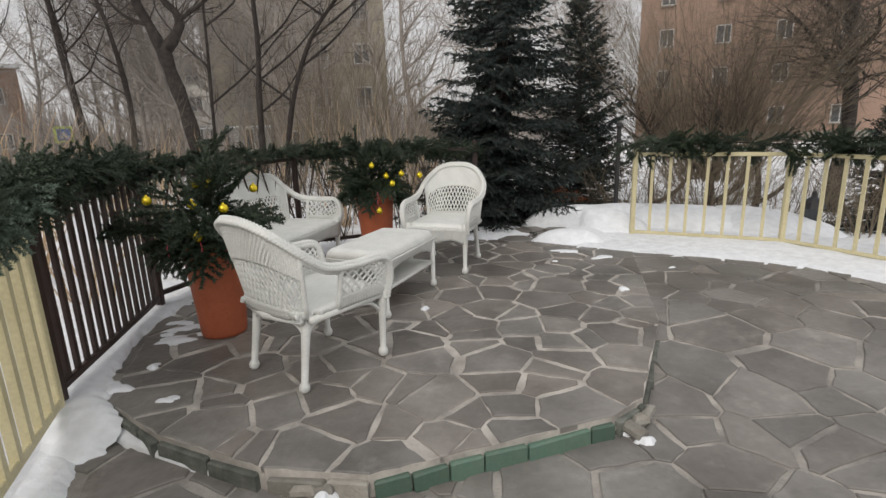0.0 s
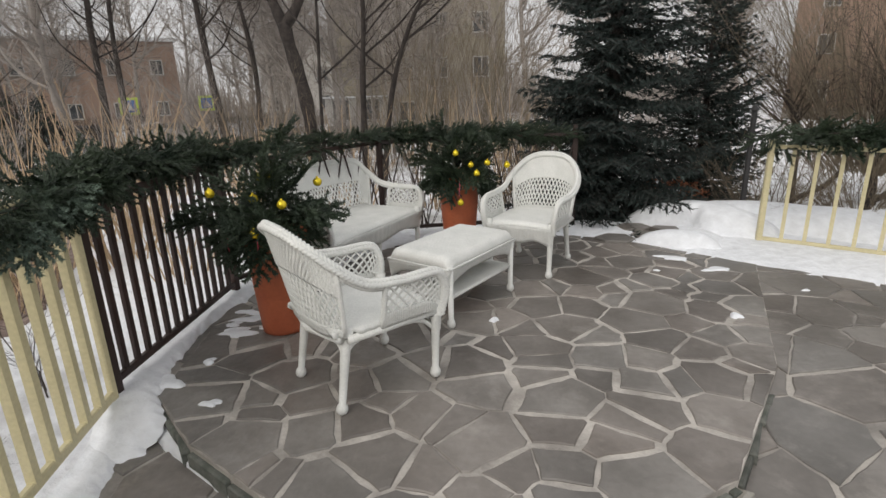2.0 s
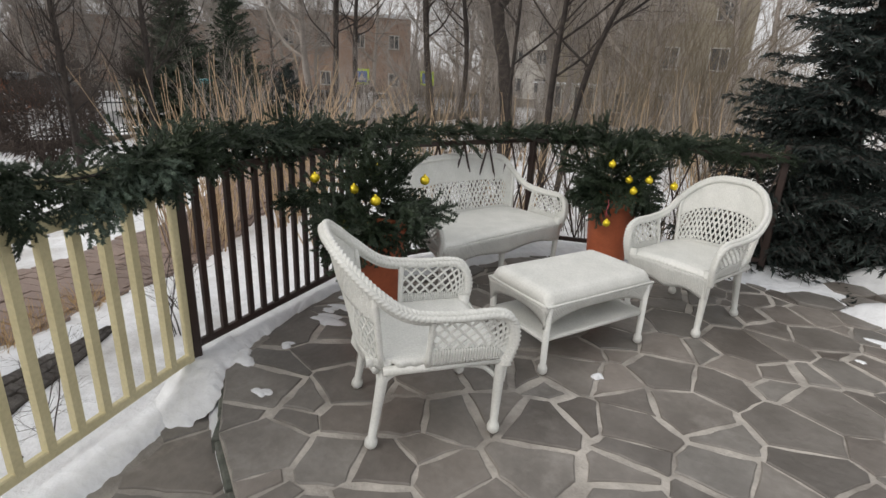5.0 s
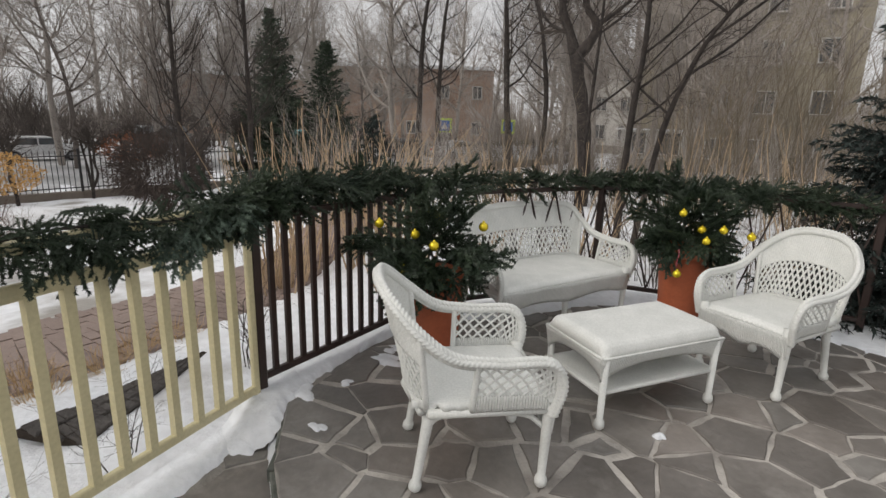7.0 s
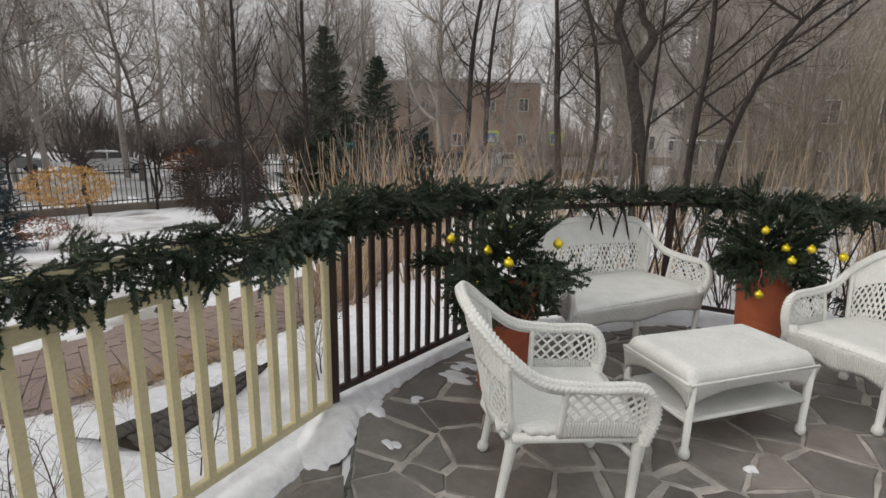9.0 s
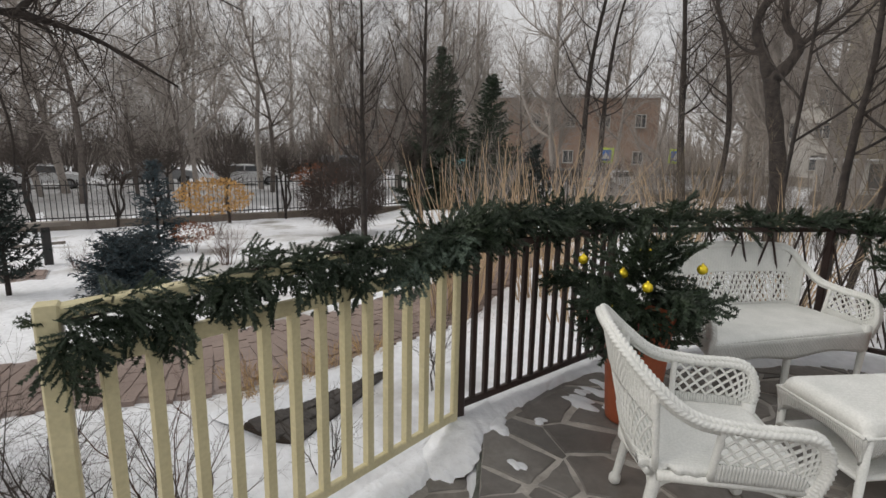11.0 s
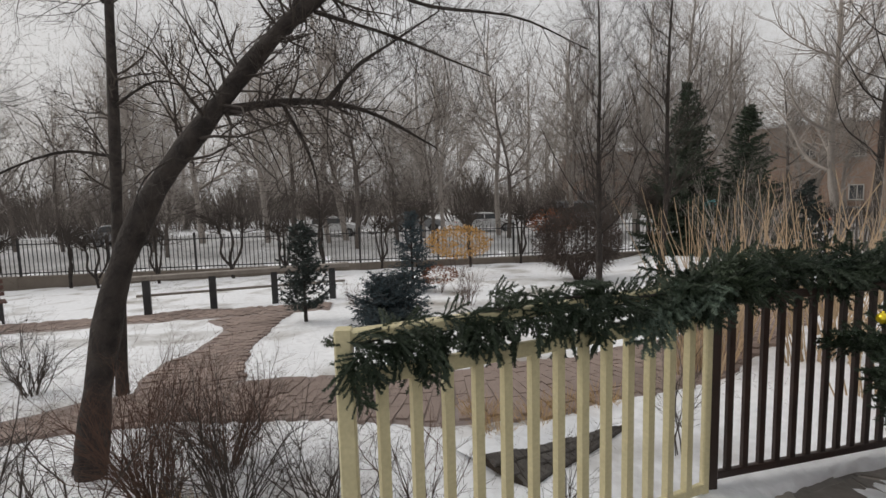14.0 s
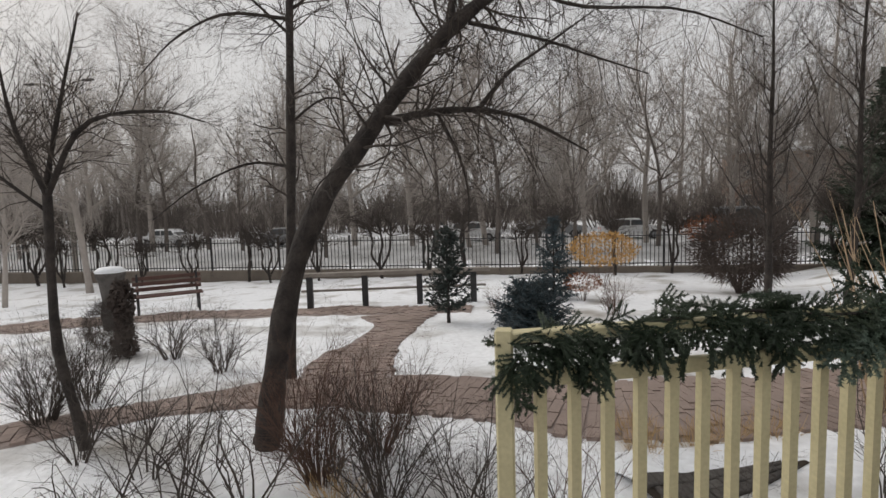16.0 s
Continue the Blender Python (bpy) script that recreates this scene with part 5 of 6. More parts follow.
for i, (x, y, st, h, sp) in enumerate([(-4.7, 3.75, 46, 1.95, 0.34), (-5.1, 4.3, 36, 1.9, 0.34), (-4.3, 4.7, 50, 1.85, 0.42), (-5.0, 5.6, 36, 1.65, 0.4), (-3.5, 6.2, 30, 1.6, 0.45), (-2.6, 6.9, 26, 1.5, 0.45), (-1.4, 7.4, 30, 1.7, 0.35), (-0.6, 8.6, 26, 1.9, 0.35), (-4.6, 7.6, 26, 1.8, 0.4), (-6.2, 7.5, 26, 1.8, 0.4), (-3.2, 4.3, 14, 1.2, 0.5)]):
    shrub("clump of tall dry straw-coloured stalks", 440 + i, on_ground(x, y), st, h, sp, [(1, 0.7, 25, 0.25)], STRAW, 0.011, group="dry stalks", category="dry plants", name="dry_stalks", base=0.35, wob=0.09)
THICKET = []
rng = np.random.default_rng(480)
for i in range(50):
    x, y = rng.uniform(-9, 3), rng.uniform(9.5, 19)
    if i % 3 == 0:
        x, y = rng.uniform(-14, -6.5), rng.uniform(8.5, 16)
    if len(THICKET) < 4:
        # The last two patterns take the twig colour paled for haze.
        THICKET.append(shrub("tall bare thicket of thin grey-brown twigs", 500 + i, on_ground(x, y), 24, 3.0, 0.42, [(4, 1.6, 34, 0.12), (3, 0.75, 36, 0.08)], (BELT_TWIG, OLIVE_TWIG, HAZED_TWIG, HAZED_TWIG)[i], 0.009, group="thicket", base=0.6, cheap=True))
    else:
        k = rng.uniform(0.5, 1.0)
        copy_thing(THICKET[i % 4], Matrix.Translation(on_ground(x, y)) @ Matrix.Rotation(rng.uniform(0, 6.28), 4, "Z") @ Matrix.Diagonal((k, k, k * rng.uniform(0.8, 1.1), 1)))
for x, y, k in [(-4.0, 14.0, 1.6), (-2.6, 14.6, 1.75), (-1.3, 15.2, 1.6), (-3.2, 17.0, 1.9), (-5.0, 17.5, 1.7), (-0.2, 16.0, 1.5)]:
    copy_thing(THICKET[1], Matrix.Translation(on_ground(x, y)) @ Matrix.Rotation(3 * x + y, 4, "Z") @ Matrix.Diagonal((k, k, k, 1)))
for i, (x, y) in enumerate([(-2.6, 5.2), (-2.1, 5.8), (-1.3, 6.1), (-0.6, 6.5), (0.0, 6.9), (-1.7, 7.0), (-3.0, 6.2)]):
    shrub("bare dark undergrowth behind the terrace railing", 470 + i, on_ground(x, y), 22, 1.25, 0.5, [(3, 1.5, 40, 0.06), (2, 0.8, 42, 0.04)], (TWIG, OLIVE_TWIG)[i % 2], 0.007, group="undergrowth", base=0.35, cheap=True)
BELT = None
rng = np.random.default_rng(540)
for i in range(46):
    y = -75 + 135 * (i + rng.random()) / 46
    x = -47 - rng.uniform(0, 7)
    if BELT is None:
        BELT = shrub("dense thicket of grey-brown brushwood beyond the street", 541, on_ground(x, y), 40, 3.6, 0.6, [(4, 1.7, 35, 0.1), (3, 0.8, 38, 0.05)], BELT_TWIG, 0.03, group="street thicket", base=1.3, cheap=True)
    else:
        s = rng.uniform(1.3, 2.0)
        copy_thing(BELT, Matrix.Translation(on_ground(x, y)) @ Matrix.Rotation(rng.uniform(0, 6.28), 4, "Z") @ Matrix.Diagonal((s, s, s, 1)))
rng = np.random.default_rng(550)
k = 9000
a = np.radians(rng.uniform(75, 290, k))
d = rng.uniform(66, 105, k)
P = np.stack([d * np.cos(a), d * np.sin(a), np.full(k, -1.6)], 1)
H = rng.uniform(3, 10, k) * (0.75 + 0.25 * np.sin(a * 23))
P1 = P + np.stack([rng.normal(0, 1.0, k), rng.normal(0, 1.0, k), H], 1)
# Horizon spikes share the twig colour with haze painted into it.
tagged(solid("far_wood", Geo().tris(spikes(P, P1, rng.uniform(0.08, 0.25, k))), HAZED_TWIG, "line of bare woods on the horizon, coloured pale grey for haze", "woods"), kind="stuff")
# pruned small trees with dense round heads along the far railing
rng = np.random.default_rng(560)
PRUNED = None
for i in range(26):
    y = -24 + 46 * (i + rng.random() * 0.6) / 26
    x = -18.2 - rng.uniform(0, 1.0) + (0.06 * abs(y) if y < 0 else 0)
    if PRUNED is None:
        PRUNED = bare_tree("small pruned tree with crooked stems and a dense round head", 561, [
            ([(0, 0, -0.2), (0.1, 0, 0.6), (-0.05, 0.1, 1.2), (0.1, 0, 1.9)], 0.06, 0.035), ([(0.02, 0, 0.3), (0.35, 0.05, 0.8), (0.3, 0, 1.3), (0.5, 0.1, 1.9)], 0.05, 0.03), ([(0, 0, 0.4), (-0.3, 0.1, 1.0), (-0.35, 0, 1.9)], 0.045, 0.03)],
            [(9, 0.85, 60, 0.2), (3, 0.7, 50, 0.05), (2, 0.7, 45, 0.0)], on_ground(x, y), BARK, TWIG, "pruned trees", 6, floor=1.35, thin=1.4, cheap=True)
    else:
        s = rng.uniform(0.75, 1.15)
        copy_thing(PRUNED, Matrix.Translation(on_ground(x, y)) @ Matrix.Rotation(rng.uniform(0, 6.28), 4, "Z") @ Matrix.Diagonal((s, s, s, 1)))
shrub("big dome of fine olive-brown twigs above the snow", 590, on_ground(4.1, 8.1, 0.55), 300, 3.5, 1.05, [(6, 1.6, 30, 0.08), (2, 0.8, 34, 0.04)], OLIVE_TWIG, 0.0065, base=0.7, wob=0.07, cheap=True)
for i, (x, y) in enumerate([(3.2, 8.0), (3.9, 7.8), (4.7, 7.9), (4.4, 8.5)]):
    rng = np.random.default_rng(600 + i)
    bare_tree("short thick crooked shrub stem in the snow", 605 + i, [([(0, 0, -0.2), (0.1 * rng.normal(), 0, 0.4), (0.25 * rng.normal(), 0.1, 0.9), (0.3 * rng.normal(), 0.1, 1.5)], 0.055, 0.03), ([(0, 0, 0.1), (0.4, 0, 0.35), (0.7, 0, 0.9)], 0.04, 0.02)], [(3, 1.0, 40, 0.2), (3, 0.6, 40, 0.1)], on_ground(x, y), group="shrub stems", floor=0.6)
rng = np.random.default_rng(620)
bare_tree("dark crooked bare tree by the path", 621, tree_limbs(rng, 5.0, 0.13, 9, 0.4, 0.3, 0.6, 0.6), [(3, 1.2, 55, 0.0), (3, 0.6, 45, 0.0), (2, 0.6, 40, 0.0)], on_ground(6.0, 8.2), floor=1.2, cheap=True)
for i, (x, y) in enumerate([(2.5, 6.7), (3.3, 6.5), (4.1, 6.2), (4.8, 5.7), (3.7, 7.2)]):
    shrub("low tangle of olive-brown twigs behind the cream railing", 612 + i, on_ground(x, y), 46, 1.25, 0.8, [(4, 1.5, 40, 0.03), (2, 0.8, 42, 0.0)], OLIVE_TWIG, 0.007, group="undergrowth", base=0.4, wob=0.18, cheap=True)
ball = shrub("round clipped dark brown bush on short stems", 630, on_ground(-13.4, 5.4), 22, 1.0, 0.7, [], BUSH_TWIG, 0.03)
rng = np.random.default_rng(631)
v = rng.normal(size=(5200, 3))
v /= np.linalg.norm(v, axis=1)[:, None]
c = v * np.array((1.2, 1.2, 0.85)) * rng.uniform(0.25, 1.0, (5200, 1)) ** 0.5 * (1 + 0.08 * np.sin(5 * v[:, :1] + 3 * v[:, 1:2])) + np.array((0, 0, 1.05))
part("crown", Geo().tris(spikes(c, c + v * 0.16 + rng.normal(0, 0.08, c.shape), rng.uniform(0.006, 0.014, 5200))), BUSH_TWIG, ball)


def leafy(name, label, seed, at, radius, height, count, leaf, mat, stems=9):
    rng = np.random.default_rng(seed)
    th = shrub(label, seed + 1, at, stems, height, 0.6, [(2, 1.2, 40, 0.05)], RED_TWIG, 0.008, name=name)
    v = rng.normal(size=(count, 3))
    v /= np.linalg.norm(v, axis=1)[:, None]
    c = v * (radius * rng.uniform(0.55, 1.05, count) ** 0.6)[:, None] * np.array((1, 1, 0.5)) + np.array((0, 0, height * 0.8))
    d, e = rng.normal(size=(count, 3)), rng.normal(size=(count, 3))
    d, e = d / np.linalg.norm(d, axis=1)[:, None] * leaf, e / np.linalg.norm(e, axis=1)[:, None] * leaf
    part("leaves", Geo().tris(np.stack([c - d, c + d, c + e], 1).reshape(-1, 3)), mat, th)
    return th


leafy("ochre_bush", "bush with withered ochre leaves", 640, on_ground(-15.1, 2.3), 1.0, 1.35, 1500, 0.05, OCHRE)
leafy("rust_bush", "low bush with rust-red withered leaves", 645, on_ground(-11.9, 1.5), 0.45, 0.55, 700, 0.03, RUST_LEAF)
leafy("rust_bush", "low bush with rust-red withered leaves", 646, on_ground(1.45, 6.9), 0.5, 0.3, 900, 0.025, RUST_LEAF)
leafy("ochre_bush", "small tree with withered brown leaves by the railing", 648, on_ground(-18.6, 6.2), 1.0, 2.0, 1100, 0.06, RUST_LEAF)
for i, (x, y) in enumerate([(-3.75, 1.75), (-3.95, 2.05), (-3.55, 1.35), (-3.9, 1.3), (-2.6, -0.75), (-4.0, 2.4)]):
    shrub("tuft of dry golden grass in the snow", 650 + i, on_ground(x, y), 95, 0.27, 0.8, [(1, 0.9, 25, -0.1)], DRY_GRASS, 0.0034, group="grass tufts", category="grass", name="grass_tuft", base=0.14)


# ---- conifers ----
def conifer(label, seed, at, height, width, mat, whorls, per, dens=1.0, lowest=0.04, droop=-0.15, group="", needle=0.055, fine=0.012, power=0.85):
    """A trunk with whorls of branches, each a fan of needled twigs."""
    rng = np.random.default_rng(seed)
    th = thing("conifer", label, "tree", Matrix.Translation(at), group)
    part("trunk", Geo().tube([(0, 0, -0.25), (0, 0, height * 0.5), (0, 0, height)], [0.018 * height + 0.01, 0.011 * height, 0.004], 8), BARK, th)
    P0, P1 = [], []
    for w in range(whorls):
        k = lowest + (1 - lowest) * (w / whorls) ** 1.05
        z = height * k
        L = width * (1 - k) ** power * rng.uniform(0.85, 1.12) + 0.04 * width
        for b in range(per):
            a = rng.uniform(0, 6.28)
            l = L * rng.uniform(0.7, 1.15)
            rise = droop + 0.55 * k + rng.normal(0, 0.1)
            n = max(3, int(l / 0.09 * dens))
            p = np.array((0, 0, z + rng.normal(0, 0.4 * height / whorls)))
            d = np.array((math.cos(a), math.sin(a), rise))
            side = np.array((-math.sin(a), math.cos(a), 0))
            prev = p
            for j in range(1, n + 1):
                t = j / n
                q = p + d * l * t + np.array((0, 0, 0.22 * l * (t * t - t * 0.8)))
                P0.append(prev), P1.append(q)
                for s in (-1, 1):
                    tl = l * 0.42 * (1.1 - t) * rng.uniform(0.7, 1.2) + 0.05
                    e = q + tl * (0.65 * d / np.linalg.norm(d) + s * 0.75 * side + np.array((0, 0, rng.normal(-0.22, 0.12))))
                    P0.append(q), P1.append(e)
                prev = q
    P0, P1 = np.array(P0), np.array(P1)
    # needles: narrow blades along every twig
    d = P1 - P0
    ln = np.linalg.norm(d, axis=1)
    cnt = np.maximum(4, (ln / fine * 0.9).astype(int))
    cnt = np.minimum(cnt, 26)
    i = np.repeat(np.arange(len(P0)), cnt)
    t = rng.random(len(i))[:, None]
    base = P0[i] + d[i] * t
    u = d[i] / (ln[i][:, None] + 1e-9)
    r = rng.normal(size=(len(i), 3))
    r -= u * (r * u).sum(1)[:, None]
    r /= np.linalg.norm(r, axis=1)[:, None] + 1e-9
    tip = base + (u * 0.75 + r * 0.75) * (needle * rng.uniform(0.6, 1.2, len(i)))[:, None]
    ac = np.cross(u, r) * (needle * 0.16)
    part("foliage", Geo().tris(np.stack([base - ac, base + ac, tip], 1).reshape(-1, 3)), mat, th)
    part("limbwork", Geo().tris(cones(P0, P1, 0.004)), BARK, th)
    return th


conifer("tall dark spruce with dense drooping branches at the terrace edge", 700, on_ground(0.72, 6.35, 0.0), 5.2, 1.18, NEEDLE_DARK, 38, 9, 1.1, 0.03, -0.25, needle=0.06, fine=0.011, power=1.15)
conifer("dark bushy evergreen beside the spruce", 701, on_ground(1.95, 7.7), 3.2, 0.85, NEEDLE_DARK, 32, 9, 1.0, 0.02, 0.1, needle=0.055, fine=0.013, power=0.75)
conifer("dark evergreen behind the path", 702, on_ground(5.3, 6.3), 1.5, 0.6, NEEDLE_DARK, 18, 8, 1.0, 0.02, 0.0, needle=0.05, fine=0.013)
conifer("dark fir in front of the brick house", 703, on_ground(-18.6, 11.3), 6.3, 1.9, NEEDLE, 34, 10, 0.7, 0.03, -0.1, "pair of firs", 0.12, 0.03, 0.9)
conifer("dark fir in front of the brick house", 704, on_ground(-17.6, 13.0), 5.3, 1.6, NEEDLE, 30, 10, 0.7, 0.03, -0.1, "pair of firs", 0.12, 0.03, 0.9)
conifer("low blue spruce with snow on the ground round it", 705, on_ground(-8.2, 0.4), 0.78, 0.66, NEEDLE_BLUE, 20, 11, 1.2, 0.05, 0.1, "blue spruces", 0.05, 0.014, 0.42)
conifer("slim blue spruce in the snowy garden", 706, on_ground(-12.2, 0.85), 2.0, 0.6, NEEDLE_BLUE, 18, 7, 0.9, 0.05, 0.0, "blue spruces", 0.07, 0.02)
conifer("small dark pine beside the brick path", 707, on_ground(-9.0, -1.15), 1.75, 0.5, NEEDLE_DARK, 16, 6, 0.9, 0.12, 0.45, "", 0.08, 0.02, 0.6)
conifer("dark young spruce at the edge of the garden", 708, on_ground(-15.5, 13.6), 2.6, 0.9, NEEDLE_DARK, 14, 7, 0.6, 0.03, 0.0, "", 0.12, 0.03)


# ---- brick paths ----
def path_rows(rows, seed, name, label, near):
    """rows: (x, y, width) along the middle of a path."""
    C3 = catmull(rows, 200)
    C, wide = C3[:, :2], C3[:, 2]
    s = np.concatenate([[0], np.cumsum(np.linalg.norm(np.diff(C, axis=0), axis=1))])
    T = np.gradient(C, axis=0)
    T /= np.linalg.norm(T, axis=1)[:, None]

    def at(a, b):
        k = np.interp(a, s, np.arange(len(C)))
        i = min(int(k), len(C) - 2)
        p = C[i] + (C[i + 1] - C[i]) * (k - i)
        t = T[i]
        x, y = p[0] - t[1] * b, p[1] + t[0] * b
        return x, y, ground_z(x, y)
    g = Geo()
    n = int(s[-1] / 0.12)
    wob = lambda u, side: 0.16 * noise.noise(Vector((u * s[-1] * 0.7, side, seed))) + 0.06 * noise.noise(Vector((u * s[-1] * 2.6, side, seed)))

    def strip(u, v):
        h = np.interp(u, np.linspace(0, 1, 200), wide) / 2
        x, y, z = at(u * s[-1], (2 * v - 1) * h + (wob(u, 1) if v > 0.5 else wob(u, 2) if v < 0.5 else 0))
        return x, y, z + (0.02 if 0.02 < v < 0.98 else -0.03)
    g.grid(strip, n, 10)
    base = solid(name, g, PAVER_BASE, label, "path", kind="structure", smooth=True)
    rng = np.random.default_rng(seed)
    rest, made = Geo(), 0
    V0 = np.array([(i, j, k) for k in (-1, 1) for i, j in ((-1, -1), (1, -1), (1, 1), (-1, 1))], float)
    F0 = [(4, 5, 6, 7)] + [(i, (i + 1) % 4, (i + 1) % 4 + 4, i + 4) for i in range(4)]
    row = 0
    for a in np.arange(0.1, s[-1] - 0.1, 0.115):
        row += 1
        u = a / s[-1]
        h = np.interp(u, np.linspace(0, 1, 200), wide) / 2
        lo, hi = -h + wob(u, 2) + 0.16, h + wob(u, 1) - 0.2
        b = lo + (0.1 if row % 2 else 0.0)
        while b < hi:
            x, y, z = at(a, b)
            x2, y2, z2 = at(a, b + 0.1)
            ang = math.atan2(y2 - y, x2 - x)
            c_, s_ = math.cos(ang), math.sin(ang)
            V = V0 * np.array((0.098, 0.053, 0.02))
            gx = (ground_z(x + c_ * 0.2, y + s_ * 0.2) - ground_z(x - c_ * 0.2, y - s_ * 0.2)) / 0.4
            gy = (ground_z(x - s_ * 0.2, y + c_ * 0.2) - ground_z(x + s_ * 0.2, y - c_ * 0.2)) / 0.4
            W = np.stack([V[:, 0] * c_ - V[:, 1] * s_ + x, V[:, 0] * s_ + V[:, 1] * c_ + y, V[:, 2] + z + 0.012 + V[:, 0] * gx + V[:, 1] * gy + rng.normal(0, 0.0015)], 1)
            if near(x, y) and made < 280:
                part("paver", Geo().add(W, F0), PAVER, base)
                made += 1
            else:
                rest.add(W, F0)
            b += 0.205
    if rest.n:
        tagged(part("pavers", rest, PAVER, base), kind="stuff")
    return base


path_rows([(-1.9, -6.2, 0.9), (-3.3, -4.35, 0.85), (-3.95, -3.6, 0.9), (-4.7, -2.5, 1.2), (-4.9, -1.3, 1.6), (-4.8, -0.2, 1.8), (-4.55, 1.2, 1.75), (-4.7, 2.3, 1.6), (-5.5, 4.2, 1.5), (-7.2, 6.5, 1.5), (-9.5, 9.0, 1.5)], 801, "path_1", "wet red-brown brick garden path between snow", lambda x, y: -0.6 < y < 3.0)
path_rows([(-5.3, -1.75, 1.3), (-6.1, -2.0, 1.2), (-7.5, -2.03, 0.95), (-8.8, -2.1, 1.2), (-10.0, -2.4, 1.7)], 802, "path_2", "brick path branching towards the lawn", lambda x, y: False)
path_rows([(-10.6, -0.9, 1.2), (-10.5, -2.6, 1.3), (-10.5, -4.8, 1.2), (-10.0, -7.4, 1.3), (-9.0, -10.5, 1.6), (-8.0, -12.5, 1.6)], 803, "path_3", "brick cross path with thawed edges", lambda x, y: False)


# stone border with a dark hollow in the snow outside the railing
def stone_border():
    th = thing("stone_border", "low dark stone edging with snow heaped behind it", "border", Matrix.Translation(on_ground(-3.0, 1.5)))
    ox, oy, oz = th.matrix_basis.translation
    rng = np.random.default_rng(820)
    L = catmull([(-3.05, 1.13), (-3.19, 1.52), (-3.34, 1.95), (-3.47, 2.40)], 25)
    R = catmull([(-2.62, 1.42), (-2.86, 1.72), (-3.14, 2.06), (-3.43, 2.42)], 25)
    high = [0.115 * (1 - 0.85 * k / 24) for k in range(25)]
    T = [L[k] + (np.array((0.5, 1.2)) - L[k]) * high[k] / 2.0 for k in range(25)]

    def face(u, v, lift=0.0):
        k = min(u * 24, 23.999)
        i, f = int(k), k - int(k)
        t, r, h = T[i] * (1 - f) + T[i + 1] * f, R[i] * (1 - f) + R[i + 1] * f, high[i] * (1 - f) + high[i + 1] * f
        p = t * (1 - v) + r * v
        return np.array((p[0] - ox, p[1] - oy, ground_z(p[0], p[1]) - oz + h * (1 - v) + 0.006 + lift))
    part("backing", Geo().grid(lambda u, v: face(u, v), 24, 4, -0.05), SOIL, th, "dark thawed soil")
    for row in range(3):
        u = -0.02 * row
        while u < 0.9:
            n = rng.uniform(0.045, 0.085)
            a, b, c = face(max(u, 0), (row + 0.5) / 3), face(min(u + n, 1), (row + 0.5) / 3), face(max(u, 0), min(1, (row + 0.5) / 3 + 0.1))
            ex = (b - a) / np.linalg.norm(b - a)
            ey = (c - a) - ex * np.dot(c - a, ex)
            ey /= np.linalg.norm(ey) + 1e-9
            ez = np.cross(ex, ey)
            m = Matrix((ex, ey, ez)).transposed().to_4x4()
            tall = np.linalg.norm(face(u + n / 2 if u > 0 else n, 0) - face(u + n / 2 if u > 0 else n, 1)) / 3
            mid = (a + b) / 2
            part("stone", Geo().box(tuple(mid + ez * rng.normal(0, 0.004)), (np.linalg.norm(b - a) * 0.96, max(tall * 0.95, 0.02), 0.035), m, 0.008), DARK_STONE, th)
            u += n

    def heaped(x, y):
        d = -0.922 * (x + 2.85) - 0.387 * (y - 1.2)
        u = min(max((y - 1.13) / 1.27, 0), 1)
        return ground_z(x, y) + 0.105 * (1 - 0.9 * u) * max(0, 1 - max(d, 0) / 0.6)
    snow_strip("snow_drift", [(-3.40, 0.95), (-3.55, 1.35), (-3.68, 1.8), (-3.74, 2.2)], [tuple(T[0] - 0.01), tuple(T[8] - 0.01), tuple(T[16] - 0.01), tuple(T[24] - 0.01)], 0.02, "snow heaped behind the dark stone edging", heaped, 40, 8, 41)


stone_border()


# stepping stones of the path beside the spruce
rng_step = np.random.default_rng(830)
for i, (x, y) in enumerate([(0.75, 5.22), (1.05, 5.35), (0.95, 5.62), (1.3, 5.6), (1.2, 5.95), (1.55, 5.9), (1.45, 6.3), (1.85, 6.25), (1.75, 6.7), (2.15, 6.6)]):
    n = 6
    poly = [(x + 0.19 * rng_step.uniform(0.75, 1.1) * math.cos(2 * math.pi * k / n), y + 0.17 * rng_step.uniform(0.75, 1.1) * math.sin(2 * math.pi * k / n)) for k in range(n)]
    solid("stepping_stone", Geo().prism(poly, -0.1, 0.15 + 0.03 * max(0, (y - 5.2)), 0.008), STONE, "irregular dark stepping stone of the path by the spruce", "stone", "stepping stones")


# ---- street side: wall, railing, road, cars ----
FENCE_A, FENCE_B = Vector((-17.6, -42, 0)), Vector((-20.8, 40, 0))


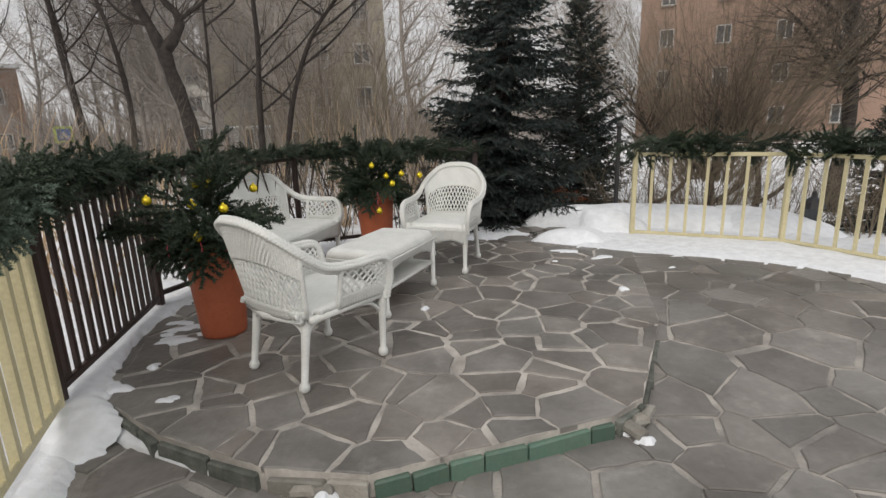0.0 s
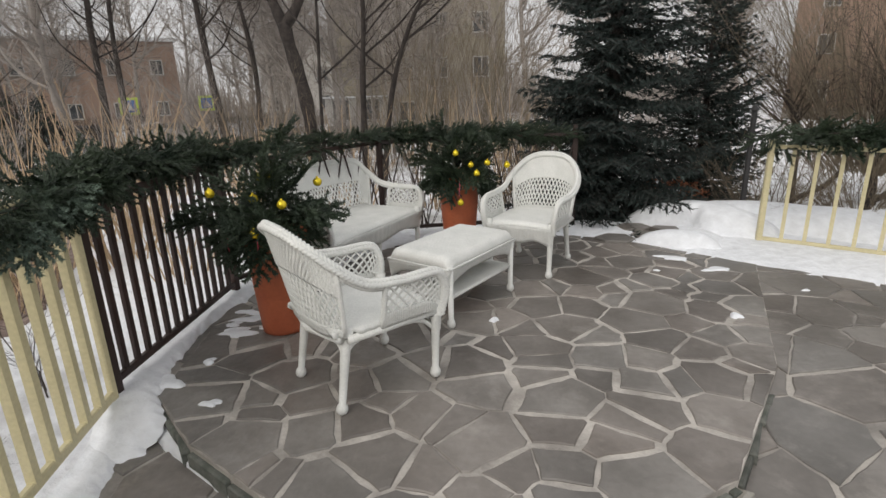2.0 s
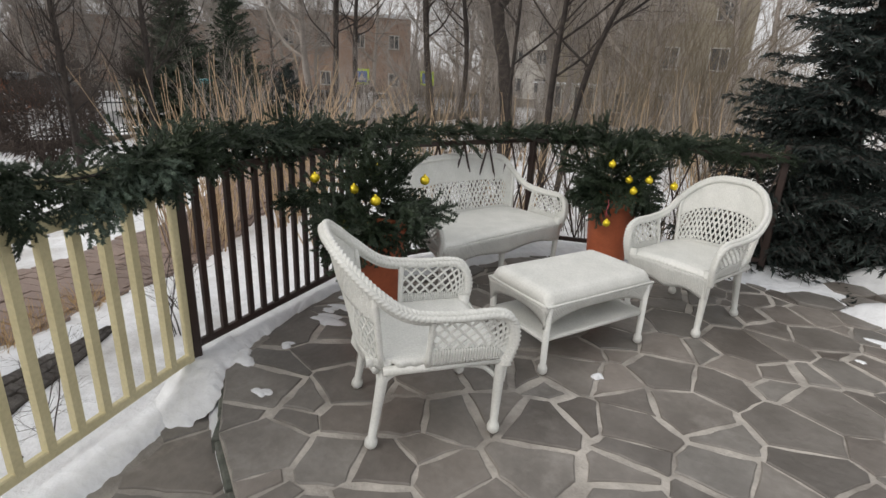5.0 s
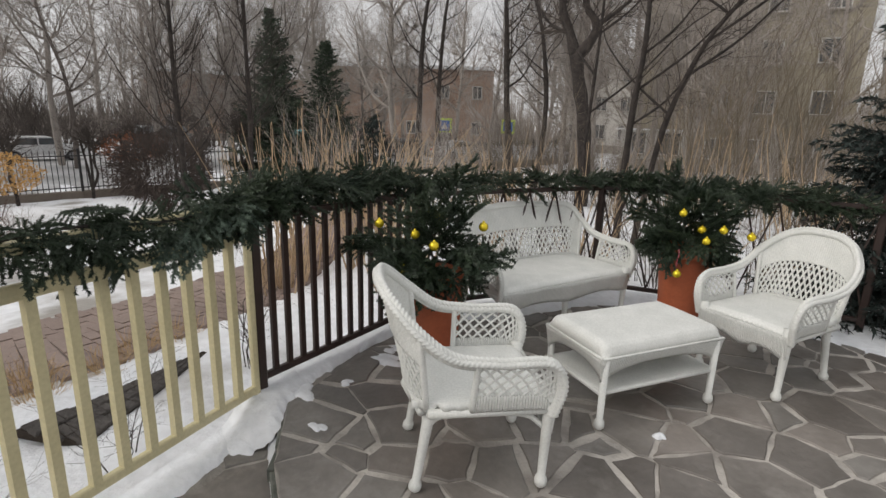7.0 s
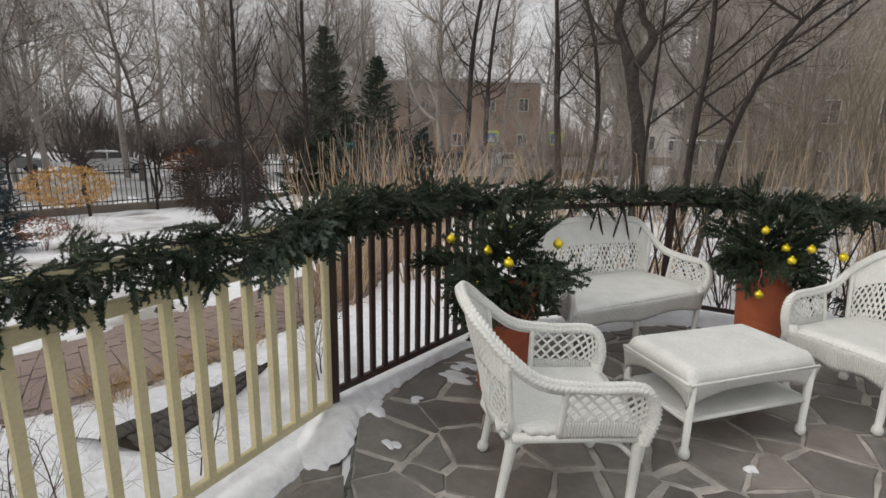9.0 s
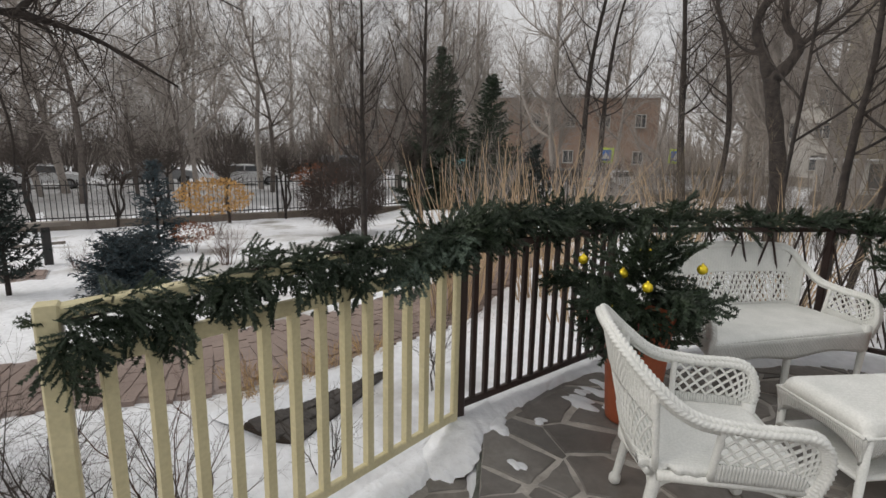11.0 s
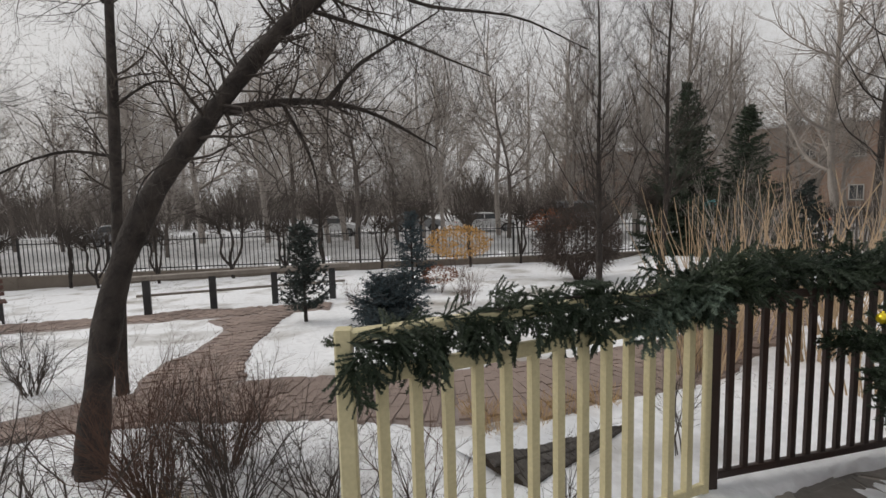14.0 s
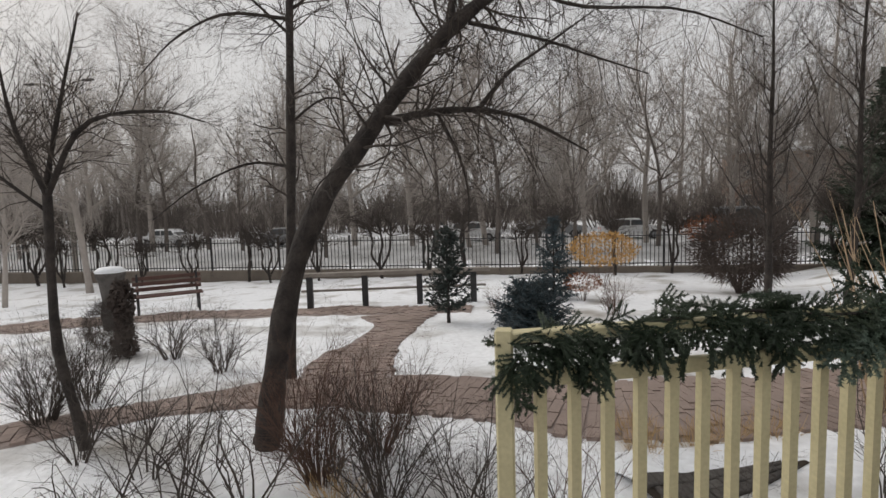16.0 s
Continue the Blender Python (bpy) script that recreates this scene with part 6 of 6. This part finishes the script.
def street_fence():
    d = (FENCE_B - FENCE_A)
    n = 28
    step = d / n
    ang = math.atan2(d.y, d.x)
    L = step.length
    first = None
    for i in range(n):
        p = FENCE_A + step * i
        m = Matrix.Translation((p.x, p.y, -1.47)) @ Matrix.Rotation(ang, 4, "Z")
        if first:
            copy_thing(first, m)
            continue
        first = thing("iron_railing", "black iron street railing on a low concrete wall", "fence", m, "street railing")
        part("low_wall", Geo().box((L / 2, 0, 0.12), (L - 0.01, 0.3, 0.78), None, 0.03), STAINED, first, "stained low concrete wall")
        part("post", Geo().bar((0.03, 0, 0.4), (0.03, 0, 1.85), 0.07, 0.07, 0.008), BLACK, first)
        for z in (0.62, 1.62):
            part("rail", Geo().bar((0.05, 0, z), (L, 0, z), 0.03, 0.035), BLACK, first)
        bar = Geo().bar((0, 0, 0.5), (0, 0, 1.78), 0.022, 0.022).mesh("bar", BLACK)
        for k in range(1, 20):
            part("bar", bar, BLACK, first).matrix_basis = pose(0.05 + (L - 0.05) * k / 20, 0, 0)


street_fence()
road = Geo().grid(lambda u, v: (-22.3 - 0.02 * (200 * v - 100) - 23 * u, 200 * v - 100, -1.42 + 0.05 * math.sin(u * math.pi)), 6, 60)
solid("road", road, ASPHALT, "slushy street with grey snow along its edges", "road", kind="structure", smooth=True)


def car(label, m, paint, van=False, group="cars on the street"):
    c = thing("van" if van else "car", label, "van" if van else "car", m, group)
    h = 2.0 if van else 1.42
    L = 4.4
    side = [(-L / 2, 0.35), (-L / 2, 0.75), (-L / 2 + 0.15, 0.9), (-L / 2 + 0.75, 0.95)] + ([(-L / 2 + 0.1, 1.0), (-L / 2 + 0.1, h - 0.1), (-L / 2 + 0.3, h), (0.7, h), (1.3, 1.05)] if van else [(-1.3, h - 0.12), (-0.9, h), (0.35, h - 0.02), (1.15, 0.95)]) + [(L / 2 - 0.2, 0.82), (L / 2, 0.68), (L / 2, 0.35)]
    if van:
        side = [(-L / 2, 0.35), (-L / 2, 1.0), (-L / 2 + 0.06, h - 0.12), (-L / 2 + 0.25, h), (0.75, h), (1.35, 1.1), (L / 2 - 0.15, 0.95), (L / 2, 0.8), (L / 2, 0.35)]
    k = len(side)
    g = Geo()
    V = []
    for y, ins in ((-0.84, 0.06), (-0.78, 0.0), (0.78, 0.0), (0.84, 0.06)):
        for x, z in side:
            V.append((x * (1 - ins * 0.4), y * (1 - 0.16 * max(0, z - 0.9)), z - ins * (0.5 if z > 0.5 else 0)))
    F = [(r * k + i, r * k + (i + 1) % k, (r + 1) * k + (i + 1) % k, (r + 1) * k + i) for r in range(3) for i in range(k)] + [tuple(range(k)), tuple(range(3 * k, 4 * k))[::-1]]
    g.add(V, F)
    part("body", g, paint, c)
    z0, z1 = (1.1, h - 0.18) if van else (0.96, h - 0.1)
    for sy in (-1, 1):
        for x0, x1 in ((-1.15, -0.25), (-0.17, 0.7)):
            w = Geo()
            y0, y1 = sy * 0.842 * (1 - 0.16 * (z0 - 0.9)), sy * 0.842 * (1 - 0.16 * (z1 - 0.9))
            w.add([(x0 - (0.1 if x0 < -1 else 0), y0, z0), (x1 + (0.25 if x1 > 0.5 else 0), y0, z0), (x1, y1 + sy * 0.01, z1), (x0, y1 + sy * 0.01, z1), (x0, y0 * 0.95, z0), (x1, y0 * 0.95, z0), (x1, y1 * 0.95, z1), (x0, y1 * 0.95, z1)],
                  [(0, 1, 2, 3), (4, 5, 6, 7), (0, 1, 5, 4), (1, 2, 6, 5), (2, 3, 7, 6), (3, 0, 4, 7)])
            part("window", w, GLASS_DARK, c)
        for x in (-1.35, 1.35):
            t = part("wheel", Geo().tube([(x, sy * 0.66, 0.31), (x, sy * 0.86, 0.31)], 0.31, 20), TYRE, c)
            part("rim", Geo().tube([(x, sy * 0.855, 0.31), (x, sy * 0.872, 0.31)], 0.19, 14), CAR_GREY, t)
        part("headlight", Geo().box((L / 2 - 0.02, sy * 0.6, 0.66), (0.08, 0.3, 0.12), None, 0.02), FRAME_WHITE, c)
        part("tail_lamp", Geo().box((-L / 2 + 0.01, sy * 0.66, 0.72), (0.06, 0.2, 0.14), None, 0.02), LAMP_RED, c)
    ws = Geo().add([(1.16, -0.66, z0 + 0.02), (1.16, 0.66, z0 + 0.02), (0.44, 0.58, z1), (0.44, -0.58, z1), (1.12, -0.66, z0), (1.12, 0.66, z0), (0.4, 0.58, z1 - 0.03), (0.4, -0.58, z1 - 0.03)], [(0, 1, 2, 3), (7, 6, 5, 4), (0, 1, 5, 4), (2, 3, 7, 6)])
    part("windscreen", ws, GLASS_DARK, c)
    return c


for x, y, a, paint, van, label in [(-38.0, -4.5, 88, CAR_WHITE, False, "white car on the slushy street"), (-40.5, 1.6, 92, CAR_GREY, False, "grey car on the slushy street"), (-38.2, 6.8, 90, CAR_WHITE, False, "white car with snow beneath it"),
                                   (-35.5, -17.5, 88, CAR_GREY, False, "dark grey car by the kerb"), (-34.0, 23.0, 92, CAR_TEAL, True, "white and teal van by the kerb"), (-30.6, 29.0, 92, CAR_GREY, False, "grey car parked beyond the railing"),
                                   (-27.8, 31.5, 92, CAR_WHITE, False, "pale car parked beyond the railing"), (-36.6, -28.5, 90, CAR_WHITE, False, "white car far along the street"), (-41.0, 15.0, 90, CAR_GREY, True, "grey van on the street")]:
    car(label, pose(x, y, -1.40, 0, 0, a), paint, van)


def crossing_sign(x, y, z):
    s = thing("road_sign", "pedestrian sign with a fluorescent yellow border on a post", "road sign", pose(x, y, -1.4, 0, 0, math.degrees(math.atan2(1.2 - y, 0.5 - x))), "road signs")
    part("post", Geo().bar((0, 0, 0), (0, 0, z), 0.06, 0.06), CONCRETE, s)
    part("board", Geo().box((0.05, 0, z - 0.4), (0.03, 0.85, 0.85), None, 0.01), SIGN_YELLOW, s)
    b = part("panel", Geo().box((0.075, 0, z - 0.4), (0.03, 0.6, 0.6), None, 0.01), SIGN_BLUE, s)
    part("triangle", Geo().add([(0.095, -0.22, z - 0.6), (0.095, 0.22, z - 0.6), (0.095, 0, z - 0.2), (0.085, -0.22, z - 0.6), (0.085, 0.22, z - 0.6), (0.085, 0, z - 0.2)], [(0, 1, 2), (5, 4, 3), (0, 1, 4, 3), (1, 2, 5, 4), (2, 0, 3, 5)]), FRAME_WHITE, b)


crossing_sign(-21.4, 23.5, 3.0)
crossing_sign(-20.6, 28.5, 3.0)
# street lamp
lamp = thing("street_lamp", "grey street lamp post with two curved arms", "street lamp", pose(-20.0, -20.5, -1.4, 0, 0, 0))
part("pole", Geo().tube([(0, 0, 0), (0, 0, 3), (0, 0, 8.2)], [0.12, 0.1, 0.06], 10), CONCRETE, lamp)
for sy in (-1, 1):
    part("arm", Geo().tube(catmull([(0, 0, 7.8), (0, sy * 0.5, 8.6), (0, sy * 1.3, 8.8)], 10), 0.035, 6), CONCRETE, lamp)
    part("lamp_head", Geo().box((0, sy * 1.5, 8.78), (0.18, 0.5, 0.1), None, 0.03), BLACK, lamp)


# garden furniture of the lawn
def beam_rail():
    t = thing("beam_rail", "weathered wooden beam laid over short dark posts", "rail", pose(-11.5, -2.9, ground_z(-11.5, -2.9), 0, 0, 104))
    part("beam", Geo().box((0, 0, 0.80), (4.6, 0.22, 0.09), None, 0.01), OLD_WOOD, t)
    for x in (-2.0, -0.7, 0.6, 1.9):
        part("post", Geo().bar((x, 0, -0.1), (x, 0, 0.76), 0.14, 0.14, 0.01), BLACK, t)
    part("lower_beam", Geo().box((0, 0, 0.42), (4.4, 0.05, 0.05), None, 0.005), OLD_WOOD, t)


beam_rail()


def bench(m):
    b = thing("bench", "red-brown slatted garden bench", "bench", m)
    for i in range(4):
        part("seat_slat", Geo().box((0, -0.18 + 0.12 * i, 0.45), (1.5, 0.09, 0.035), None, 0.005), RED_WOOD, b)
    for i in range(3):
        part("back_slat", Geo().box((0, 0.27 + 0.03 * i, 0.58 + 0.13 * i), (1.5, 0.03, 0.09), None, 0.005), RED_WOOD, b)
    for x in (-0.65, 0.65):
        part("leg", Geo().bar((x, -0.18, 0), (x, -0.18, 0.44), 0.05, 0.05), BLACK, b)
        part("leg", Geo().bar((x, 0.22, 0), (x, 0.34, 0.95), 0.05, 0.05), BLACK, b)
        part("armrest", Geo().bar((x, -0.22, 0.64), (x, 0.3, 0.66), 0.05, 0.04), RED_WOOD, b)


bench(pose(-10.6, -8.3, ground_z(-10.6, -8.3), 0, 0, 130))
urn = thing("stone_pillar", "dark flared stone pillar with a cap of snow", "pillar", Matrix.Translation(on_ground(-8.6, -8.0)))
part("shaft", Geo().lathe([(0.2, -0.1), (0.22, 0.3), (0.18, 0.6), (0.22, 0.95), (0.27, 1.1), (0.27, 1.16)], sides=20), DARK_STONE, urn)
part("snow_cap", Geo().lathe([(0.27, 1.16), (0.28, 1.2), (0.2, 1.26), (0.05, 1.28)], sides=20), SNOW, urn, "cap of snow", True)
arch = thing("clipped_hedge", "clipped round bare hedge by the path", "hedge", Matrix.Translation(on_ground(-6.5, -6.15)))
rng = np.random.default_rng(900)
v = rng.normal(size=(1900, 3))
v /= np.linalg.norm(v, axis=1)[:, None]
c = v * np.array((0.34, 0.34, 0.40)) * rng.uniform(0.7, 1.0, (1900, 1)) + np.array((0, 0, 0.45))
part("crown", Geo().tris(cones(c, c + rng.normal(0, 0.06, c.shape) + v * 0.04, 0.0035)), TWIG, arch)
column = thing("topiary_column", "narrow dark topiary column with withered leaves", "topiary", Matrix.Translation(on_ground(-6.35, -5.72)))
part("stem", Geo().tube([(0, 0, -0.1), (0, 0, 0.6), (0.01, 0, 1.15)], [0.025, 0.02, 0.01], 8), BARK, column)
ang, rad, up = rng.uniform(0, 6.28, 2400), 0.15 * np.sqrt(rng.random(2400)), rng.uniform(0.05, 1.18, 2400)
rad = rad * (1 + 0.25 * np.sin(up * 9))
c = np.stack([rad * np.cos(ang), rad * np.sin(ang), up], 1)
d, e = rng.normal(0, 0.026, c.shape), rng.normal(0, 0.026, c.shape)
part("leaves", Geo().tris(np.stack([c - d, c + d, c + e], 1).reshape(-1, 3)), BUSH_TWIG, column, "dark withered leaves")
# black post and lantern by the far railing
solid("iron_post", Geo().bar((0, 0, -0.2), (0, 0, 1.2), 0.045, 0.045, 0.006).lathe([(0.02, 1.2), (0.04, 1.23), (0.02, 1.27), (0.002, 1.28)], sides=10), BLACK, "black iron post at the end of the railing", "post", m=Matrix.Translation((2.05, 6.15, 0.0)))
lan = thing("garden_lantern", "small dark metal garden lantern in the snow", "lantern", Matrix.Translation((3.75, 5.2, 0.02)))
part("base", Geo().lathe([(0.10, 0), (0.10, 0.04), (0.05, 0.06), (0.05, 0.12), (0.09, 0.14)], sides=8), BLACK, lan)
part("glass", Geo().lathe([(0.075, 0.14), (0.085, 0.36)], sides=8), GLASS_DARK, lan)
part("cap", Geo().lathe([(0.12, 0.36), (0.09, 0.42), (0.03, 0.47), (0.02, 0.52), (0.003, 0.54)], sides=8), BLACK, lan)


# ---- buildings ----
def house(label, corner, along, width, depth, height, wall, floors, cols, sill=1.2, win=(1.25, 1.45), base=-1.4, roof=0.35, group="", at_x=()):
    """A block with a front from corner along a direction; windows in rows, each with frame and panes."""
    a = math.atan2(along[1], along[0])
    h = thing("apartment_building", label, "building", Matrix.Translation((*corner, base)) @ Matrix.Rotation(a, 4, "Z"), group)
    part("wall", Geo().box((width / 2, depth / 2, height / 2), (width, depth, height)), wall, h)
    part("roof", Geo().box((width / 2, depth / 2, height + roof / 2), (width + 0.6, depth + 0.6, roof), None, 0.05), ROOF_SNOW, h, "snow-covered roof")
    part("plinth", Geo().box((width / 2, depth / 2, 0.35), (width + 0.08, depth + 0.08, 0.9)), CONCRETE, h)
    frame_me = Geo()
    w, hh = win
    for s in (-1, 1):
        frame_me.box((s * (w / 2 - 0.04), 0, 0), (0.08, 0.1, hh)).box((0, 0, s * (hh / 2 - 0.04)), (w, 0.1, 0.08))
    frame_me.box((0.05, 0, 0), (0.07, 0.1, hh))
    fm = frame_me.mesh("window_frame", FRAME_WHITE)
    pm = Geo().box((0, 0.02, 0), (w - 0.08, 0.04, hh - 0.08)).mesh("pane", GLASS_DARK)
    sm = Geo().box((0, -0.08, -hh / 2 - 0.04), (w + 0.15, 0.25, 0.06)).mesh("sill", CONCRETE)
    step = (height - 0.8) / floors
    for side in (0, 1, 2):
        span = width if side == 0 else depth
        n = cols if side == 0 else max(1, int(cols * depth / width))
        spots = at_x if side == 0 and at_x else [span * (k + 0.5) / n for k in range(n)]
        for f in range(floors):
            for u in spots:
                z = f * step + sill + hh / 2
                m = pose(u, -0.03, z) if side == 0 else pose(-0.03, depth - u, z, 0, 0, -90) if side == 1 else pose(width + 0.03, u, z, 0, 0, 90)
                o = part("window", fm, FRAME_WHITE, h)
                o.matrix_basis = m
                part("pane", pm, GLASS_DARK, o)
                part("sill", sm, CONCRETE, o)
    return h


house("grey-brown rendered apartment block with white windows behind trees", (-16.0, 36.5), (11.7, 3.1), 12.1, 11, 18.2, WALL_GREY, 6, 3, 0.85, (1.15, 1.4), at_x=(5.1, 7.5, 10.4))
house("low pale shop front of the street below the block", (-15.6, 34.0), (4.5, 1.2), 4.0, 2, 2.6, WALL_PALE, 1, 2, 1.1, roof=0.1)
house("red brick apartment block behind the brown bush", (16.3, 47.2), (12, -5), 25, 10, 20.0, WALL_BRICK_HAZED, 6, 6, 1.4, (1.1, 1.4))
house("two-storey brick house with a snowy roof", (-44.0, 30.5), (7.5, 8.5), 16, 9, 7.6, WALL_BROWN_HAZED, 2, 5, 1.5, (1.0, 1.25))
house("long low brown building far beyond the wood", (-60.0, 20.0), (2.0, 9), 16, 8, 7.0, WALL_BROWN_HAZED, 2, 5, 1.5, (1.0, 1.25))
house("pale low building far beyond the street", (-30.0, 50.0), (12, 3), 15, 8, 9.0, WALL_PALE, 3, 6, 1.4)


# ---- stones of the floors ----
rng_stone = np.random.default_rng(31)
SLABS = [(-1.04, 2.07), (-0.7, 1.76), (-1.4, 2.31), (-0.87, 2.28), (-0.71, 2.01), (-0.48, 2.27), (-0.44, 1.93), (-0.15, 2.15), (-0.32, 2.2), (-0.39, 2.69), (-0.04, 2.9), (0.19, 2.64), (-0.08, 3.27), (0.43, 3.16), (0.5, 2.89), (0.49, 2.7), (0.31, 2.47), (0.32, 2.25), (0.64, 2.48), (0.48, 2.2), (1.0, 2.51), (1.06, 2.79), (1.04, 3.05), (0.71, 2.89), (0.67, 2.69), (0.82, 3.18), (0.73, 3.4), (1.0, 3.43), (0.38, 3.55), (0.13, 3.52), (0.62, 3.94), (0.28, 3.94), (-0.12, 3.58), (-0.33, 3.44), (0.86, 3.71), (-0.3, 3.03), (0.1, 3.14), (-0.63, 2.96)]
plat_seeds = scatter(PLATFORM, 0.2, 1500, rng_stone, SLABS, least_of=lambda r: r.choice([0.15, 0.28, 0.46]))
for poly in cells(plat_seeds, PLATFORM, rng_stone, (0.003, 0.062)):
    part("flagstone", Geo().prism(poly, PLAT_Z - 0.03, PLAT_Z + rng_stone.uniform(-0.001, 0.002), 0.006), STONE, platform)
LOW_BORDER = [(-1.9, -2.6), (4.6, -2.6), (4.6, 4.9), (-1.9, 4.9)]
low_seeds = scatter(LOW_BORDER, 0.3, 2500, rng_stone, least_of=lambda r: r.choice([0.16, 0.34, 0.52]))
for poly in cells(low_seeds, LOW_BORDER, rng_stone, (0.002, 0.05)):
    cx, cy = np.mean(poly, 0)
    if all(inside(p, TERRACE) for p in poly) and not all(inside(p, PLATFORM) for p in poly):
        part("flagstone", Geo().prism(poly, -0.05, 0.0, 0.006, z1f=lambda x, y: low_z(x, y)), STONE_LOW, lower_floor)
# facing stones of the step
edge = PLATFORM[:7]
for (x0, y0), (x1, y1) in zip(edge, edge[1:]):
    L = math.hypot(x1 - x0, y1 - y0)
    s = 0.01
    while s < L - 0.04:
        w = min(rng_stone.uniform(0.14, 0.32), L - s)
        u, v = (x1 - x0) / L, (y1 - y0) / L
        m = Matrix.Translation((x0 + u * (s + w / 2) + v * 0.004, y0 + v * (s + w / 2) - u * 0.004, 0)) @ Matrix.Rotation(math.atan2(v, u), 4, "Z")
        mid_y = y0 + v * (s + w / 2)
        h0 = low_z(0, mid_y) - 0.02
        h1 = PLAT_Z - 0.03 - rng_stone.uniform(0, 0.01)
        if h1 - h0 > 0.015:
            g = Geo().box((0, 0, (h0 + h1) / 2), (w - 0.008, 0.03 + rng_stone.uniform(0, 0.012), h1 - h0), Matrix.Rotation(rng_stone.normal(0, 0.03), 4, "Y") @ Matrix.Rotation(rng_stone.normal(0, 0.04), 4, "Z"), 0.007)
            o = part("facing_tile", g, GREEN_TILE if -0.3 < x0 < 0.6 else RUBBLE if -0.7 < x0 < -0.3 else MOSSY, platform)
            o.matrix_basis = m
        s += w
for i, (x, y) in enumerate([(0.80, 1.94), (0.88, 1.98), (0.84, 1.90), (0.93, 2.02), (-0.43, 1.56), (-0.50, 1.57)]):
    m = pose(x, y, low_z(x, y) + 0.03, rng_stone.uniform(-20, 20), rng_stone.uniform(-20, 20), rng_stone.uniform(0, 180))
    part("broken_stone", Geo().box((0, 0, 0), (0.10, 0.07, 0.05), None, 0.015), RUBBLE, platform).matrix_basis = m
